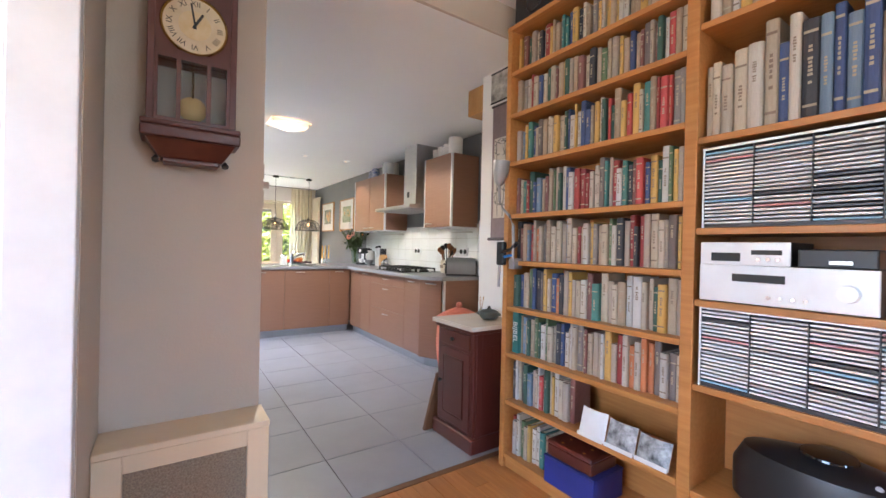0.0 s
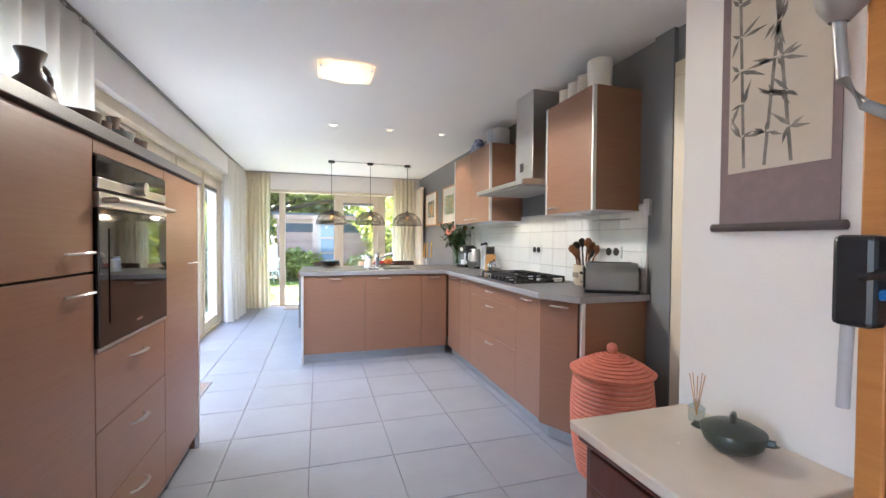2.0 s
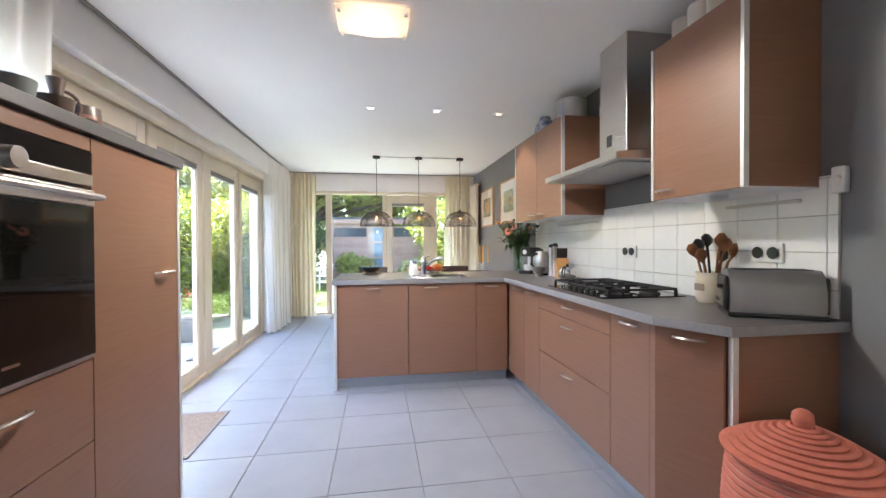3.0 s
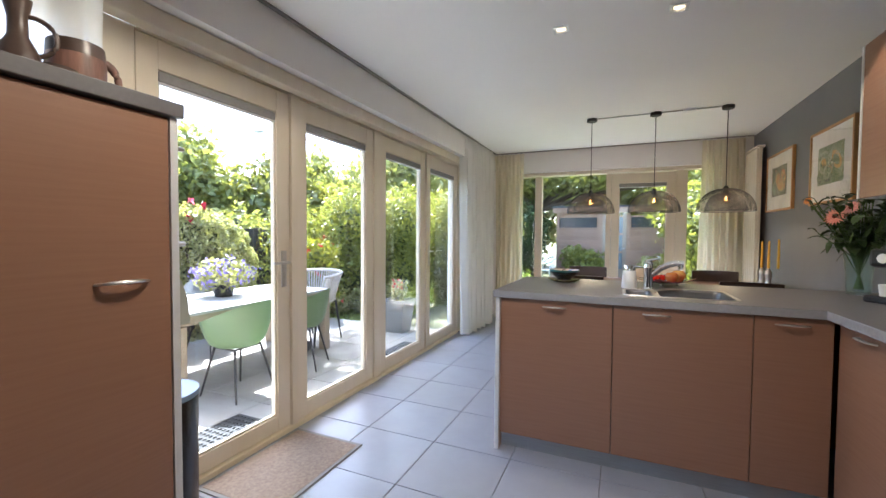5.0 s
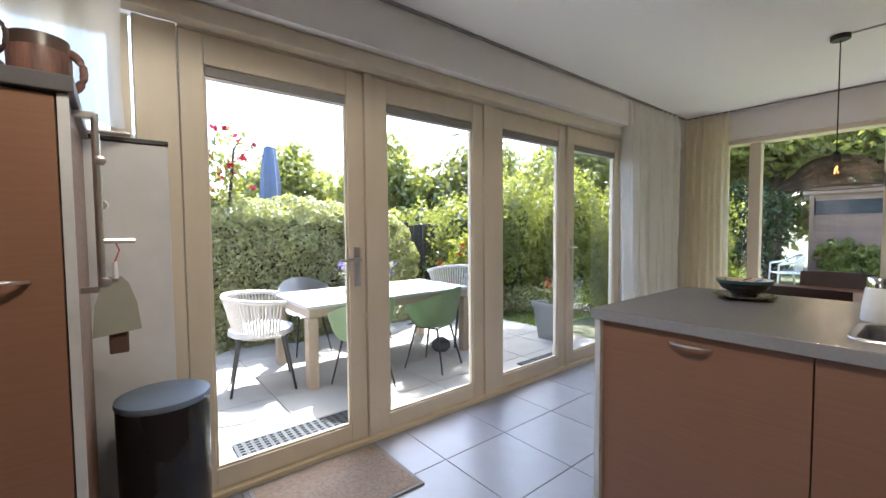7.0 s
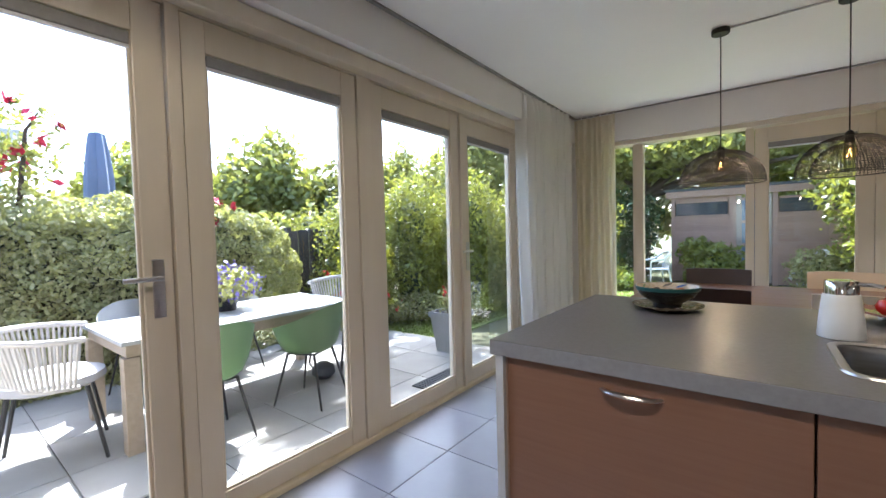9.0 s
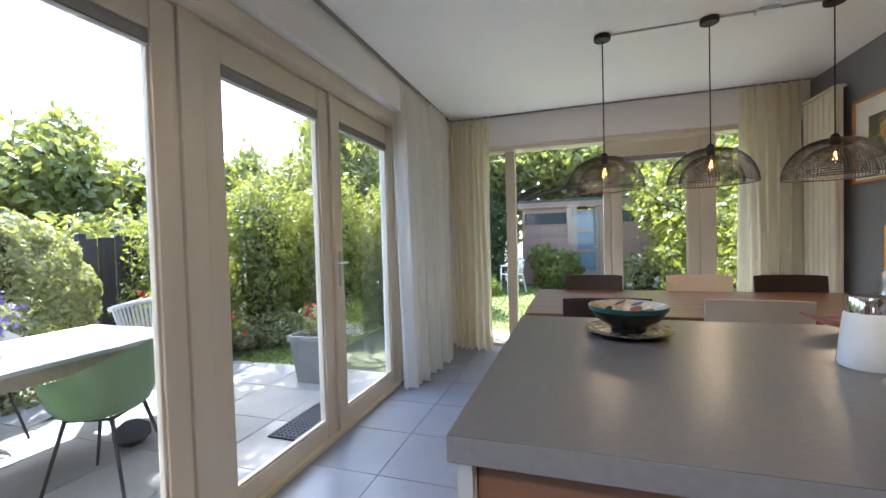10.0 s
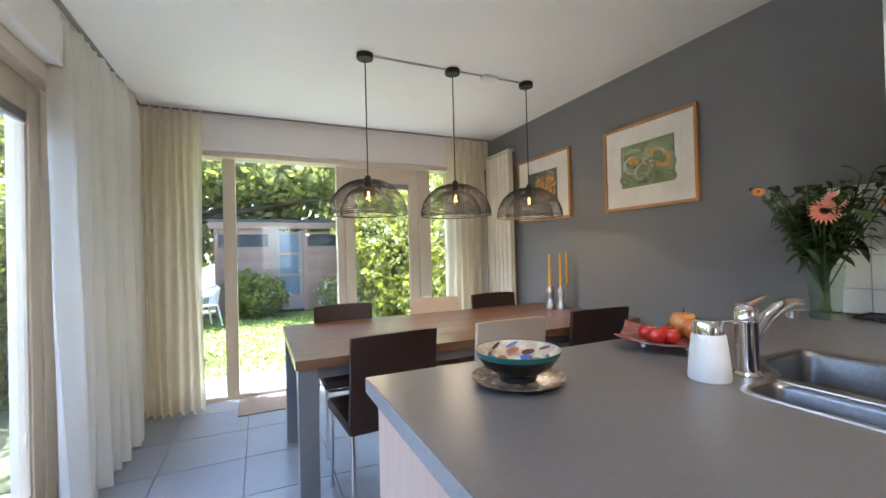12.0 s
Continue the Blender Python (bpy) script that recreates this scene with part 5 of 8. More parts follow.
BOWLC = [M("leaf green glaze", (0.12, 0.17, 0.07), 0.3), M("umber glaze", (0.10, 0.04, 0.02), 0.3), M("bird blue glaze", (0.06, 0.13, 0.38), 0.3), M("rust glaze", (0.33, 0.12, 0.05), 0.3), M("dark outline glaze", (0.04, 0.035, 0.03), 0.3)]
for k in range(22):
    an = k * 0.571
    rr = 0.066 + 0.012 * (k % 3)
    c = Vector((math.cos(an) * rr, math.sin(an) * rr, 0.032 + 0.014 * (k % 3)))
    inw = Vector((-math.cos(an), -math.sin(an), 0.75)).normalized()
    t1 = Vector((-math.sin(an), math.cos(an), 0))
    t2 = inw.cross(t1)
    bm = bmesh.new()
    bm.faces.new([bm.verts.new(c + inw * (0.006 + 0.0002 * k) + t1 * (0.018 * math.cos(q)) + t2 * (0.009 * math.sin(q + 0.5 * (k % 3)))) for q in [i * 0.628 for i in range(10)]])
    part("painted_leaf", bm, BOWLC[k % 5], root)
root = thing("saucer", "dark patterned saucer under the bowl", "saucer", (1.095, 6.475, 0.9205))
part("plate", lathe([(0, 0.002), (0.06, 0.0), (0.085, 0.006), (0.108, 0.016), (0.109, 0.019), (0.085, 0.011), (0.05, 0.0095), (0, 0.0095)], 36), M("brown patterned glaze", (0.05, 0.035, 0.025), 0.25, col2=(0.34, 0.26, 0.18), scale=40), root, "", True)
root = thing("fruit_dish", "square red glass dish on small feet", "dish", (1.70, 6.545, 0.9205), 35)
bm = bmesh.new()
gv = []
for i in range(9):
    for j in range(9):
        u, v = i / 4 - 1, j / 4 - 1
        gv.append(bm.verts.new((u * 0.155, v * 0.155, 0.018 + 0.026 * (u * u * v * v) + 0.012 * max(abs(u), abs(v)) ** 4)))
for i in range(8):
    for j in range(8):
        bm.faces.new((gv[i * 9 + j], gv[i * 9 + j + 1], gv[i * 9 + j + 10], gv[i * 9 + j + 9]))
r = bmesh.ops.extrude_face_region(bm, geom=list(bm.faces))
for v in r["geom"]:
    if isinstance(v, bmesh.types.BMVert):
        v.co.z += 0.006
bmesh.ops.recalc_face_normals(bm, faces=bm.faces)
part("plate", bm, M("rose glass", (0.40, 0.13, 0.12), 0.12, col2=(0.10, 0.06, 0.07), scale=14), root, "", True)
for dx, dy in ((-0.07, -0.07), (0.07, -0.07), (-0.07, 0.07), (0.07, 0.07)):
    part("foot", lathe([(0, 0), (0.01, 0.002), (0.012, 0.01), (0.008, 0.022), (0, 0.024)], 12, at=(dx, dy, 0)), CHROME, root, "", True)
root.scale = (0.85, 0.85, 0.9)
TOM = M("tomato skin", (0.45, 0.02, 0.012), 0.18, col2=(0.38, 0.02, 0.01), scale=9)
for k, (dx, dy) in enumerate(((-0.05, -0.03), (-0.015, -0.05), (0.02, -0.015), (-0.03, 0.02))):
    root = thing("tomato", "ripe red tomato on the dish", "tomato", (1.67 + dx, 6.545 + dy, 0.945), k * 70, "tomatoes on the dish")
    root.scale = (0.86, 0.86, 0.86)
    part("fruit", lathe([(0, 0.0), (0.016, 0.002), (0.029, 0.016), (0.031, 0.03), (0.022, 0.048), (0.008, 0.051), (0, 0.047)], 18), TOM, root, "", True)
    part("stalk", tube([(0, 0, 0.046), (0.004, 0, 0.06)], 0.0025, 6), M("green stalk", (0.08, 0.13, 0.03), 0.7), root)
root = thing("apple", "yellow and red apple on the dish", "apple", (1.79, 6.55, 0.945))
part("fruit", lathe([(0, 0.004), (0.02, 0.0), (0.04, 0.03), (0.042, 0.05), (0.03, 0.07), (0.01, 0.072), (0, 0.066)], 20), M("apple skin", (0.55, 0.34, 0.08), 0.25, col2=(0.45, 0.05, 0.03), scale=16), root, "", True)
part("stalk", tube([(0, 0, 0.066), (0.003, 0, 0.085)], 0.002, 6), BLACK, root)
root = thing("apple", "yellow and red apple on the dish", "apple", (1.745, 6.48, 0.945))
part("fruit", lathe([(0, 0.004), (0.02, 0.0), (0.036, 0.026), (0.037, 0.045), (0.026, 0.062), (0.01, 0.064), (0, 0.058)], 20), M("apple skin warm", (0.50, 0.22, 0.04), 0.25, col2=(0.40, 0.05, 0.03), scale=10), root, "", True)

root = thing("serving_tray", "flat black tray against the tiled wall", "tray", (2.80, 6.40, 0.9205))
part("plate", B(-0.075, 0.075, -0.13, 0.09, 0.0, 0.008, 0.003), BLACK, root)
part("rim", tube([(-0.07, -0.125, 0.01), (0.07, -0.125, 0.01), (0.07, 0.085, 0.01), (-0.07, 0.085, 0.01), (-0.07, -0.125, 0.01)], 0.005, 8), BLACK, root, "", True)
# flowers in a vase
root = thing("flower_vase", "clear glass vase of gerberas and green foliage", "flower vase", (2.655, 6.545, 0.9205))
part("vase", lathe([(0, 0.0), (0.048, 0.0), (0.052, 0.01), (0.056, 0.11), (0.068, 0.225), (0.066, 0.225), (0.053, 0.11), (0.048, 0.014), (0, 0.012)], 28), glass("vase glass", (0.9, 0.95, 0.92)), root, "clear glass vase", True)
STEM = M("flower stem", (0.06, 0.11, 0.025), 0.5)
LEAFV = leafy("bouquet leaf", (0.022, 0.042, 0.014), (0.045, 0.08, 0.022), 0.15)
rnd = random.Random(11)
for k in range(44):
    an, sp = k * 2.4, 0.04 + 0.17 * rnd.random()
    tip = Vector((math.cos(an) * sp, math.sin(an) * sp, 0.32 + 0.26 * rnd.random()))
    part("stem", tube([(math.cos(an) * -0.02, math.sin(an) * -0.02, 0.03), (math.cos(an) * 0.02, math.sin(an) * 0.02, 0.2), tip], 0.0028, 6), STEM, root)
    vs, fs = [], []
    for q in range(7):
        c = Vector((math.cos(an) * 0.03, math.sin(an) * 0.03, 0.2)).lerp(tip, 0.25 + 0.75 * q / 6)
        d = Vector((rnd.uniform(-1, 1), rnd.uniform(-1, 1), rnd.uniform(-0.3, 0.8))).normalized()
        s = d.cross(Vector((0, 0, 1))).normalized()
        l, w = rnd.uniform(0.05, 0.095), rnd.uniform(0.013, 0.026)
        b0 = len(vs)
        for f_, w_, z_ in ((0.0, 0.0, 0.0), (0.22, 0.75, 0.004), (0.5, 1.0, 0.004), (0.78, 0.7, -0.006), (1.0, 0.0, -0.02)):
            vs += [c + d * l * f_ + s * w * w_ + Vector((0, 0, z_ + 0.004)), c + d * l * f_ + Vector((0, 0, z_)), c + d * l * f_ - s * w * w_ + Vector((0, 0, z_ + 0.004))]
        for q_ in range(4):
            o_ = b0 + 3 * q_
            fs += [(o_, o_ + 1, o_ + 4, o_ + 3), (o_ + 1, o_ + 2, o_ + 5, o_ + 4)]
    ob = new("foliage", raw("foliage", vs, fs, LEAFV))
    ob.parent = root
for k in range(9):
    an = -2.6 + 0.5 * k
    a, b = 0.10 + 0.05 * (k % 2), 0.22 + 0.05 * (k % 3)
    part("grass_blade", tube([(0, 0, 0.18), (math.cos(an) * a * 0.6, math.sin(an) * a * 0.6, 0.32), (math.cos(an) * a * 1.3, math.sin(an) * a * 1.3, 0.34), (math.cos(an) * b, math.sin(an) * b, 0.28)], [0.003, 0.004, 0.003, 0.001], 6, flat=0.3), STEM, root)
PINK, ORNG = M("coral petal", (0.72, 0.22, 0.16), 0.6, col2=(0.75, 0.35, 0.25), scale=30), M("orange petal", (0.75, 0.28, 0.06), 0.6, scale=30)
for (x, y, z), r, mt in (((-0.13, -0.06, 0.43), 0.058, PINK), ((-0.07, -0.07, 0.475), 0.045, M("pale pink petal", (0.72, 0.33, 0.30), 0.6)), ((-0.19, 0.13, 0.53), 0.026, ORNG), ((0.05, -0.17, 0.46), 0.022, ORNG)):
    face = Vector((-0.8, -0.6, 0.45)).normalized()
    u = face.cross(Vector((0, 0, 1))).normalized()
    w = face.cross(u)
    c = Vector((x, y, z))
    part("stem", tube([(0, 0, 0.1), (x * 0.5, y * 0.5, z * 0.65), c], 0.003, 6), STEM, root)
    bm = bmesh.new()
    for ring_, n, ll in ((0, 20, 1.0), (1, 16, 0.7)):
        for q in range(n):
            an = 2 * math.pi * q / n + ring_ * 0.2
            d, s = u * math.cos(an) + w * math.sin(an), w * math.cos(an) - u * math.sin(an)
            o = c + face * (0.004 * ring_)
            bm.faces.new([bm.verts.new(p) for p in (o, o + d * r * 0.6 * ll + s * r * 0.11 + face * 0.004, o + d * r * ll + face * 0.001, o + d * r * 0.6 * ll - s * r * 0.11 + face * 0.004)])
    fl = part("flower", bm, mt, root, "open gerbera flower")
    part("flower_eye", lathe([(0, 0.006), (r * 0.2, 0.005), (r * 0.28, 0.0)], 14), M("flower heart", (0.20, 0.05, 0.03), 0.8, bump=1), fl, "", True, Matrix.Translation(c + face * 0.004) @ face.to_track_quat("Z", "Y").to_matrix().to_4x4())
root = thing("tray", "thin black tray on the worktop", "tray", (2.76, 6.33, 0.9205))
part("plate", lathe([(0, 0), (0.09, 0), (0.1, 0.008), (0.098, 0.01), (0.088, 0.004), (0, 0.004)], 28), BLACK, root, "", True)
# mats
root = thing("door_mat", "brown coir door mat inside the garden doors", "mat", (-0.40, 4.86, 0.0))
part("mat_body", B(0.02, 0.465, 0.02, 0.655, 0.0008, 0.010, 0.003), MAT_, root)
part("border", box(box(box(B(0, 0.485, 0, 0.02, 0.0006, 0.008), 0, 0.485, 0.655, 0.675, 0.0006, 0.008), 0, 0.02, 0.02, 0.655, 0.0006, 0.008), 0.465, 0.485, 0.02, 0.655, 0.0006, 0.008), M("grey binding", (0.25, 0.24, 0.23), 0.8), root)
root = thing("door_mat", "grey brown mat inside the back window", "mat", (0.375, 9.21, 0.0))
part("mat_body", B(0, 0.62, 0, 0.42, 0.0008, 0.009, 0.003), MAT_, root)


# ---- living room ----
BX, BK = 1.72, 2.018
root = thing("bookcase", "tall honey pine bookcase packed with books", "bookcase", (0, 0, 0))
SH1 = [0.075, 0.375, 0.637, 0.892, 1.147, 1.403, 1.692, 1.957, 2.19]
SH2 = [0.075, 0.36, 0.743, 1.045, 1.30, 1.623, 2.03]
for y0, y1 in ((1.987, 2.02), (1.018, 1.062), (0.04, 0.075)):
    part("upright", B(BX, BK, y0, y1, 0.0, 2.42, 0.003), PINE, root)
for z in SH1:
    part("shelf", B(BX + 0.004, BK, 1.063, 1.986, z - 0.024, z, 0.003), PINE, root)
for z in SH2:
    part("shelf", B(BX + 0.004, BK, 0.076, 1.017, z - 0.024, z, 0.003), PINE, root)
part("top_board", B(BX - 0.004, BK, 0.04, 2.02, 2.421, 2.445, 0.003), PINE, root)
part("plinth", B(BX + 0.02, BX + 0.04, 0.076, 1.986, 0.0, 0.05), PINE, root)
part("back_panel", B(BK - 0.006, BK, 0.076, 1.986, 0.05, 2.42), PINE, root)
PAGES = M("book pages", (0.72, 0.66, 0.53), 0.9, stretch=(1, 60, 1), scale=4)
TITLE_D, TITLE_L = M("dark title print", (0.25, 0.19, 0.14), 0.7), M("gilt title print", (0.42, 0.36, 0.25), 0.5)
PAL = [(0.52, 0.43, 0.31), (0.58, 0.49, 0.35), (0.48, 0.38, 0.25), (0.60, 0.55, 0.46), (0.44, 0.32, 0.20), (0.45, 0.36, 0.28), (0.20, 0.16, 0.14), (0.05, 0.05, 0.06), (0.36, 0.035, 0.03), (0.60, 0.06, 0.05), (0.68, 0.40, 0.06), (0.62, 0.20, 0.05), (0.05, 0.13, 0.09), (0.07, 0.26, 0.22), (0.05, 0.09, 0.24), (0.18, 0.28, 0.40), (0.26, 0.10, 0.08), (0.62, 0.60, 0.56), (0.30, 0.26, 0.23), (0.14, 0.22, 0.10)]


def book_mesh(i, style):
    """A book of size one: spine at x = 0, pages recessed between the boards."""
    col = PAL[i]
    cov = COVERS[i]
    tit = TITLE_L if sum(col) < 1.1 else TITLE_D
    bm = bmesh.new()
    prof = [(1, 0), (0.05, 0), (0.015, 0.12), (0, 0.35), (0, 0.65), (0.015, 0.88), (0.05, 1), (1, 1), (1, 0.9), (0.12, 0.9), (0.12, 0.1), (1, 0.1)]
    lo, hi = [bm.verts.new((x, y, 0)) for x, y in prof], [bm.verts.new((x, y, 1)) for x, y in prof]
    bm.faces.new(lo), bm.faces.new(hi)
    for a in range(len(prof)):
        b = (a + 1) % len(prof)
        bm.faces.new((lo[a], lo[b], hi[b], hi[a]))
    n0 = len(bm.faces)
    box(bm, 0.12, 0.97, 0.1, 0.9, 0.02, 0.98)
    bm.faces.ensure_lookup_table()
    n1 = len(bm.faces)
    bars = [[(0.55, 0.82)], [(0.30, 0.62), (0.78, 0.82)], [(0.12, 0.16), (0.35, 0.75), (0.86, 0.9)]][style]
    for z0, z1 in bars:
        n = 1 if z1 - z0 < 0.1 else 7 + i % 4
        for q in range(n):
            hw = 0.1 + 0.05 * ((q * 7 + i * 3) % 4) / 3
            if n == 1 or (q * 5 + i) % 6:
                box(bm, -0.003, 0.003, 0.5 - (0.4 if n == 1 else hw), 0.5 + (0.4 if n == 1 else hw), z0 + (z1 - z0) * q / n, z0 + (z1 - z0) * (q + 0.66) / n)
    bmesh.ops.recalc_face_normals(bm, faces=bm.faces)
    bm.faces.ensure_lookup_table()
    for k, f in enumerate(bm.faces):
        f.material_index = 0 if k < n0 else 1 if k < n1 else 2
    return mesh_of("book", bm, [cov, PAGES, tit])


PAL_M = [tuple(0.88 * (0.86 * v + 0.14 * sum(c) / 3) for v in c) for c in PAL]
COVERS = [M("book cover", c, 0.55, rand=0.12, scale=12, bump=0.2, bscale=200) for c in PAL_M]
BOOKS = [[book_mesh(i, s) for s in range(3)] for i in range(len(PAL))]
WORDS = ["cream", "ivory", "straw coloured", "off-white", "tan", "brown", "dark brown", "black", "dark red", "bright red", "yellow ochre", "orange", "dark green", "teal", "navy blue", "grey blue", "maroon", "white", "grey", "moss green"]


def book(i, style, x, y, z, d, t, h, lean=0):
    ob = new("book", BOOKS[i][style])
    ob.matrix_basis = pose(x, y, z, lean, 0, 0) @ Matrix.Diagonal((d, t, h, 1))
    return tagged(ob, WORDS[i] + " book standing on a pine shelf", "book", "books in the bookcase")


rnd = random.Random(21)
light = [0, 1, 2, 3, 4, 17, 0, 1, 3, 5, 10]
for si, z in enumerate(SH1):
    y, y_end = 1.984, 1.068
    top_ = (SH1 + [2.42])[si + 1] - 0.03
    if si == 0:
        y_end = 1.70
    if si == 1:
        y_end = 1.56
    room = top_ - z
    while True:
        t = rnd.uniform(0.013, 0.034) if si != 3 else rnd.uniform(0.016, 0.042)
        if y - t < y_end:
            break
        i = rnd.choice(light if rnd.random() < 0.24 else list(range(len(PAL))))
        if si in (6, 7, 8) and rnd.random() < 0.25:
            i = 10 if rnd.random() < 0.4 else rnd.choice((4, 5, 6, 18))
        h = min(room - 0.008, rnd.uniform(0.165, 0.232))
        book(i, rnd.randrange(3), BX + 0.045 + rnd.uniform(0, 0.025), y - t, z + 0.0008, rnd.uniform(0.12, 0.16), t * 0.98, h)
        y -= t
# second bay: tall blue and cream books
y = 1.012
for k in range(22):
    t = rnd.uniform(0.022, 0.045)
    if y - t < 0.08:
        break
    i = [0, 1, 0, 1, 3, 1, 14, 3, 7, 15, 14, 15, 14, 5, 15, 4, 18][k % 17]
    book(i, rnd.randrange(3), BX + 0.03 + rnd.uniform(0, 0.02), y - t, 1.6238, 0.18, t * 0.98, rnd.uniform(0.25, 0.36) if k > 4 else rnd.uniform(0.24, 0.30))
    y -= t
y = 1.0
while y > 0.1:
    t = rnd.uniform(0.02, 0.04)
    book(rnd.choice(light), rnd.randrange(3), BX + 0.03, y - t, 2.0308, 0.16, t * 0.98, rnd.uniform(0.2, 0.3))
    y -= t
# teal lettered book near the end of the shelf
root = thing("lettered_book", "teal hardback with white lettering on its spine", "book", (BX + 0.035, 1.925, 0.6378))
part("cover", B(0.0, 0.15, 0.0, 0.045, 0.0, 0.225, 0.004), M("teal cloth", (0.03, 0.16, 0.15), 0.6), root)
tx = bpy.data.curves.new("title", "FONT")
tx.body, tx.size, tx.align_x, tx.align_y, tx.extrude = "BIJBEL", 0.045, "CENTER", "CENTER", 0.0006
tx.materials.append(M("white lettering", (0.75, 0.76, 0.72), 0.6))
to = new("title", tx)
dg = bpy.context.evaluated_depsgraph_get()
tme = bpy.data.meshes.new_from_object(to.evaluated_get(dg))
bpy.data.objects.remove(to)
to = new("title", tme)
to.parent = root
to.matrix_basis = Matrix.Translation((-0.0012, 0.0225, 0.115)) @ Matrix(((0, 0, -1, 0), (0, -1, 0, 0), (-1, 0, 0, 0), (0, 0, 0, 1)))
# discs in two racks
CD = []
for c in ((0.66, 0.67, 0.69), (0.58, 0.59, 0.62), (0.74, 0.74, 0.74), (0.05, 0.05, 0.055), (0.25, 0.42, 0.55), (0.5, 0.25, 0.25), (0.42, 0.42, 0.43)):
    bm = B(0, 0.125, 0, 0.142, 0, 0.0072, 0.001)
    CD.append(mesh_of("cd_case", bm, M("disc case spine", c, 0.3, rand=0.1)))
RACK = M("dark rack", (0.03, 0.03, 0.035), 0.4)
for z0 in (0.7435, 1.3005):
    root = thing("cd_rack", "black steel rack of stacked disc cases", "CD rack", (BX + 0.012, 1.0, z0))
    n = 20
    part("base", B(0.0, 0.14, -0.88, 0.0, 0.0, 0.012), RACK, root)
    part("top", B(0.0, 0.14, -0.88, 0.0, 0.272, 0.28), RACK, root)
    part("frame_edge", box(B(-0.004, 0.0, -0.88, 0.0, 0.272, 0.28), -0.004, 0.0, -0.006, 0.0, 0.0, 0.272), ALU, root)
    for q in range(7):
        part("divider", B(0.0, 0.14, -0.147 * q - 0.004, -0.147 * q - 0.001, 0.0121, 0.2719), RACK, root)
    for col in range(5):
        for k in range(20):
            ob = new("cd_case", CD[rnd.choice((0, 0, 1, 1, 2, 2, 3, 0, 2, 6, 0, 1, 2, 0, 6, 4, 1, 2, 5, 0))])
            ob.matrix_basis = pose(BX + 0.014 + rnd.uniform(0, 0.004), 1.0 - 0.147 * (col + 1) + 0.0005, z0 + 0.0135 + 0.0128 * k)
            tagged(ob, "plastic disc case stacked in the rack", "CD case", "disc cases in the racks")
SILV = M("silver hi-fi front", (0.80, 0.81, 0.82), 0.38, metal=0.2)
DISP = M("dark display window", (0.03, 0.03, 0.03), 0.15)
root = thing("amplifier", "silver hi-fi amplifier with a dark display", "amplifier", (BX - 0.01, 0.555, 1.0458))
part("case", B(0.01, 0.26, 0.0, 0.44, 0.0, 0.128, 0.003), BLACK, root)
part("front", B(0.0, 0.0095, 0.0, 0.44, 0.004, 0.128, 0.003), SILV, root)
part("display", B(-0.002, 0.0, 0.20, 0.34, 0.075, 0.10), DISP, root)
part("volume_knob", lathe([(0, 0), (0.025, 0), (0.023, 0.02), (0, 0.021)], 20), SILV, root, "", True, pose(0, 0.06, 0.06, 0, -90, 0))
for k in range(4):
    part("button", lathe([(0, 0), (0.006, 0), (0.006, 0.006), (0, 0.006)], 10), CHROME, root, "", True, pose(0, 0.15 + 0.03 * k, 0.03, 0, -90, 0))
root = thing("cd_player", "compact silver disc player on the amplifier", "CD player", (BX - 0.005, 0.745, 1.1742))
part("case", B(0.008, 0.22, 0.0, 0.25, 0.0, 0.075, 0.003), BLACK, root)
part("front", B(0.0, 0.0075, 0.0, 0.25, 0.0, 0.075, 0.002), SILV, root)
part("display", B(-0.002, 0.0, 0.13, 0.215, 0.012, 0.04), DISP, root)
part("tray", B(-0.002, 0.0, 0.02, 0.10, 0.035, 0.05), DISP, root)
for k in range(3):
    part("button", lathe([(0, 0), (0.007, 0), (0.006, 0.006), (0, 0.006)], 10), CHROME, root, "", True, pose(0, 0.03 + 0.025 * k, 0.02, 0, -90, 0))
root = thing("set_top_box", "flat black box on the amplifier", "media box", (BX + 0.0, 0.56, 1.1742))
part("case", B(0, 0.2, 0.0, 0.17, 0.0, 0.055, 0.005), BLACK, root)
part("badge", B(-0.0015, 0.0, 0.05, 0.10, 0.012, 0.022), CHROME, root)
root = thing("portable_stereo", "rounded black portable stereo on the bottom shelf", "stereo", (BX + 0.01, 0.46, 0.3608))
part("case", lathe([(0, 0), (0.22, 0.0), (0.25, 0.03), (0.25, 0.14), (0.22, 0.20), (0.1, 0.23), (0, 0.235)], 36, at=(0, 0, 0)), BLACK, root, "", True, pose(0.13, 0.22, 0, 0, 0, 0) @ Matrix.Diagonal((0.55, 1.0, 1.0, 1)))
for k in range(5):
    part("button", lathe([(0, 0), (0.010, 0), (0.008, 0.006), (0, 0.007)], 12), SILV, root, "", True, pose(0.06, 0.10 + 0.05 * k, 0.208, 0, -30, 0))
part("disc_lid", lathe([(0, 0.0), (0.07, 0.0), (0.068, 0.006), (0, 0.01)], 24), OVENG, root, "", True, pose(0.13, 0.22, 0.232))
# lower shelf things
root = thing("storage_box", "bright blue cardboard box under the shelf", "box", (BX - 0.01, 1.40, 0.0758))
part("box", B(0.0, 0.22, 0.0, 0.28, 0.0, 0.12, 0.004), M("blue card", (0.025, 0.035, 0.22), 0.5), root)
part("lid_edge", B(-0.002, 0.222, -0.002, 0.282, 0.121, 0.132, 0.002), M("blue card edge", (0.02, 0.03, 0.17), 0.5), root)
root = thing("wooden_chest", "small dark wooden casket on the blue box", "casket", (BX + 0.0, 1.42, 0.209))
part("chest", B(0.0, 0.19, 0.0, 0.25, 0.0, 0.055, 0.006), MAHO, root)
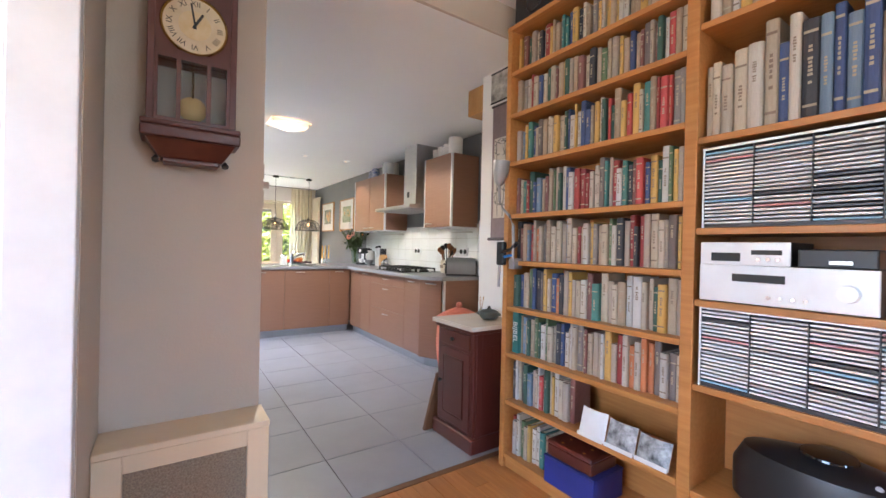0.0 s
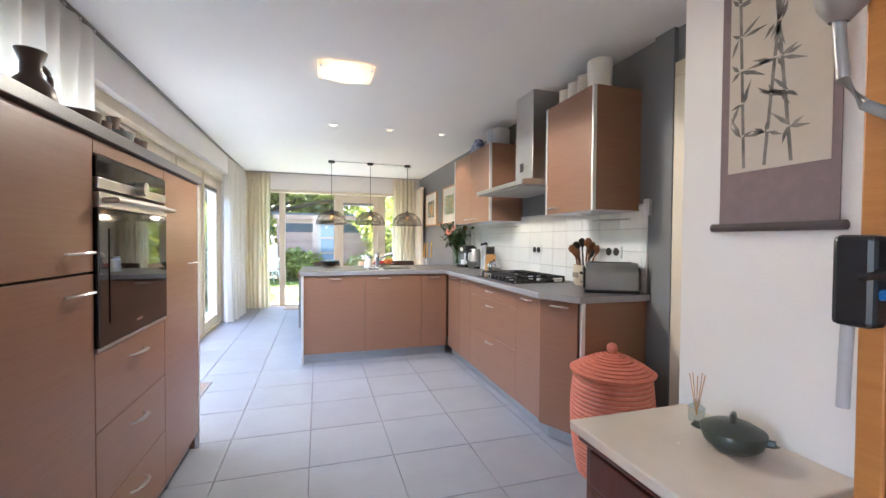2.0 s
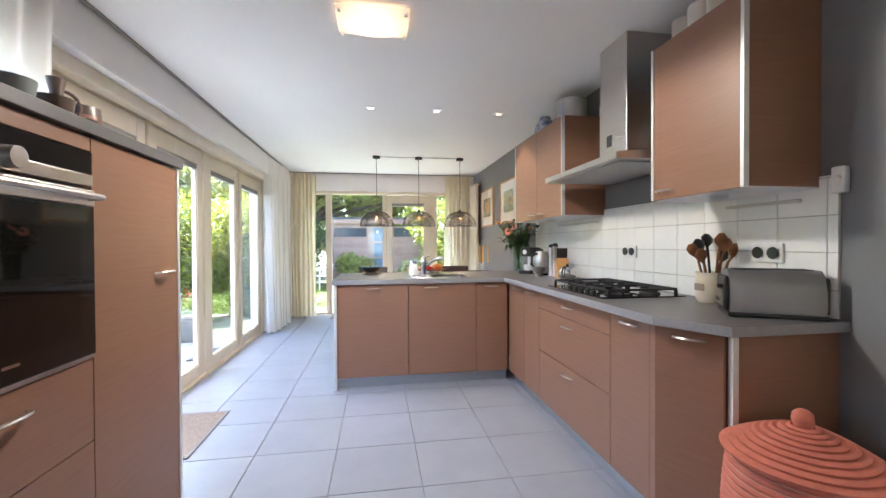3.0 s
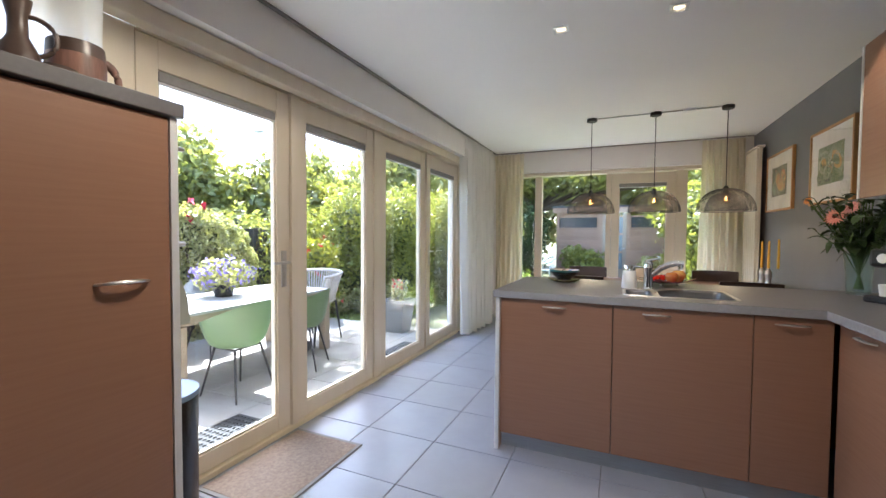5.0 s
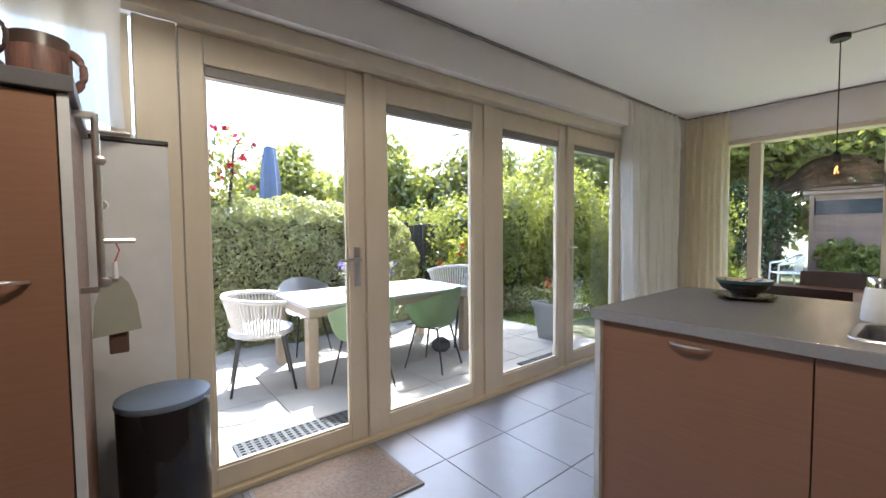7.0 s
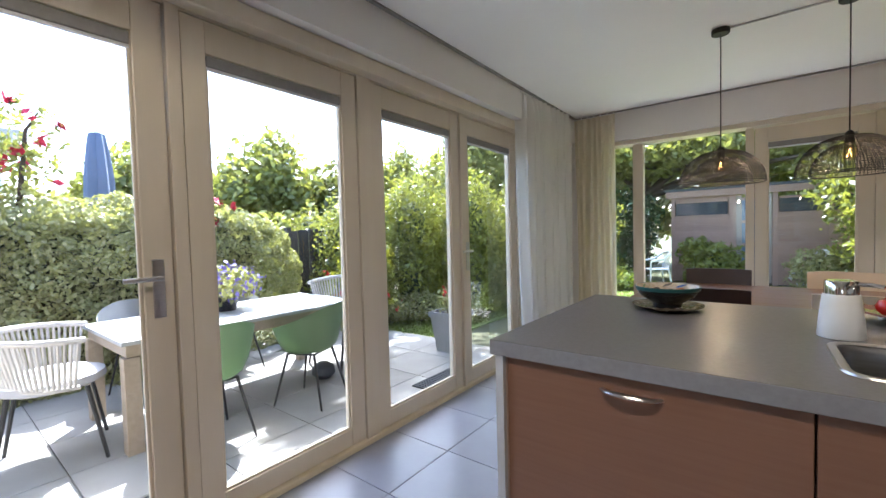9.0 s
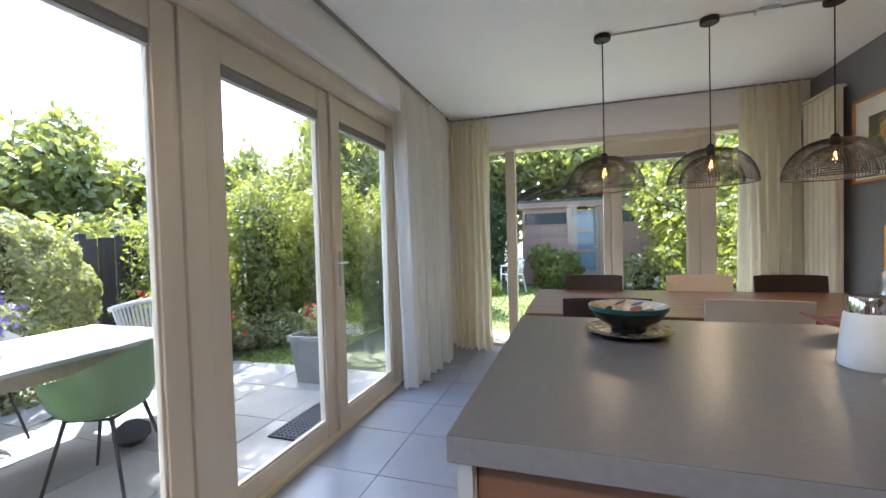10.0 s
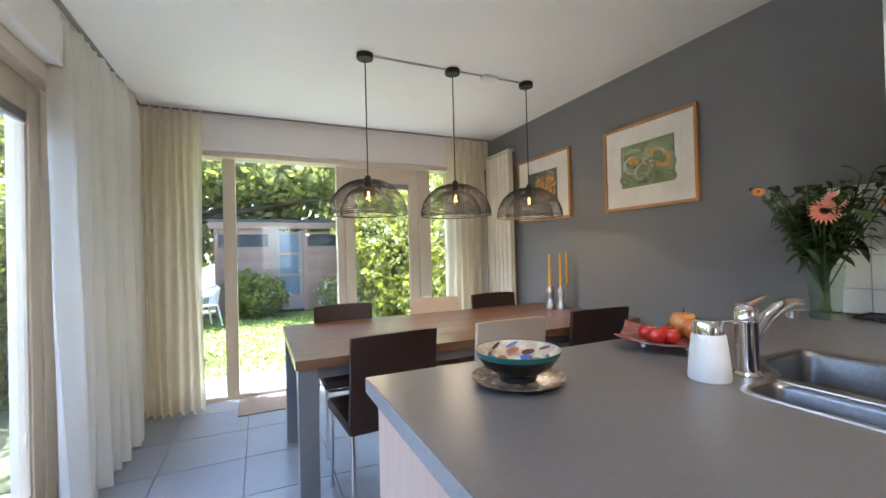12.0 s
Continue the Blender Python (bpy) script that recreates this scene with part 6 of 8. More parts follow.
part("lid", B(-0.003, 0.193, -0.003, 0.253, 0.056, 0.075, 0.008), MAHO, root)
for k in range(6):
    part("stud", lathe([(0, 0), (0.008, 0.0), (0, 0.005)], 8), M("brass", (0.55, 0.36, 0.12), 0.35, metal=1), root, "", True, pose(0.03 + 0.06 * (k % 3), 0.06 + 0.12 * (k // 3), 0.075))
PH = M("black and white photo print", (0.55, 0.54, 0.52), 0.35, col2=(0.04, 0.04, 0.04), scale=26)
PHC = M("pale photo card", (0.75, 0.73, 0.70), 0.4)
for k in range(3):
    root = thing("photo_card", "curled photo card leaning on the shelf", "photo", (BX + 0.02 - 0.004 * k, 1.10 + 0.135 * k, 0.3765), 0)
    vs, fs = [], []
    for i in range(7):
        u = i / 6
        for z, dx in ((0.0, 0.0), (0.10 + 0.01 * k, 0.035)):
            vs.append((dx - 0.012 * math.sin(math.pi * u), 0.13 * u, z))
    fs = [(2 * i, 2 * i + 2, 2 * i + 3, 2 * i + 1) for i in range(6)]
    ob = new("card", raw("card", vs, fs, PH if k != 2 else PHC, True))
    ob.parent = root
    bm = B(-0.013, -0.0125, 0.0, 0.13, -0.0004, 0.018)
    part("margin", bm, PHC, root)
# loudspeaker on top
root = thing("loudspeaker", "black loudspeaker on top of the bookcase", "loudspeaker", (BX + 0.02, 1.72, 2.4455))
part("cabinet", B(0, 0.2, 0, 0.27, 0, 0.155, 0.006), BLACK, root)
part("cone", lathe([(0.055, 0.0), (0.05, 0.006), (0.03, -0.006), (0, -0.008)], 24), BLACKM, root, "", True, pose(-0.001, 0.13, 0.08, 0, -90, 0))
# reading lamp clamped to a shelf
root = thing("clamp_lamp", "grey clip-on reading lamp with a bent arm", "reading lamp", (BX - 0.016, 1.925, 1.148))
GREYL = M("grey lamp metal", (0.33, 0.32, 0.32), 0.4, metal=0.4)
part("arm", tube([(0.0, 0.0, 0.0), (0.0, 0.0, 0.10), (0.0, 0.004, 0.19), (-0.006, 0.03, 0.245), (-0.01, 0.08, 0.285), (-0.012, 0.105, 0.33), (-0.012, 0.112, 0.42)], 0.008, 10), GREYL, root, "", True)
part("shade", lathe([(0.012, 0.0), (0.028, 0.02), (0.044, 0.07), (0.047, 0.14), (0.043, 0.14), (0.038, 0.07), (0.01, 0.01)], 20), GREYL, root, "grey metal lamp shade", True, pose(-0.012, 0.112, 0.415, 8, 0, 0))
part("clamp", B(-0.012, 0.05, -0.022, 0.022, -0.045, 0.012, 0.004), GREYL, root)
root = thing("squeegee", "black and blue squeegee hanging on the bookcase side", "squeegee", (BX - 0.03, 2.0, 0.0))
part("pole", tube([(-0.003, 0.017, 1.0), (-0.002, 0.016, 1.07), (0.0, 0.015, 1.14)], 0.008, 10), M("white pole", (0.42, 0.42, 0.43), 0.4), root, "white metal pole", True)
part("head", B(-0.015, 0.02, -0.02, 0.03, 1.12, 1.25, 0.008), BLACK, root)
part("blade", tube([(0.0, 0.0, 1.19), (0.015, -0.06, 1.21), (0.02, -0.10, 1.245)], [0.022, 0.018, 0.02], 8, flat=0.5), BLACK, root)
part("blue_grip", tube([(0.0, -0.005, 1.165), (0.012, -0.075, 1.178)], 0.008, 8), M("blue plastic", (0.03, 0.16, 0.45), 0.4), root)
# bedside cabinet
root = thing("marble_top_cabinet", "small dark mahogany cabinet with a marble top", "cabinet", (1.615, 2.15, 0))
part("carcass", B(0.04, 0.40, 0.025, 0.355, 0.09, 0.70, 0.004), MAHO, root)
part("base_moulding", B(0.015, 0.41, 0.008, 0.372, 0.0, 0.09, 0.010), MAHO, root)
part("marble_top", B(0.0, 0.415, 0.0, 0.375, 0.725, 0.752, 0.004), MARBLE, root, "cream marble slab")
part("cornice", B(0.018, 0.405, 0.012, 0.365, 0.70, 0.724, 0.006), MAHO, root)
part("drawer", B(0.025, 0.041, 0.05, 0.33, 0.60, 0.69, 0.004), MAHO, root)
dr = part("door", B(0.028, 0.041, 0.05, 0.33, 0.115, 0.58, 0.004), MAHO, root)
part("door_panel", B(0.024, 0.029, 0.10, 0.28, 0.17, 0.53, 0.008), MAHO, dr)
for z, yy in ((0.645, 0.19), (0.36, 0.30)):
    part("knob", lathe([(0, 0), (0.006, 0.0), (0.006, 0.008), (0.013, 0.014), (0.010, 0.024), (0, 0.026)], 14), BLACK, root, "", True, pose(0.026, yy, z, 0, -90, 0))
part("side_frame", box(box(B(0.06, 0.10, 0.018, 0.0255, 0.09, 0.70, 0.002), 0.34, 0.40, 0.018, 0.0255, 0.09, 0.70, 0.002), 0.10, 0.34, 0.018, 0.0255, 0.62, 0.70, 0.002), MAHO, root)
root.scale = (0.97, 1.14, 1.0)
root = thing("casserole_pot", "dark green stoneware casserole with a lid", "casserole", (1.895, 2.335, 0.7525), 30)
root.scale = (0.72, 0.72, 0.8)
PG = M("dark green glaze", (0.055, 0.068, 0.058), 0.35, col2=(0.035, 0.045, 0.038), scale=12)
part("pot", lathe([(0, 0), (0.055, 0), (0.082, 0.02), (0.09, 0.04), (0.088, 0.05), (0, 0.05)], 28), PG, root, "", True)
part("lid", lathe([(0.094, 0.05), (0.092, 0.058), (0.06, 0.074), (0.02, 0.082), (0, 0.083)], 28), PG, root, "", True)
part("knob", tube([(-0.025, 0, 0.08), (-0.01, 0, 0.098), (0.01, 0, 0.098), (0.025, 0, 0.08)], 0.009, 8), PG, root, "", True)
for sx in (-1, 1):
    part("handle", tube([(0, sx * 0.085, 0.04), (0, sx * 0.108, 0.042), (0, sx * 0.11, 0.036)], 0.012, 8), PG, root, "", True)
root = thing("scent_diffuser", "small glass scent diffuser with reed sticks", "diffuser", (1.945, 2.475, 0.7525))
root.scale = (0.75, 0.75, 0.75)
part("bottle", lathe([(0, 0), (0.026, 0), (0.028, 0.05), (0.012, 0.062), (0.012, 0.075), (0, 0.075)], 18), glass("diffuser glass", (0.8, 0.85, 0.85)), root, "", True)
for k in range(5):
    part("reed", tube([(0, 0, 0.02), (0.025 * math.cos(k * 1.3), 0.025 * math.sin(k * 1.3), 0.17)], 0.0016, 5), LW, root)
root = thing("leaning_board", "dark wooden board leaning beside the cabinet", "wooden board", (1.65, 2.59, 0))
bm = bmesh.new()
vs = [bm.verts.new(p) for p in ((-0.07, 0, 0.0), (0.06, 0, 0.0), (0.06, 0.005, 0.36), (0.03, 0.005, 0.36), (-0.07, 0.025, 0.0), (0.06, 0.025, 0.0), (0.06, 0.03, 0.36), (0.03, 0.03, 0.36))]
for f in ((0, 1, 2, 3), (4, 5, 6, 7), (0, 1, 5, 4), (1, 2, 6, 5), (2, 3, 7, 6), (3, 0, 4, 7)):
    bm.faces.new([vs[i] for i in f])
bmesh.ops.recalc_face_normals(bm, faces=bm.faces)
part("board", bm, M("brown board", (0.16, 0.075, 0.035), 0.5, stretch=(8, 8, 1)), root)
# scroll and hanging pictures
root = thing("hanging_scroll", "mauve silk hanging scroll with an ink painting of bamboo", "scroll", (2.016, 0, 0))
part("backing", B(-0.003, 0.0, 2.205, 2.475, 1.28, 2.19), M("mauve silk", (0.24, 0.18, 0.185), 0.8, scale=30, bump=0.3, bscale=500), root)
part("paper", B(-0.0045, -0.0031, 2.222, 2.452, 1.42, 1.965), M("aged paper", (0.58, 0.52, 0.44), 0.9), root)
part("roller", tube([(-0.008, 2.19, 1.277), (-0.008, 2.49, 1.277)], 0.011, 10), M("dark roller", (0.08, 0.06, 0.06), 0.5), root, "", True)
part("hanger", tube([(-0.006, 2.2, 2.19), (-0.006, 2.48, 2.19)], 0.007, 8), M("dark hanger", (0.08, 0.06, 0.06), 0.5), root, "", True)
INK = M("grey ink", (0.09, 0.085, 0.08), 0.9, col2=(0.3, 0.28, 0.25), scale=20)
rnd = random.Random(8)
for yy, lean in ((2.30, 0.05), (2.36, -0.04), (2.41, 0.02)):
    for k in range(6):
        z0 = 1.43 + 0.086 * k
        a, b = yy + lean * k / 6, yy + lean * (k + 0.9) / 6
        bm = bmesh.new()
        bm.faces.new([bm.verts.new(p) for p in ((-0.0049, a - 0.004, z0), (-0.0049, a + 0.004, z0), (-0.0049, b + 0.004, z0 + 0.08), (-0.0049, b - 0.004, z0 + 0.08))])
        part("stem_stroke", bm, INK, root)
        for q in range(4):
            an = rnd.uniform(-2.9, -0.2) if q % 2 else rnd.uniform(0.2, 2.9)
            L = rnd.uniform(0.03, 0.07)
            cy, cz = min(2.43, max(2.24, b + rnd.uniform(-0.01, 0.01))), z0 + 0.08
            ey, ez = min(2.448, max(2.226, cy + L * math.sin(an))), cz + L * math.cos(an)
            ez = min(1.96, max(1.425, ez))
            dy, dz = ey - cy, ez - cz
            nl = math.hypot(dy, dz) or 1
            py, pz = -dz / nl * 0.005, dy / nl * 0.005
            bm = bmesh.new()
            bm.faces.new([bm.verts.new(p) for p in ((-0.0051, cy, cz), (-0.0051, cy + dy * 0.4 + py, cz + dz * 0.4 + pz), (-0.0051, ey, ez), (-0.0051, cy + dy * 0.4 - py, cz + dz * 0.4 - pz))])
            part("leaf_stroke", bm, INK, root)
root = thing("small_print", "small framed ink print above the scroll", "picture", (2.016, 2.42, 2.22))
part("paper", B(-0.004, 0.0, -0.10, 0.08, 0.0, 0.2), M("print paper", (0.60, 0.56, 0.50), 0.8, col2=(0.12, 0.11, 0.10), scale=14), root)
part("frame_bar", B(-0.008, -0.0045, -0.10, 0.08, -0.008, 0.002), BLACKM, root)
part("frame_bar", B(-0.008, -0.0045, -0.10, 0.08, 0.195, 0.205), BLACKM, root)
root = thing("high_cupboard", "small pine cupboard high in the alcove", "cupboard", (2.085, 2.6025, 2.235))
part("body", B(0, 0.35, 0, 0.255, 0, 0.2, 0.003), LW, root)
part("door", B(0.01, 0.34, 0.256, 0.27, 0.01, 0.19, 0.002), LW, root)
# clock
root = thing("wall_clock", "dark mahogany pendulum wall clock with a brass dial", "clock", (0.018, 2.118, 0))
def fbox(x0, x1, d0, d1, z0, z1, bev=0.0):
    return B(x0, x1, -d1, -d0, z0, z1, bev)
part("back_board", fbox(0.075, 0.335, 0.0, 0.02, 1.60, 2.25), MAHO, root)
part("side", fbox(0.07, 0.092, 0.02, 0.125, 1.62, 2.22, 0.003), MAHO, root)
part("side", fbox(0.318, 0.34, 0.02, 0.125, 1.62, 2.22, 0.003), MAHO, root)
bm = fbox(0.092, 0.318, 0.10, 0.125, 1.838, 1.87)
box(bm, 0.092, 0.102, -0.125, -0.10, 1.62, 1.838), box(bm, 0.308, 0.318, -0.125, -0.10, 1.62, 1.838)
box(bm, 0.154, 0.168, -0.125, -0.10, 1.635, 1.838), box(bm, 0.245, 0.259, -0.125, -0.10, 1.635, 1.838), box(bm, 0.102, 0.308, -0.125, -0.10, 1.62, 1.635)
part("door_frame", bm, MAHO, root)
part("dial_board", fbox(0.092, 0.318, 0.095, 0.122, 1.8705, 2.21), MAHO, root)
part("cornice", fbox(0.045, 0.365, 0.0, 0.16, 2.05 + 0.165, 2.25, 0.008), MAHO, root)
part("shoulder", fbox(0.055, 0.355, 0.0, 0.145, 1.60, 1.62, 0.006), MAHO, root)
part("foot_moulding", prism([(0.055, -0.145), (0.355, -0.145), (0.355, 0), (0.055, 0)], 1.562, 1.60, 0.006), MAHO, root)
bm = bmesh.new()
vs = [bm.verts.new(p) for p in ((0.11, -0.09, 1.50), (0.30, -0.09, 1.50), (0.30, 0, 1.50), (0.11, 0, 1.50), (0.07, -0.135, 1.561), (0.34, -0.135, 1.561), (0.34, 0, 1.561), (0.07, 0, 1.561))]
for f in ((0, 1, 2, 3), (4, 5, 6, 7), (0, 1, 5, 4), (1, 2, 6, 5), (2, 3, 7, 6), (3, 0, 4, 7)):
    bm.faces.new([vs[i] for i in f])
bmesh.ops.recalc_face_normals(bm, faces=bm.faces)
part("console", bm, MAHO, root)
for xx in (0.10, 0.31):
    part("finial", lathe([(0, 0), (0.010, 0.004), (0.013, 0.014), (0.006, 0.024), (0, 0.03)], 12), BLACK, root, "", True, pose(xx, -0.10, 1.478))
part("rail", fbox(0.12, 0.29, 0.02, 0.10, 1.485, 1.4995, 0.003), MAHO, root)
DIAL = M("aged cream dial", (0.66, 0.58, 0.42), 0.4, col2=(0.55, 0.45, 0.28), scale=12)
BRASS = M("polished brass", (0.62, 0.42, 0.14), 0.25, metal=1.0)
dm = pose(0.206, -0.1225, 1.965, 90, 0, 0)
part("dial", lathe([(0, 0.004), (0.094, 0.004), (0.096, 0.0)], 40), DIAL, root, "cream dial with black numerals", True, dm)
part("dial_rim", lathe([(0.094, 0.0), (0.1, 0.008), (0.104, 0.0)], 40), BRASS, root, "", True, dm)
part("dial_centre", lathe([(0, 0.0052), (0.05, 0.0052), (0.05, 0.003)], 32), M("brass centre", (0.60, 0.46, 0.22), 0.4, col2=(0.66, 0.56, 0.36), scale=25), root, "", True, dm)
NUM = ["XII", "I", "II", "III", "IIII", "V", "VI", "VII", "VIII", "IX", "X", "XI"]
for k in range(12):
    an = radians(90 - 30 * k)
    tx = bpy.data.curves.new("numeral", "FONT")
    tx.body, tx.size, tx.align_x, tx.align_y, tx.extrude = NUM[k], 0.026, "CENTER", "CENTER", 0.0004
    to = new("numeral", tx)
    tme = bpy.data.meshes.new_from_object(to.evaluated_get(bpy.context.evaluated_depsgraph_get()))
    bpy.data.objects.remove(to)
    tme.materials.append(BLACK)
    to = new("numeral", tme)
    to.parent = root
    to.matrix_basis = dm @ Matrix.Translation((0.075 * math.cos(an), 0.075 * math.sin(an), 0.0056)) @ pose(0, 0, 0, 0, 0, -30 * k)
for an, L, w in ((100, 0.075, 0.003), (62, 0.05, 0.004)):
    part("pointer", B(-0.012, L, -w, w, 0.006, 0.0075), BLACK, root, "black clock pointer", False, dm @ pose(0, 0, 0, 0, 0, an))
part("door_glass", fbox(0.103, 0.307, 0.104, 0.107, 1.636, 1.837), glass("clock glass", (0.9, 0.9, 0.88)), root)
part("pendulum_rod", tube([(0.206, -0.06, 1.86), (0.206, -0.06, 1.72)], 0.004, 8), BRASS, root)
part("pendulum_bob", lathe([(0, 0.012), (0.03, 0.010), (0.045, 0.0), (0.03, -0.006), (0, -0.008)], 28), M("dull brass disc", (0.72, 0.52, 0.22), 0.55, metal=0.35), root, "round brass pendulum bob", True, pose(0.206, -0.06, 1.69, 90, 0, 0))
part("case_lining", fbox(0.093, 0.317, 0.021, 0.024, 1.636, 1.837), M("pale lining", (0.42, 0.42, 0.42), 0.6), root)
# radiator cover
RC = M("cream radiator cover paint", (0.68, 0.55, 0.38), 0.5, col2=(0.64, 0.51, 0.35), scale=3)
root = thing("radiator_cover", "cream radiator cover with a woven brown panel", "radiator cover", (0, 2.117, 0))
part("top", B(-0.029, 0.488, -0.18, 0.0, 0.525, 0.548, 0.004), RC, root)
part("stile", B(-0.028, 0.05, -0.176, -0.156, 0.0, 0.524, 0.003), RC, root)
part("stile", B(0.412, 0.486, -0.176, -0.156, 0.0, 0.524, 0.003), RC, root)
part("rail", B(0.05, 0.412, -0.175, -0.157, 0.465, 0.524, 0.003), RC, root)
part("rail", B(0.05, 0.412, -0.175, -0.157, 0.0, 0.08, 0.003), RC, root)
part("side", B(0.467, 0.485, -0.155, 0.0, 0.0, 0.524), RC, root)
part("woven_panel", B(0.051, 0.411, -0.166, -0.160, 0.081, 0.464), M("woven brown panel", (0.30, 0.24, 0.17), 0.7, col2=(0.16, 0.12, 0.08), scale=150, bump=1.0, bscale=160), root, "brown woven panel")
# switches on the pier
SWITCH = M("aged cream plastic", (0.60, 0.53, 0.45), 0.4)
root = thing("light_switch", "cream double light switch on the pier", "light switch", (0.479, 2.225, 1.465))
part("plate", B(0.0, 0.010, -0.04, 0.045, -0.105, 0.10, 0.004), SWITCH, root)
for dz in (-0.06, 0.055):
    part("rocker", B(0.0102, 0.018, -0.026, 0.03, dz - 0.034, dz + 0.034, 0.004), SWITCH, root)
part("dimmer_knob", lathe([(0, 0), (0.016, 0), (0.014, 0.03), (0, 0.032)], 16), M("beige knob", (0.6, 0.52, 0.45), 0.5), root, "", True, pose(0.0101, 0.0, 0.0, 0, 90, 0))
root = thing("thermostat", "white wall thermostat in the alcove", "thermostat", (WX - 0.0005, 3.605, 1.45))
part("case", B(-0.03, 0.0, 0.003, 0.05, -0.05, 0.05, 0.006), WHITE_PL, root)
part("dial", lathe([(0, 0), (0.018, 0), (0.016, 0.012), (0, 0.013)], 16), WHITE_PL, root, "", True, pose(-0.03, 0.027, 0, 0, -90, 0))


# ---- garden ----
PZ = -0.15
SOIL = M("garden soil and grass", (0.07, 0.09, 0.035), 0.95, col2=(0.10, 0.085, 0.05), scale=0.6, bump=1.0, bscale=30)
PAVE = M("grey concrete paving", (0.36, 0.345, 0.32), 0.85, col2=(0.29, 0.275, 0.255), scale=3, bump=0.5, bscale=160, rand=0.07)
LAWN = M("lawn turf", (0.12, 0.17, 0.035), 0.9, col2=(0.19, 0.22, 0.06), scale=2.5, bump=1.0, bscale=120)
HEDGE = leafy("hedge leaf", (0.24, 0.255, 0.10), (0.40, 0.39, 0.24), 0.42)
SHRUB = leafy("shrub leaf", (0.20, 0.22, 0.055), (0.095, 0.115, 0.03), 0.44)
TREEL = leafy("tree leaf", (0.185, 0.205, 0.065), (0.25, 0.25, 0.09), 0.48)
IVY = leafy("ivy leaf", (0.025, 0.055, 0.015), (0.045, 0.085, 0.02), 0.25)
BARK = M("bark", (0.09, 0.065, 0.045), 0.9, bump=1.0, bscale=25, stretch=(6, 6, 1))
# dark filler colour: the shade between the leaves is put into it
CORE = M("dark core for inner shade", (0.05, 0.06, 0.025), 1.0, scale=12)
ground = fixed("ground", B(-300, 300, -300, 300, -0.6, -0.19), SOIL, "garden soil and grass reaching to the horizon", "ground")
NPR = np.random.RandomState(4)


def leaf_mesh(name, pts, out, size, material):
    """Many small folded leaves at the given points, turned roughly outwards."""
    n = len(pts)
    d = NPR.normal(size=(n, 3)) * 0.75 + out
    d /= np.linalg.norm(d, axis=1, keepdims=True) + 1e-9
    r = NPR.normal(size=(n, 3))
    a = np.cross(d, r)
    a /= np.linalg.norm(a, axis=1, keepdims=True) + 1e-9
    b = np.cross(d, a)
    s = size * (0.6 + 0.8 * NPR.rand(n, 1))
    v = np.empty((n, 4, 3))
    v[:, 0], v[:, 1], v[:, 2], v[:, 3] = pts - a * s, pts + b * s * 0.5 + d * s * 0.12, pts + a * s, pts - b * s * 0.5 + d * s * 0.12
    me = bpy.data.meshes.new(name)
    me.vertices.add(n * 4)
    me.vertices.foreach_set("co", v.ravel())
    me.loops.add(n * 4)
    me.loops.foreach_set("vertex_index", np.arange(n * 4))
    me.polygons.add(n)
    me.polygons.foreach_set("loop_start", np.arange(n) * 4)
    me.polygons.foreach_set("loop_total", np.full(n, 4))
    me.update()
    me.materials.append(material)
    return me


def lump(p, amp, f):
    return np.array([noise.noise(Vector(q) * f) for q in p])[:, None] * amp


def blob_points(n, c, rad, shell=0.45):
    """Points in an uneven egg-shaped crown, denser near its surface."""
    d = NPR.normal(size=(n, 3))
    d /= np.linalg.norm(d, axis=1, keepdims=True)
    r = 1 - shell * NPR.rand(n, 1) ** 2
    r = r * (1 + lump(d * 1.3 + np.array(c) * 0.7, 0.42, 1.9) + lump(d + np.array(c), 0.22, 5.0))
    return np.array(c) + d * r * np.array(rad), d


def shrub(name, label, loc, parts, n, size, material, cat="shrub", flowers=None):
    root = thing(name, label, cat, loc)
    P, O = [], []
    tot = sum(r[0] * r[1] * r[2] for c, r in parts)
    for c, r in parts:
        p, o = blob_points(max(60, int(n * r[0] * r[1] * r[2] / tot)), c, r)
        P.append(p), O.append(o)
    P, O = np.concatenate(P), np.concatenate(O)
    keep = P[:, 2] + loc[2] > -0.12
    ob = new("crown", leaf_mesh("crown", P[keep], O[keep], size, material))
    ob.parent = root
    for c, r in parts[:4]:
        top = Vector(c)
        part("trunk", tube([(c[0] * 0.15, c[1] * 0.15, 0), (c[0] * 0.5 + 0.04, c[1] * 0.5, top.z * 0.5), top, top + Vector((0.05, 0.08, r[2] * 0.6))], [0.035, 0.025, 0.015, 0.006], 8), BARK, root)
        # dark solid in each crown, standing in for the shade inside it
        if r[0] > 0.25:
            part("shade_core", lathe([(0, -r[2] * 0.6), (r[0] * 0.36, -r[2] * 0.35), (r[0] * 0.46, 0), (r[0] * 0.33, r[2] * 0.35), (0, r[2] * 0.52)], 10), CORE, root, "", True, Matrix.Translation(c))
    if flowers:
        mt, k, sz = flowers
        idx = NPR.choice(np.where(keep)[0], k)
        fl = new("blossom", leaf_mesh("blossom", np.repeat(P[idx] + O[idx] * 0.04, 5, 0) + NPR.normal(size=(k * 5, 3)) * sz * 0.4, np.repeat(O[idx], 5, 0), sz, mt))
        fl.parent = root
    return root


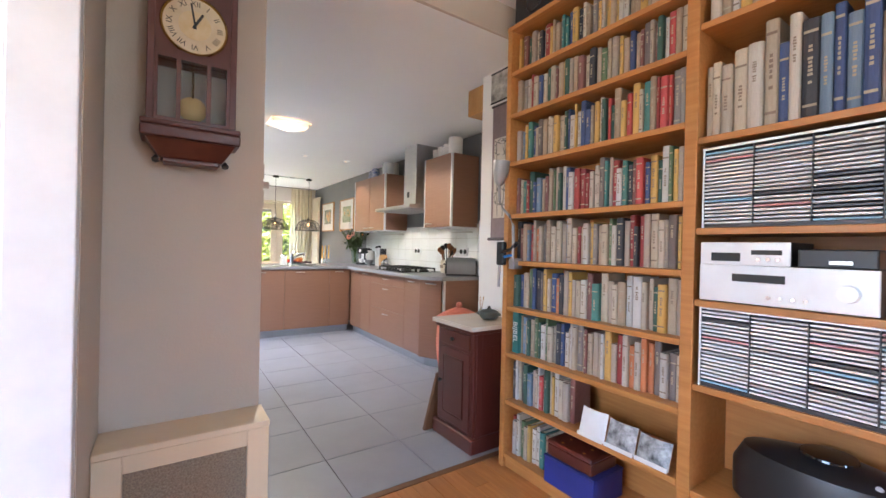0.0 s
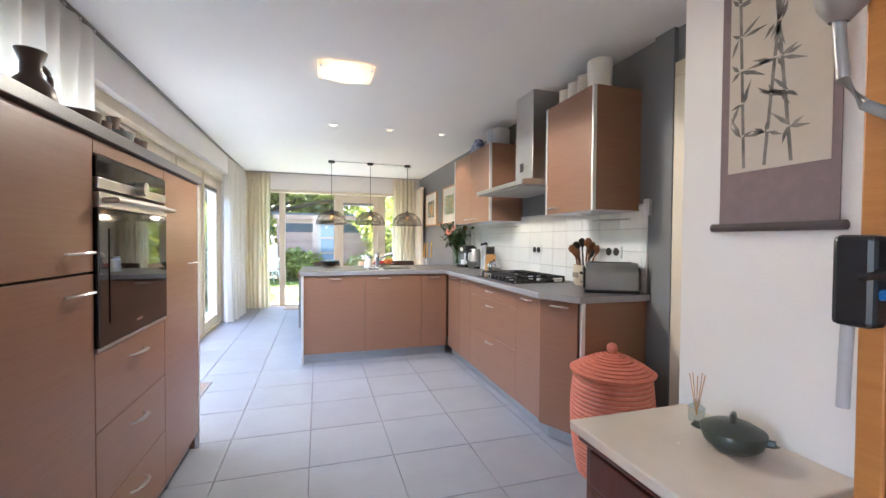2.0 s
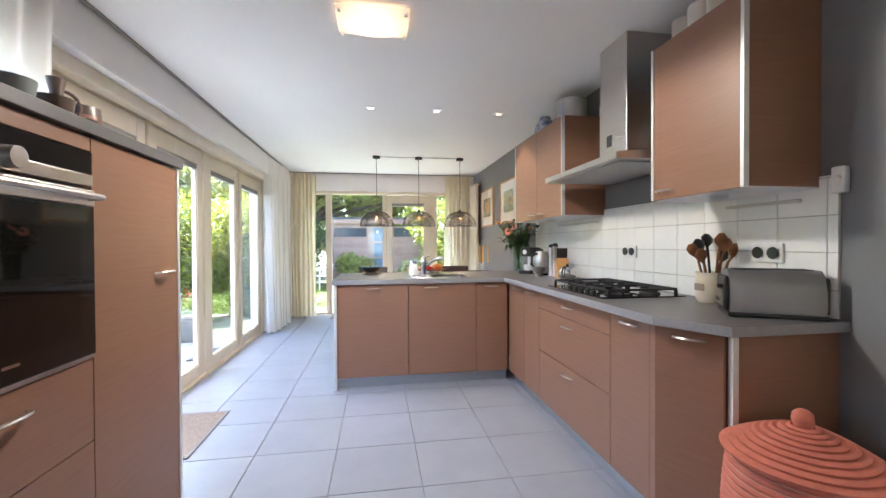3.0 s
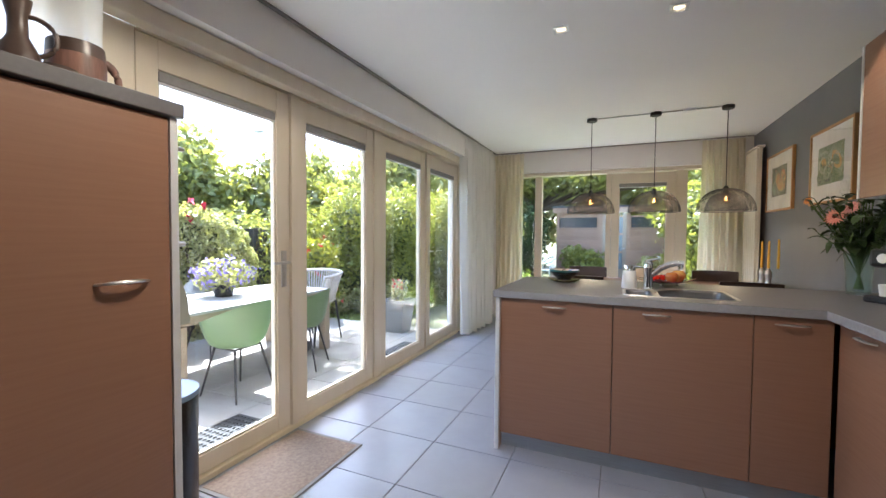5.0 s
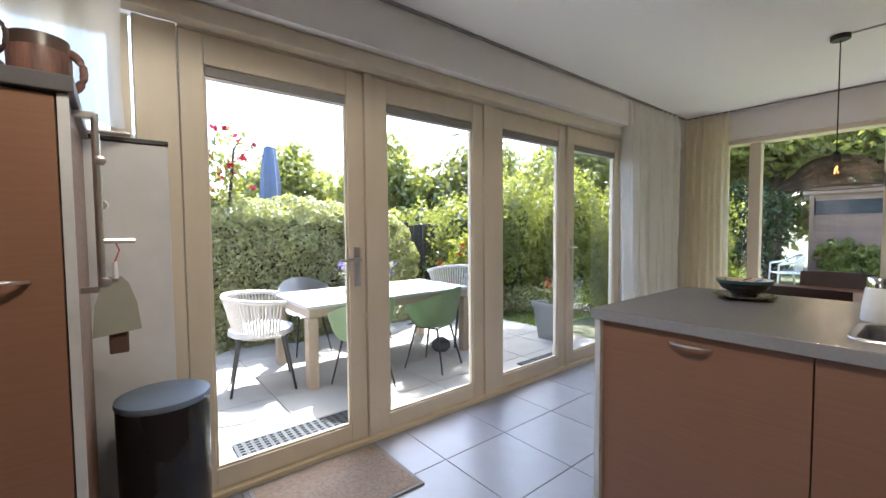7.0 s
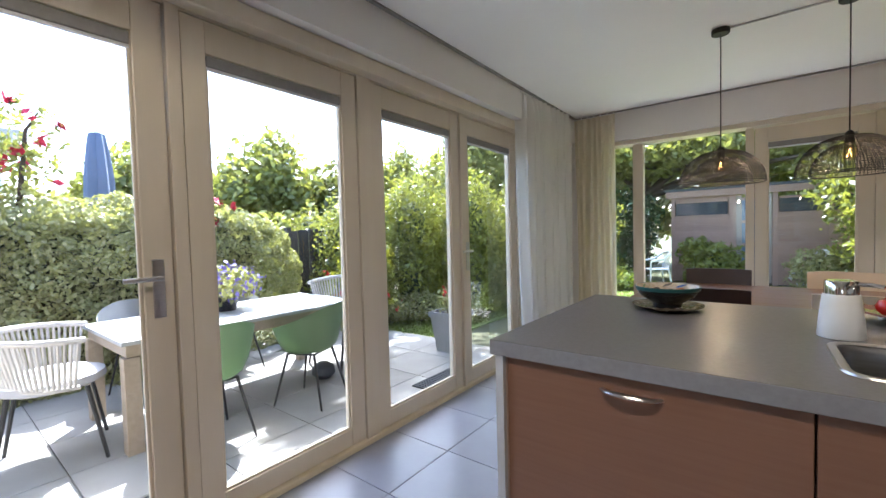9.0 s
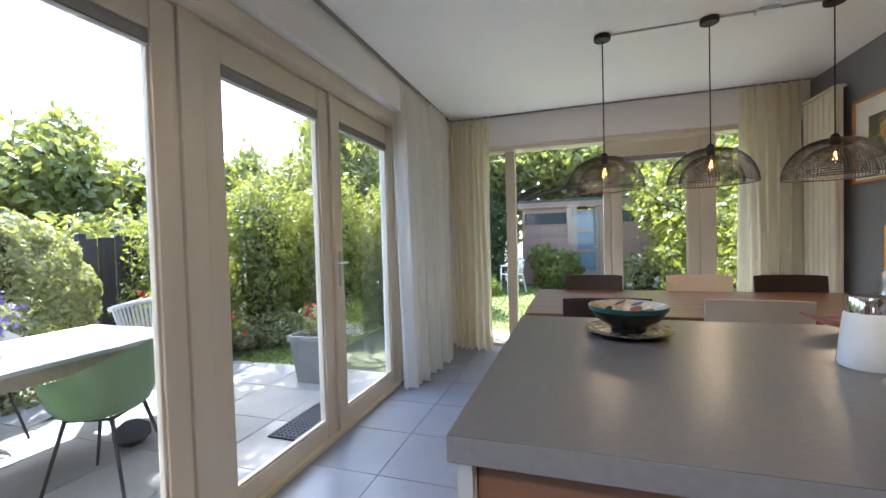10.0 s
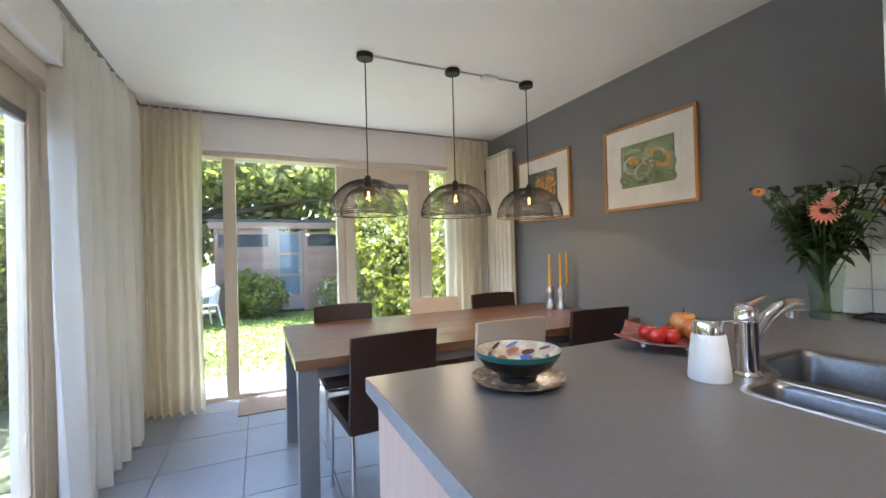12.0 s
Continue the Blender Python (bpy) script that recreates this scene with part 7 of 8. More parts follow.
def tree(label, loc, h, parts, n, size, material, trunk_r=0.12):
    root = thing("tree", label, "tree", loc)
    part("trunk", tube([(0, 0, -0.05), (0.05, 0.03, h * 0.3), (-0.03, 0.06, h * 0.6), (0.02, 0, h * 0.9)], [trunk_r, trunk_r * 0.8, trunk_r * 0.5, trunk_r * 0.15], 10), BARK, root, "", True)
    P, O = [], []
    tot = sum(r[0] * r[1] * r[2] for c, r in parts)
    for c, r in parts:
        part("limb", tube([(0, 0, h * 0.35), (c[0] * 0.5, c[1] * 0.5, (h * 0.4 + c[2]) / 2), c], [trunk_r * 0.45, trunk_r * 0.3, trunk_r * 0.1], 8), BARK, root)
        p, o = blob_points(max(60, int(n * r[0] * r[1] * r[2] / tot)), c, r, 0.7)
        P.append(p), O.append(o)
    ob = new("crown", leaf_mesh("crown", np.concatenate(P), np.concatenate(O), size, material))
    ob.parent = root
    return root


# clipped hedge behind the terrace
root = thing("hedge", "dense clipped green hedge along the terrace", "hedge", (-4.05, 1.5, PZ - 0.03))
n = 78000
L, T, HH = 6.75, 0.58, 1.78
f = NPR.rand(n)
yy = NPR.rand(n) * L
an = NPR.rand(n) * math.pi * 0.99
side = f < 0.62
zz = np.where(side, NPR.rand(n) * (HH - 0.25), HH - 0.28 + 0.28 * np.sin(an))
xx = np.where(side, T, T * np.cos(an) * 1.0)
endf = np.clip((yy - (L - 0.9)) / 0.9, 0, 1)
rf = np.sqrt(np.clip(1 - endf ** 2, 0, 1))
P = np.stack([xx * (0.35 + 0.65 * rf), yy, zz * (0.45 + 0.55 * rf)], 1)
O = np.stack([np.where(side, 1.0, np.cos(an)), endf, np.where(side, 0.25, np.sin(an) * 1.2)], 1)
P += O * (lump(P, 0.16, 1.6) + lump(P, 0.09, 6.0) - 0.10 * NPR.rand(n, 1) ** 2)
ob = new("foliage", leaf_mesh("foliage", P, O, 0.026, HEDGE))
ob.parent = root
# dark block that stands in for shade behind the hedge leaves
part("shade_core", B(-0.4, T - 0.14, 0, L - 0.75, 0.02, HH - 0.22, 0.1), CORE, root)
# rose above it
ROSE = M("crimson rose petal", (0.55, 0.02, 0.06), 0.6, scale=20)
shrub("climbing_rose", "climbing rose with crimson flowers above the hedge", (-3.75, 5.3, PZ), [((0.0, -0.1, 2.05), (0.25, 0.55, 0.28)), ((0.0, 0.25, 2.35), (0.15, 0.25, 0.28))], 900, 0.035, TREEL, "rose", (ROSE, 26, 0.05))
shrub("climbing_rose", "low crimson roses on the hedge", (-3.6, 7.0, PZ), [((0.0, 0.0, 1.66), (0.15, 0.35, 0.1))], 250, 0.03, HEDGE, "rose", (ROSE, 6, 0.05))
RED = M("red geranium petal", (0.60, 0.03, 0.02), 0.6)
shrub("shrub", "red-flowered bush at the end of the hedge", (-3.2, 8.75, PZ), [((0, 0, 0.45), (0.45, 0.45, 0.4)), ((0.1, 0.1, 0.95), (0.35, 0.35, 0.35))], 4200, 0.04, leafy("yellow green leaf", (0.18, 0.19, 0.03), (0.10, 0.14, 0.02), 0.4), "shrub", (RED, 22, 0.045))
# tall shrubs beside the lawn
for x, y, w, h, k in ((-3.5, 10.2, 0.75, 2.25, 17000), (-2.75, 10.9, 0.7, 2.3, 17000), (-2.0, 11.8, 0.75, 2.35, 17000), (-1.45, 12.9, 0.7, 2.3, 12000), (-4.4, 9.6, 0.7, 2.0, 9000)):
    shrub("shrub", "tall sunlit green shrub at the edge of the lawn", (x, y, PZ - 0.03), [((0, 0, h * 0.35), (w, w, h * 0.38)), ((0.15, -0.1, h * 0.68), (w * 0.8, w * 0.8, h * 0.34)), ((-0.3, 0.2, h * 0.75), (w * 0.5, w * 0.6, h * 0.3)), ((0.35, -0.35, h * 0.25), (w * 0.6, w * 0.6, h * 0.26))], k, 0.033, SHRUB)
for x, y in ((-2.85, 9.75), (-2.45, 10.15), (-3.2, 9.35)):
    shrub("border_plant", "low leafy border plant at the foot of the shrubs", (x, y, PZ - 0.03), [((0, 0, 0.22), (0.34, 0.34, 0.24))], 1600, 0.035, HEDGE, "plant", (RED, 4, 0.03))
# trees beyond the hedge
TREEY = leafy("olive tree leaf", (0.14, 0.15, 0.04), (0.09, 0.11, 0.03), 0.4)
for x, y, h, mt in ((-10.2, 11.4, 4.6, TREEL), (-8.3, 13.2, 4.0, TREEY), (-12.5, 9.0, 4.4, TREEL), (-7.2, 16.0, 4.2, TREEL), (-13.5, 8.4, 3.4, TREEL), (-5.6, 15.4, 3.6, TREEY), (-11.0, 18, 5.2, TREEL), (-15.5, 11.0, 4.0, TREEY)):
    tree("leafy garden tree beyond the hedge", (x, y, -0.2), h, [((0, 0, h * 0.68), (1.15, 1.15, h * 0.24)), ((0.8, 0.6, h * 0.55), (0.85, 0.85, h * 0.2)), ((-0.8, -0.5, h * 0.5), (0.9, 0.9, h * 0.2)), ((0.2, -0.9, h * 0.6), (0.8, 0.8, h * 0.18)), ((-0.2, 0.4, h * 0.88), (0.6, 0.6, h * 0.16))], 6500, 0.11, mt)
for k in range(9):
    shrub("far_shrub", "distant green bushes beyond the hedge", (-7.5 - 0.6 * (k % 3), 6.4 + 1.3 * k, -0.2), [((0, 0, 0.95), (0.9, 0.9, 1.0)), ((0.3, 0.4, 1.5), (0.6, 0.6, 0.6))], 2200, 0.09, (TREEL, TREEY, HEDGE)[k % 3])
# dark fence at the end of the terrace
FENCE = M("weathered dark fence", (0.075, 0.062, 0.055), 0.85, col2=(0.05, 0.042, 0.038), stretch=(6, 6, 1), rand=0.15)
root = thing("garden_fence", "dark weathered board fence behind the bushes", "fence", (-4.7, 8.6, PZ - 0.04))
for k in range(15):
    part("board", B(0, 0.02, k * 0.2, k * 0.2 + 0.185, 0.02, 1.5 + 0.015 * (k % 3), 0.003), FENCE, root)
for k in (0, 7, 14):
    part("post", B(-0.08, -0.002, k * 0.2, k * 0.2 + 0.08, 0, 1.56), FENCE, root)
root = thing("moon_ornament", "pale crescent moon ornament hung on the fence", "ornament", (-4.64, 9.2, 1.15))
part("crescent", tube(arc((0, 0, 0), 0.12, -110, 70, 14, "yz"), [0.004 + 0.03 * math.sin(math.pi * i / 14) for i in range(15)], 8, flat=0.5), WHITE_P, root, "", True)
part("hook", tube([(0.0, 0.04, 0.11), (-0.045, 0.04, 0.16)], 0.004, 6), BLACKM, root)
# neighbours
root = thing("house", "low white neighbouring house with a pale roof", "house", (-12.5, -2.8, -0.2))
HW = M("white render", (0.80, 0.75, 0.68), 0.85, scale=1)
part("wall", B(-4, 0, 0, 9.0, 0, 3.7), HW, root)
part("roof", B(-4.3, 0.4, -0.3, 9.3, 3.7, 4.05, 0.02), M("pale roof edge", (0.55, 0.50, 0.44), 0.8), root, "pale flat roof edge")
for y in (2.0, 5.2, 7.4):
    w_ = part("window", B(-0.02, 0.03, y, y + 1.1, 1.6, 2.75), M("window frame white", (0.7, 0.7, 0.7), 0.5), root)
    part("pane", B(0.031, 0.036, y + 0.06, y + 1.04, 1.66, 2.69), M("dark window", (0.10, 0.12, 0.14), 0.35), w_)
root = thing("parasol", "closed blue grey parasol in the next garden", "parasol", (-4.95, 6.3, -0.19))
part("pole", tube([(0, 0, 0), (0, 0, 2.75)], 0.02, 10), ALU, root)
pr = []
for k in range(9):
    u = k / 8
    pr.append((0.02 + 0.115 * math.sin(math.pi * (0.15 + 0.62 * (1 - u))), 1.25 + 1.45 * u))
bm = lathe(pr, 20)
for v in bm.verts:
    a = math.atan2(v.co.y, v.co.x)
    v.co.x *= 1 + 0.22 * math.sin(5 * a)
    v.co.y *= 1 + 0.22 * math.sin(5 * a)
part("canopy", bm, M("blue grey canvas", (0.14, 0.17, 0.26), 0.85, scale=6), root, "folded blue grey canvas", True)
part("base", lathe([(0, 0), (0.25, 0), (0.25, 0.05), (0.04, 0.08), (0, 0.08)], 20), PAVE, root, "", True)
root = thing("street_lamp", "grey street lamp with a long arm", "street lamp", (-16.1, 23.8, -0.2))
part("pole", tube([(0, 0, 0), (0, 0, 7.4)], [0.09, 0.05], 10), M("galvanised steel", (0.35, 0.36, 0.37), 0.5, metal=0.5), root)
part("arm", tube([(0, 0, 7.2), (-1.2, -0.9, 7.5), (-2.4, -1.8, 7.6)], 0.04, 8), M("galvanised arm", (0.35, 0.36, 0.37), 0.5, metal=0.5), root)
part("lantern", B(-2.9, -2.3, -2.1, -1.75, 7.55, 7.66, 0.03), M("lantern grey", (0.3, 0.31, 0.32), 0.5), root)

# terrace furniture
WOODT = M("greyed teak", (0.36, 0.29, 0.22), 0.7, col2=(0.28, 0.22, 0.165), stretch=(1, 10, 10), scale=4)
TTOP = M("pale stone table top", (0.42, 0.42, 0.42), 0.45, col2=(0.36, 0.36, 0.37), scale=8)
root = thing("garden_table", "stone-topped garden table on greyed teak legs", "garden table", (-2.74, 5.66, PZ))
part("top", B(0, 0.98, 0, 1.88, 0.70, 0.728, 0.004), TTOP, root, "pale grey stone top")
part("apron", box(box(box(B(0.03, 0.95, 0.03, 0.055, 0.62, 0.699), 0.03, 0.95, 1.825, 1.85, 0.62, 0.699), 0.03, 0.055, 0.055, 1.825, 0.62, 0.699), 0.925, 0.95, 0.055, 1.825, 0.62, 0.699), WOODT, root)
for x, y in ((0.01, 0.01), (0.88, 0.01), (0.01, 1.78), (0.88, 1.78)):
    part("leg", B(x, x + 0.09, y, y + 0.09, 0, 0.619, 0.004), WOODT, root)


def shell_chair(label, m, shell, cushion=None):
    root = thing("garden_chair", label, "garden chair", (0, 0, 0), 0, "chairs round the garden table")
    bm = bmesh.new()
    n, rows = 28, []
    for v in range(7):
        q = v / 6
        ring = []
        for i in range(n + 1):
            a = radians(-128 + 256 * i / n)
            back = 0.5 + 0.5 * math.cos(a)
            top = 0.20 + 0.19 * back ** 1.6
            rr = 0.17 + 0.115 * q ** 0.7
            ring.append(bm.verts.new((rr * math.sin(a) * 1.04, -rr * math.cos(a), 0.43 + top * q ** 1.5)))
        rows.append(ring)
    for a, b in zip(rows, rows[1:]):
        for i in range(n):
            bm.faces.new((a[i], a[i + 1], b[i + 1], b[i]))
    seat = [bm.verts.new((0.17 * math.sin(radians(130 + 100 * i / 8)) * 1.04, 0.225, 0.425)) for i in range(9)]
    bm.faces.new(list(rows[0]) + [bm.verts.new((-0.16, 0.23, 0.425)), bm.verts.new((0.16, 0.23, 0.425))][::1])
    for v in seat:
        bm.verts.remove(v)
    r = bmesh.ops.solidify(bm, geom=list(bm.faces), thickness=0.012)
    bmesh.ops.recalc_face_normals(bm, faces=bm.faces)
    part("seat_shell", bm, shell, root, "", True)
    for sx in (-1, 1):
        for sy in (-1, 1):
            part("leg", tube([(sx * 0.13, sy * 0.12, 0.42), (sx * 0.20, sy * 0.215, 0.0)], [0.011, 0.008], 8), BLACKM, root, "thin black metal leg", True)
    part("under_frame", tube([(-0.13, -0.12, 0.415), (0.13, -0.12, 0.415), (0.13, 0.12, 0.415), (-0.13, 0.12, 0.415), (-0.13, -0.12, 0.415)], 0.009, 8), BLACKM, root)
    root.matrix_basis = m
    return root


GREEN = M("sage green plastic", (0.16, 0.22, 0.12), 0.45, scale=5)
g1 = shell_chair("sage green shell garden chair on black legs", pose(-1.58, 6.08, PZ, 0, 0, 90), GREEN)
copy_thing(g1, pose(-1.60, 6.88, PZ, 0, 0, 112))
GREYP = M("pale grey plastic", (0.50, 0.50, 0.50), 0.5)
g2 = shell_chair("pale grey shell garden chair on black legs", pose(-2.98, 6.1, PZ, 0, 0, -90), GREYP)
copy_thing(g2, pose(-2.98, 6.9, PZ, 0, 0, -90))


def rope_chair(label, m):
    root = thing("rope_armchair", label, "garden chair", (0, 0, 0), 0, "chairs round the garden table")
    ROPE = M("pale grey rope", (0.50, 0.47, 0.44), 0.8, scale=40, bump=0.6)
    def rim(t, z, k):
        a = radians(-118 + 236 * t)
        return (0.31 * k * math.sin(a), -0.28 * k * math.cos(a) + 0.02, z + 0.05 * (0.5 + 0.5 * math.cos(a)))
    part("top_rim", tube([rim(i / 26, 0.66, 1.0) for i in range(27)], 0.017, 8), ROPE, root, "", True)
    part("seat_rim", tube([rim(i / 26, 0.40, 0.76) for i in range(27)], 0.012, 8), ROPE, root, "", True)
    for i in range(1, 44):
        t = i / 44
        part("rope_strand", tube([rim(t, 0.655, 1.0), rim(t, 0.405, 0.77)], 0.0075, 5), ROPE, root)
    part("cushion", lathe([(0, 0.40), (0.2, 0.40), (0.235, 0.42), (0.23, 0.455), (0.19, 0.47), (0, 0.475)], 24), M("grey cushion", (0.42, 0.41, 0.42), 0.9, bump=0.4), root, "grey seat cushion", True)
    for sx in (-1, 1):
        part("leg", tube([(sx * 0.19, 0.15, 0.41), (sx * 0.21, 0.22, 0.0)], [0.012, 0.009], 8), BLACKM, root, "", True)
        part("leg", tube([(sx * 0.17, -0.15, 0.41), (sx * 0.19, -0.22, 0.0)], [0.012, 0.009], 8), BLACKM, root, "", True)
    root.matrix_basis = m
    return root


r1 = rope_chair("pale rope armchair at the head of the garden table", pose(-2.18, 5.40, PZ, 0, 0, -12) @ Matrix.Scale(1.15, 4))
copy_thing(r1, pose(-2.2, 7.72, PZ, 0, 0, 180) @ Matrix.Scale(1.1, 4))
root = thing("flower_pot", "dark pot of blue and purple flowers on the garden table", "flower pot", (-2.35, 6.55, PZ + 0.7285))
part("pot", lathe([(0, 0), (0.085, 0), (0.11, 0.12), (0.115, 0.13), (0.1, 0.13), (0, 0.11)], 20), BLACK, root, "", True)
p, o = blob_points(900, (0, 0, 0.22), (0.26, 0.26, 0.15))
ob = new("foliage", leaf_mesh("foliage", p, o, 0.03, HEDGE))
ob.parent = root
p, o = blob_points(420, (0, 0, 0.24), (0.28, 0.28, 0.16), 0.2)
ob = new("blossom", leaf_mesh("blossom", p, o, 0.024, M("violet petal", (0.16, 0.12, 0.45), 0.7, col2=(0.28, 0.22, 0.55), scale=10)))
ob.parent = root
root = thing("planter", "square grey stone planter with red flowers", "planter", (-1.46, 8.66, PZ))
bm = bmesh.new()
q = []
for z, w in ((0, 0.125), (0.40, 0.17), (0.40, 0.185), (0.46, 0.19), (0.46, 0.165), (0.40, 0.155)):
    q.append([bm.verts.new((sx * w, sy * w, z)) for sx, sy in ((-1, -1), (1, -1), (1, 1), (-1, 1))])
for a, b in zip(q, q[1:]):
    for i in range(4):
        bm.faces.new((a[i], a[(i + 1) % 4], b[(i + 1) % 4], b[i]))
bm.faces.new(q[0]), bm.faces.new(q[-1])
bmesh.ops.recalc_face_normals(bm, faces=bm.faces)
part("pot", bm, M("grey stone planter", (0.27, 0.27, 0.26), 0.8, scale=10, bump=0.4), root)
part("soil", B(-0.15, 0.15, -0.15, 0.15, 0.401, 0.415), M("potting soil", (0.035, 0.025, 0.02), 1.0), root)
p, o = blob_points(170, (0, 0, 0.56), (0.13, 0.13, 0.17), 0.8)
ob = new("foliage", leaf_mesh("foliage", p, o, 0.03, HEDGE))
ob.parent = root
for k in range(5):
    part("stem", tube([(0.04 * math.cos(k * 2.2), 0.04 * math.sin(k * 2.2), 0.41), (0.09 * math.cos(k * 2.2), 0.09 * math.sin(k * 2.2), 0.68 + 0.05 * (k % 2))], 0.005, 6), BARK, root)
p, o = blob_points(16, (0, 0, 0.66), (0.10, 0.10, 0.10), 0.3)
ob = new("blossom", leaf_mesh("blossom", p, o, 0.03, RED))
ob.parent = root
RUB = M("black rubber mat", (0.03, 0.032, 0.036), 0.8, bump=0.5)
for y0, y1 in ((4.95, 5.75), (7.55, 8.12)):
    root = thing("rubber_mat", "perforated black rubber mat outside the doors", "mat", (-1.19 if y0 < 6 else -1.08, y0, PZ + 0.0005), 0, "mats outside the doors")
    nx, ny = 7, 16
    bm = bmesh.new()
    for i in range(nx + 1):
        box(bm, 0.25 * i / nx, 0.25 * i / nx + 0.016, 0, y1 - y0, 0.001, 0.014)
    for j in range(ny + 1):
        box(bm, 0.0, 0.266, (y1 - y0 - 0.012) * j / ny, (y1 - y0 - 0.012) * j / ny + 0.022, 0.002, 0.0135)
    part("grid", bm, RUB, root)
root = thing("stone_ball", "dark round stone under the garden table", "stone", (-1.95, 7.25, PZ))
part("stone", lathe([(0, 0), (0.07, 0.005), (0.11, 0.05), (0.1, 0.11), (0.05, 0.15), (0, 0.155)], 18), M("dark stone", (0.05, 0.05, 0.055), 0.7), root, "", True)

# back garden
fixed("lawn", B(-3.6, 4.6, 11.05, 16.6, -0.22, PZ - 0.02), LAWN, "mown green lawn with fallen light", "lawn")
fixed("lawn_side", B(-3.6, -1.9, 8.9, 11.05, -0.22, PZ - 0.02), LAWN, "small patch of lawn beside the terrace", "lawn")
n = 26000
pts = np.stack([NPR.uniform(-3.5, 4.5, n), NPR.uniform(11.05, 16.5, n), np.full(n, PZ - 0.005)], 1)
pts[:4000, 0], pts[:4000, 1] = NPR.uniform(-3.5, -1.95, 4000), NPR.uniform(8.95, 11.0, 4000)
ob = new("grass", leaf_mesh("grass", pts, np.tile(np.array([[0.9, 0.1, 0.05]]), (n, 1)), 0.022, leafy("grass blade", (0.14, 0.19, 0.035), (0.20, 0.23, 0.06), 0.4)))
tagged(ob, "short green grass blades on the lawn", "grass", "", "stuff")
SHEDW = M("weathered shed boards", (0.40, 0.255, 0.19), 0.8, col2=(0.31, 0.19, 0.14), stretch=(1, 8, 12), scale=4, rand=0.1)
root = thing("garden_shed", "weathered wooden garden shed with a glazed door", "shed", (-0.42, 16.95, -0.19))
def wall_row(x0, x1, z0, z1):
    k = 0
    z = z0
    while z < z1 - 0.02:
        part("board", B(x0, x1, -0.012 - 0.006 * (k % 2), 0.02, z, min(z + 0.138, z1), 0.003), SHEDW, root)
        z += 0.142
        k += 1
wall_row(0.0, 1.30, 0.02, 1.62)
wall_row(2.08, 4.2, 0.02, 1.62)
for x0, x1 in ((0.0, 0.08), (1.22, 1.36), (2.04, 2.14), (2.98, 3.05), (4.12, 4.2)):
    part("post", B(x0, x1, -0.035, 0.02, 0.0, 2.14, 0.003), SHEDW, root)
part("fascia", B(-0.12, 4.32, -0.09, -0.05, 2.14, 2.30, 0.004), SHEDW, root)
part("roof", B(-0.16, 4.36, -0.06, 2.4, 2.31, 2.37), M("roof felt", (0.10, 0.10, 0.10), 0.9), root)
part("side_wall", box(B(0.0, 0.03, 0.02, 2.3, 0, 2.14), 4.17, 4.2, 0.02, 2.3, 0, 2.14), SHEDW, root)
part("back_wall", B(0.03, 4.17, 2.27, 2.3, 0, 2.14), SHEDW, root)
part("lintel", box(box(B(0.08, 1.22, -0.02, 0.02, 1.62, 1.68), 0.08, 1.22, -0.02, 0.02, 2.05, 2.14), 2.14, 4.12, -0.02, 0.02, 1.62, 1.68), SHEDW, root)
SGL = M("blue grey shed glass", (0.15, 0.19, 0.24), 0.4, spec=0.3)
for x0, x1 in ((0.1, 1.2), (2.16, 2.96), (3.07, 4.1)):
    part("window", B(x0, x1, 0.0, 0.012, 1.69, 2.04), M("dark strip window", (0.06, 0.065, 0.075), 0.1), root)
    part("window_bar", B(x0, x1, -0.02, -0.001, 2.0, 2.05), SHEDW, root)
dr = part("door", box(box(B(1.37, 1.47, -0.03, 0.02, 0.05, 2.12, 0.003), 1.93, 2.03, -0.03, 0.02, 0.05, 2.12, 0.003), 1.47, 1.93, -0.03, 0.02, 0.05, 0.42, 0.003), M("pale door wood", (0.34, 0.27, 0.22), 0.8, stretch=(8, 8, 1)), root)
for z0, z1 in ((0.44, 0.92), (0.98, 1.46), (1.52, 2.0)):
    part("pane", B(1.475, 1.925, -0.01, 0.002, z0, z1), SGL, dr)
for z in (0.92, 1.46, 2.0):
    part("bar", B(1.47, 1.93, -0.03, 0.018, z, z + 0.06), SHEDW, dr)
part("handle", tube([(1.98, -0.03, 1.05), (1.98, -0.07, 1.05), (1.90, -0.07, 1.05)], 0.01, 8), STEEL, dr)
WFL = M("white blossom", (0.75, 0.73, 0.70), 0.7)
shrub("shrub", "bright green leafy bush in front of the shed", (0.55, 16.1, -0.19), [((0, 0, 0.5), (0.6, 0.5, 0.5)), ((-0.35, 0.1, 0.8), (0.35, 0.35, 0.35))], 3600, 0.055, SHRUB)
shrub("shrub", "white-flowered hydrangea beside the shed door", (2.35, 16.1, -0.19), [((0, 0, 0.42), (0.5, 0.45, 0.45)), ((0.4, 0.1, 0.5), (0.4, 0.4, 0.4))], 2600, 0.055, HEDGE, "shrub", (WFL, 40, 0.06))
shrub("shrub", "large leafy shrub overhanging the lawn", (3.6, 14.2, -0.19), [((0, 0, 1.1), (1.1, 1.2, 1.15)), ((-0.5, 0.5, 1.9), (0.9, 0.9, 0.8)), ((0.4, -0.3, 2.3), (0.9, 0.9, 0.8)), ((-0.9, 1.2, 2.4), (0.7, 0.7, 0.45))], 12000, 0.06, SHRUB)
shrub("shrub", "dense green shrub beside the back terrace", (4.0, 12.2, -0.19), [((0, 0, 0.9), (0.9, 0.9, 0.95)), ((-0.2, 0.1, 1.7), (0.7, 0.7, 0.7)), ((-0.6, 0.6, 0.5), (0.5, 0.5, 0.5))], 7000, 0.05, SHRUB)
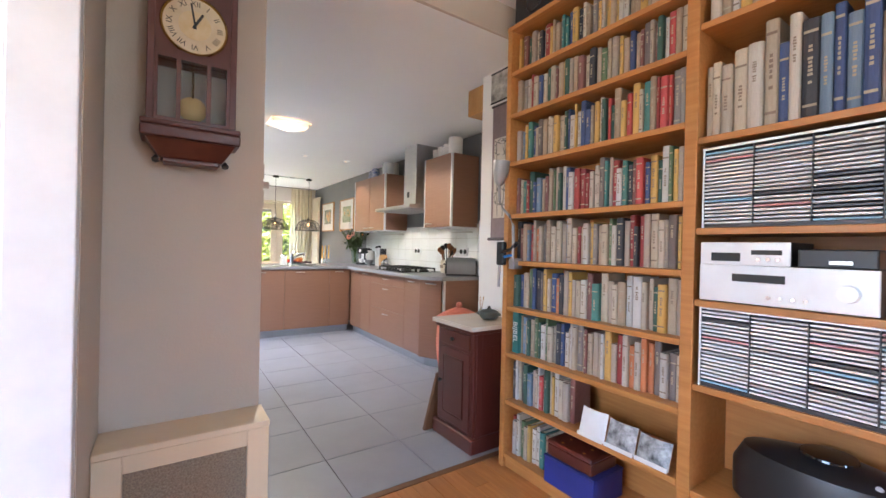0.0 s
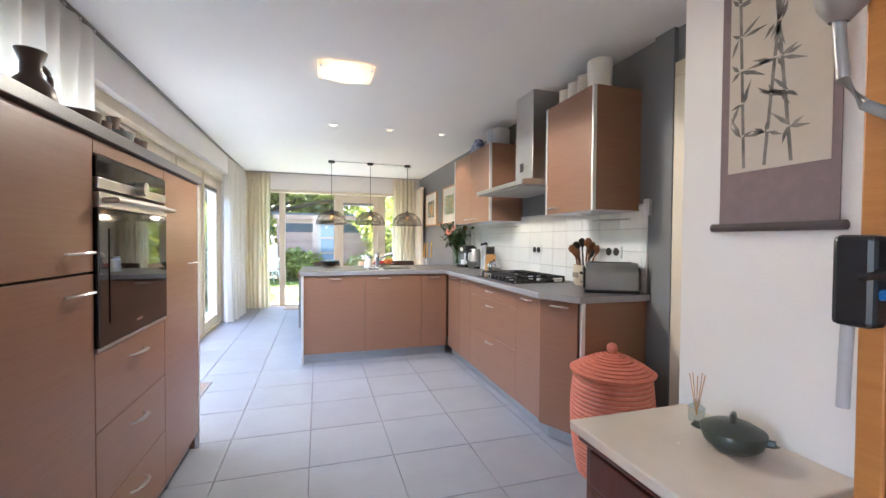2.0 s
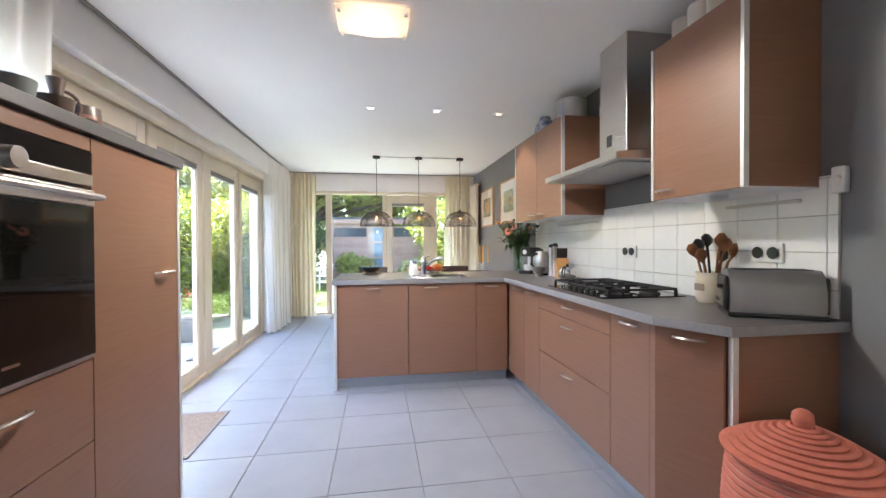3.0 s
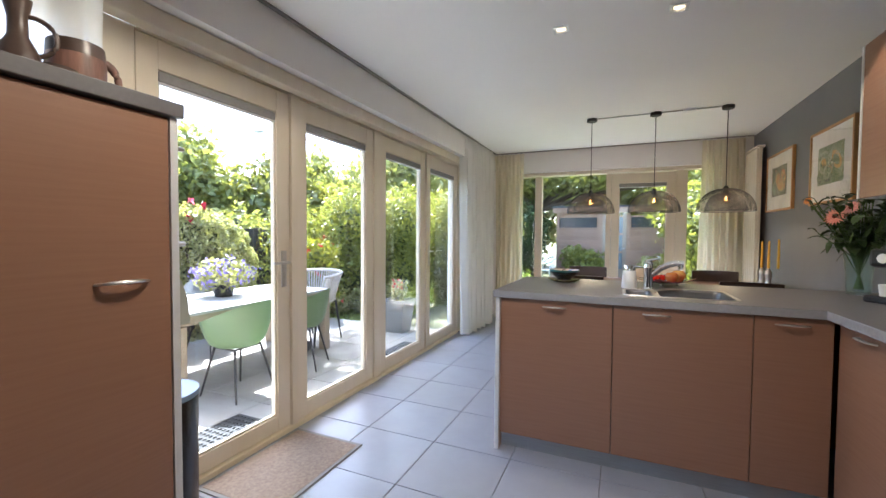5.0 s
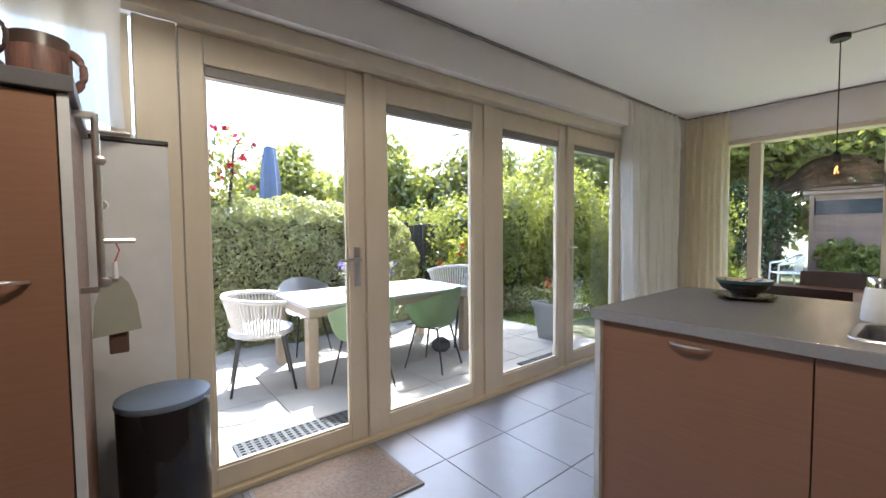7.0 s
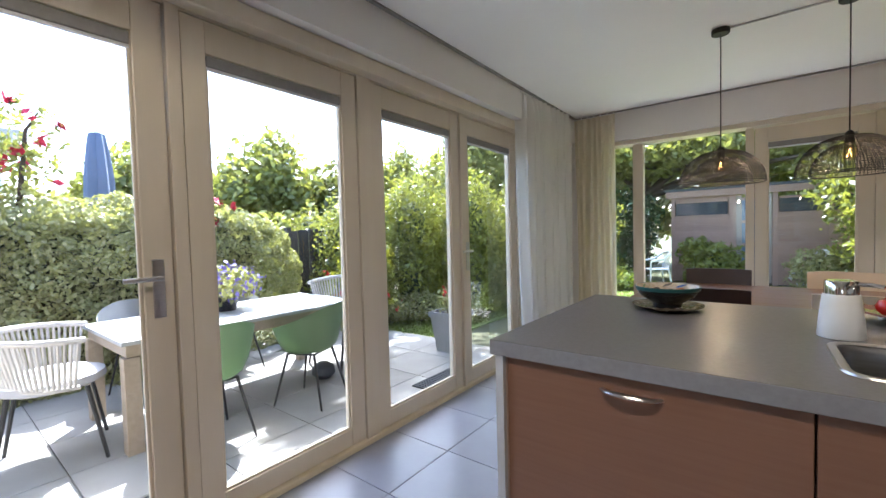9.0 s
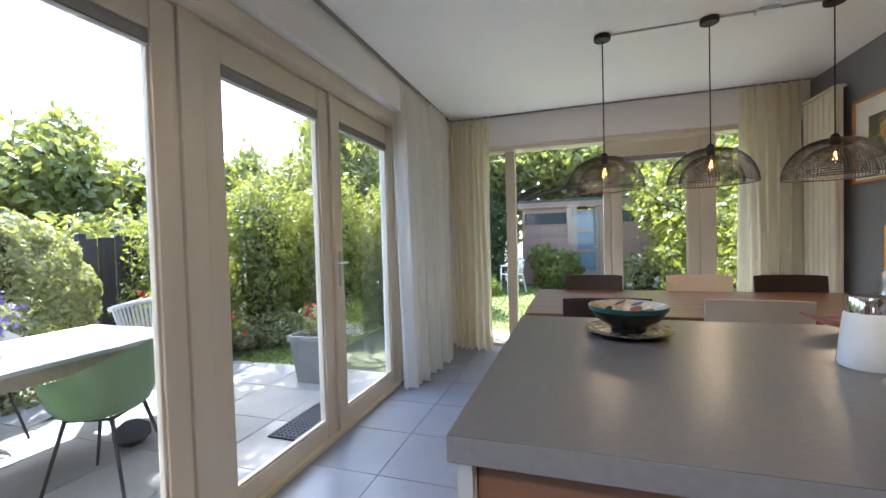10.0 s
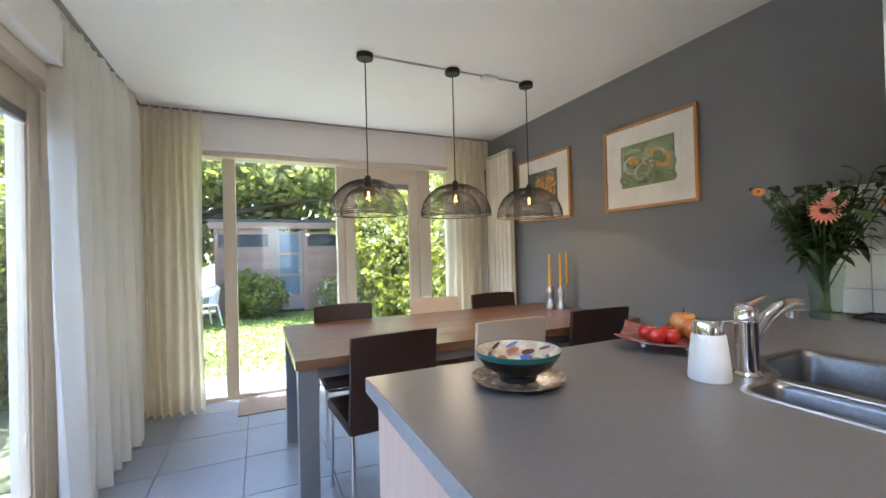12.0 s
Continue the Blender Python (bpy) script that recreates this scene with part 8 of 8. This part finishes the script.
shrub("ivy_hedge", "dark ivy hedge beside the shed", (-1.75, 16.2, -0.19), [((0, 0, 0.9), (1.0, 0.5, 1.0)), ((0.3, 0, 1.7), (0.9, 0.5, 0.7)), ((-0.6, -0.2, 1.8), (0.8, 0.6, 0.8))], 9000, 0.06, IVY)
shrub("fern", "yellow green ferns in the border", (-1.5, 14.9, -0.19), [((0, 0, 0.25), (0.7, 0.35, 0.28)), ((0.4, -0.2, 0.2), (0.4, 0.3, 0.24))], 2200, 0.05, leafy("fern leaf", (0.17, 0.23, 0.03), (0.10, 0.16, 0.02), 0.4), "plant")
# big tree whose branches hang over the shed, and the wood behind
tree("large old tree spreading over the shed", (-1.3, 17.9, -0.2), 6.5, [((0.4, -0.6, 3.4), (1.5, 1.3, 0.65)), ((2.2, -0.9, 3.5), (1.5, 1.3, 0.7)), ((3.8, -0.2, 3.6), (1.5, 1.4, 0.8)), ((-1.2, -0.6, 3.6), (1.4, 1.4, 0.9)), ((1.0, 0.4, 4.8), (2.2, 1.8, 1.1)), ((3.0, 0.8, 5.0), (1.9, 1.7, 1.1)), ((-1.5, 0.6, 5.0), (1.6, 1.6, 1.1)), ((4.6, -1.6, 3.0), (1.0, 1.0, 0.8))], 26000, 0.085, TREEL, 0.2)
for k in range(7):
    x = -9 + 3.2 * k
    tree("tall dense tree at the back of the garden", (x, 22.5 + 1.3 * (k % 2), -0.2), 8, [((0, 0, 2.4), (2.0, 1.4, 1.7)), ((0.6, 0, 4.4), (2.0, 1.5, 1.6)), ((-0.6, 0, 6.2), (1.8, 1.4, 1.5)), ((0.2, 0.2, 7.6), (1.2, 1.0, 1.1))], 5200, 0.20, (TREEL, SHRUB, HEDGE)[k % 3], 0.22)
for x, y in ((6.4, 11.0), (6.2, 14.0), (6.6, 17.0)):
    tree("tall green tree beside the lawn", (x, y, -0.2), 6, [((0, 0, 1.8), (1.3, 1.5, 1.5)), ((-0.3, 0, 3.4), (1.4, 1.5, 1.3)), ((0.2, 0.3, 4.9), (1.2, 1.2, 1.1))], 5200, 0.12, SHRUB, 0.16)
for x, y in ((-4.2, 13.6), (-3.9, 15.4), (-3.2, 17.6)):
    tree("leafy tree at the edge of the lawn", (x, y, -0.2), 5, [((0, 0, 1.4), (1.0, 1.0, 1.3)), ((0.2, 0, 2.9), (1.2, 1.1, 1.1)), ((-0.1, 0.2, 4.0), (0.9, 0.9, 0.9))], 6500, 0.085, TREEL, 0.12)
# out-of-view tree, added to throw dappled shade on the terrace
tree("tall unseen tree, added so its high crown dapples the terrace", (-1.2, 11.5, -0.2), 6, [((-2.2, -1.6, 5.9), (1.25, 1.5, 0.8)), ((-1.4, -2.3, 6.2), (0.9, 0.9, 0.6)), ((-2.9, -0.6, 6.1), (0.9, 0.9, 0.7)), ((-0.6, -0.6, 6.4), (1.0, 1.0, 0.6))], 5200, 0.085, TREEL, 0.13)
# white chairs in the garden
def white_chair(m):
    root = thing("plastic_chair", "white moulded plastic garden chair", "garden chair", (0, 0, 0), 0, "white chairs on the lawn")
    part("seat", B(-0.21, 0.21, -0.2, 0.22, 0.42, 0.445, 0.012), WHITE_PL, root)
    part("back_rim", tube([(-0.24, 0.2, 0.62), (-0.26, -0.05, 0.66), (-0.2, -0.22, 0.78), (0, -0.26, 0.82), (0.2, -0.22, 0.78), (0.26, -0.05, 0.66), (0.24, 0.2, 0.62)], 0.022, 8), WHITE_PL, root, "", True)
    for k in range(7):
        x = -0.17 + 0.34 * k / 6
        part("slat", tube([(x, -0.19, 0.44), (x * 1.1, -0.245, 0.8 - 0.6 * x * x)], 0.014, 6, flat=0.4), WHITE_PL, root)
    for sx in (-1, 1):
        part("leg", tube([(sx * 0.23, 0.2, 0.62), (sx * 0.24, 0.22, 0.0)], 0.018, 8), WHITE_PL, root)
        part("leg", tube([(sx * 0.2, -0.18, 0.44), (sx * 0.23, -0.26, 0.0)], 0.018, 8), WHITE_PL, root)
    root.matrix_basis = m
    return root


white_chair(pose(-0.50, 15.35, PZ - 0.02, 0, 0, 120))
root = thing("garden_tub", "round white plastic tub on the lawn", "tub", (2.05, 11.35, PZ - 0.02))
part("tub", lathe([(0, 0), (0.17, 0), (0.22, 0.38), (0.23, 0.40), (0.21, 0.40), (0.16, 0.02), (0, 0.02)], 24), WHITE_PL, root, "", True)

# ---- pieces of floors, walls and terraces ----
def grid_pieces(name, parent, material, xs, ys, z0, z1, gap=0.004, lim=None):
    cache = {}
    for i in range(len(xs) - 1):
        for j in range(len(ys) - 1):
            w, d = round(xs[i + 1] - xs[i] - gap, 4), round(ys[j + 1] - ys[j] - gap, 4)
            if w < 0.01 or d < 0.01 or (lim and not lim((xs[i] + xs[i + 1]) / 2, (ys[j] + ys[j + 1]) / 2)):
                continue
            if (w, d) not in cache:
                bm = bmesh.new()
                c, e = 0.0015, z1 - z0
                lo = [bm.verts.new((sx * w / 2, sy * d / 2, 0)) for sx, sy in ((-1, -1), (1, -1), (1, 1), (-1, 1))]
                mi = [bm.verts.new((sx * w / 2, sy * d / 2, e - c)) for sx, sy in ((-1, -1), (1, -1), (1, 1), (-1, 1))]
                hi = [bm.verts.new((sx * (w / 2 - c), sy * (d / 2 - c), e)) for sx, sy in ((-1, -1), (1, -1), (1, 1), (-1, 1))]
                for a, b in ((lo, mi), (mi, hi)):
                    for k in range(4):
                        bm.faces.new((a[k], a[(k + 1) % 4], b[(k + 1) % 4], b[k]))
                bm.faces.new(hi), bm.faces.new(lo[::-1])
                cache[(w, d)] = mesh_of(name, bm, material)
            ob = new(name, cache[(w, d)])
            ob.location = ((xs[i] + xs[i + 1]) / 2, (ys[j] + ys[j + 1]) / 2, z0)
            ob.parent = parent
    return parent


def cuts(a, b, origin, step):
    k0 = math.ceil((a - origin) / step + 1e-6)
    out = [a]
    while origin + k0 * step < b - 1e-6:
        out.append(origin + k0 * step)
        k0 += 1
    return out + [b]


floor = bpy.data.objects["floor"]
grid_pieces("tile", floor, TILE, cuts(EX + 0.02, WX, -0.012, 0.4625), cuts(2.135, NY, 7.57, 0.4555), -0.011, 0.0, 0.004, lambda x, y: not (x < 0.487 and y < 2.30))
part("threshold_strip", B(0.488, 2.02, 2.095, 2.132, -0.011, 0.003, 0.002), M("dark oak strip", (0.17, 0.075, 0.03), 0.4), floor)
xs = cuts(0.3, 2.02, 0.3, 0.09)
for i in range(len(xs) - 1):
    grid_pieces("plank", floor, PARQ, xs[i:i + 2], cuts(-0.4, 2.094, 0.27 * (i % 5), 1.1), -0.011, 0.0, 0.001)
part("far_boards", B(-2.6, 0.298, -2.8, 1.72, -0.011, 0.0), PARQ, floor)
part("far_boards", B(0.3, 2.02, -2.8, -0.401, -0.011, 0.0), PARQ, floor)
# splashback tiles
wall = tagged(new("splashback", mesh_of("splashback", B(WX - 0.004, WX - 0.0005, 3.64, 6.62, 0.922, 1.475), WGROUT)), "white glazed wall tiles behind the worktop", "wall tiles", "", "structure")
cache = {}
zs = cuts(0.922, 1.475, 1.031, 0.1445)
ys_ = cuts(3.64, 6.62, 5.08, 0.2)
for a, b in zip(ys_, ys_[1:]):
    for c, d in zip(zs, zs[1:]):
        key = (round(b - a, 3), round(d - c, 3))
        if key not in cache:
            w, h = key[0] - 0.0035, key[1] - 0.0035
            if w < 0.005 or h < 0.005:
                continue
            cache[key] = mesh_of("tile", B(-0.007, 0.0, -w / 2, w / 2, -h / 2, h / 2, 0.0012), WTILE)
        if key in cache:
            ob = new("tile", cache[key])
            ob.location = (WX - 0.0042, (a + b) / 2, (c + d) / 2)
            ob.parent = wall
# terraces
terr = fixed("terrace", B(-3.75, -0.62, 1.5, 9.0, -0.22, PZ - 0.012), GROUT, "grey paved terrace outside the glass doors", "terrace")
grid_pieces("paving_slab", terr, PAVE, cuts(-3.7, -0.63, -0.63, 0.6), cuts(1.5, 9.0, 5.4, 0.6), PZ - 0.011, PZ, 0.006)
terr = fixed("terrace_back", B(-0.9, 4.4, NY + 0.2, 11.05, -0.22, PZ - 0.012), GROUT, "pale paved terrace behind the back window", "terrace")
grid_pieces("paving_slab", terr, PAVE, cuts(-0.9, 4.4, -0.63, 0.6), cuts(NY + 0.22, 11.05, 9.9, 0.6), PZ - 0.011, PZ, 0.006)
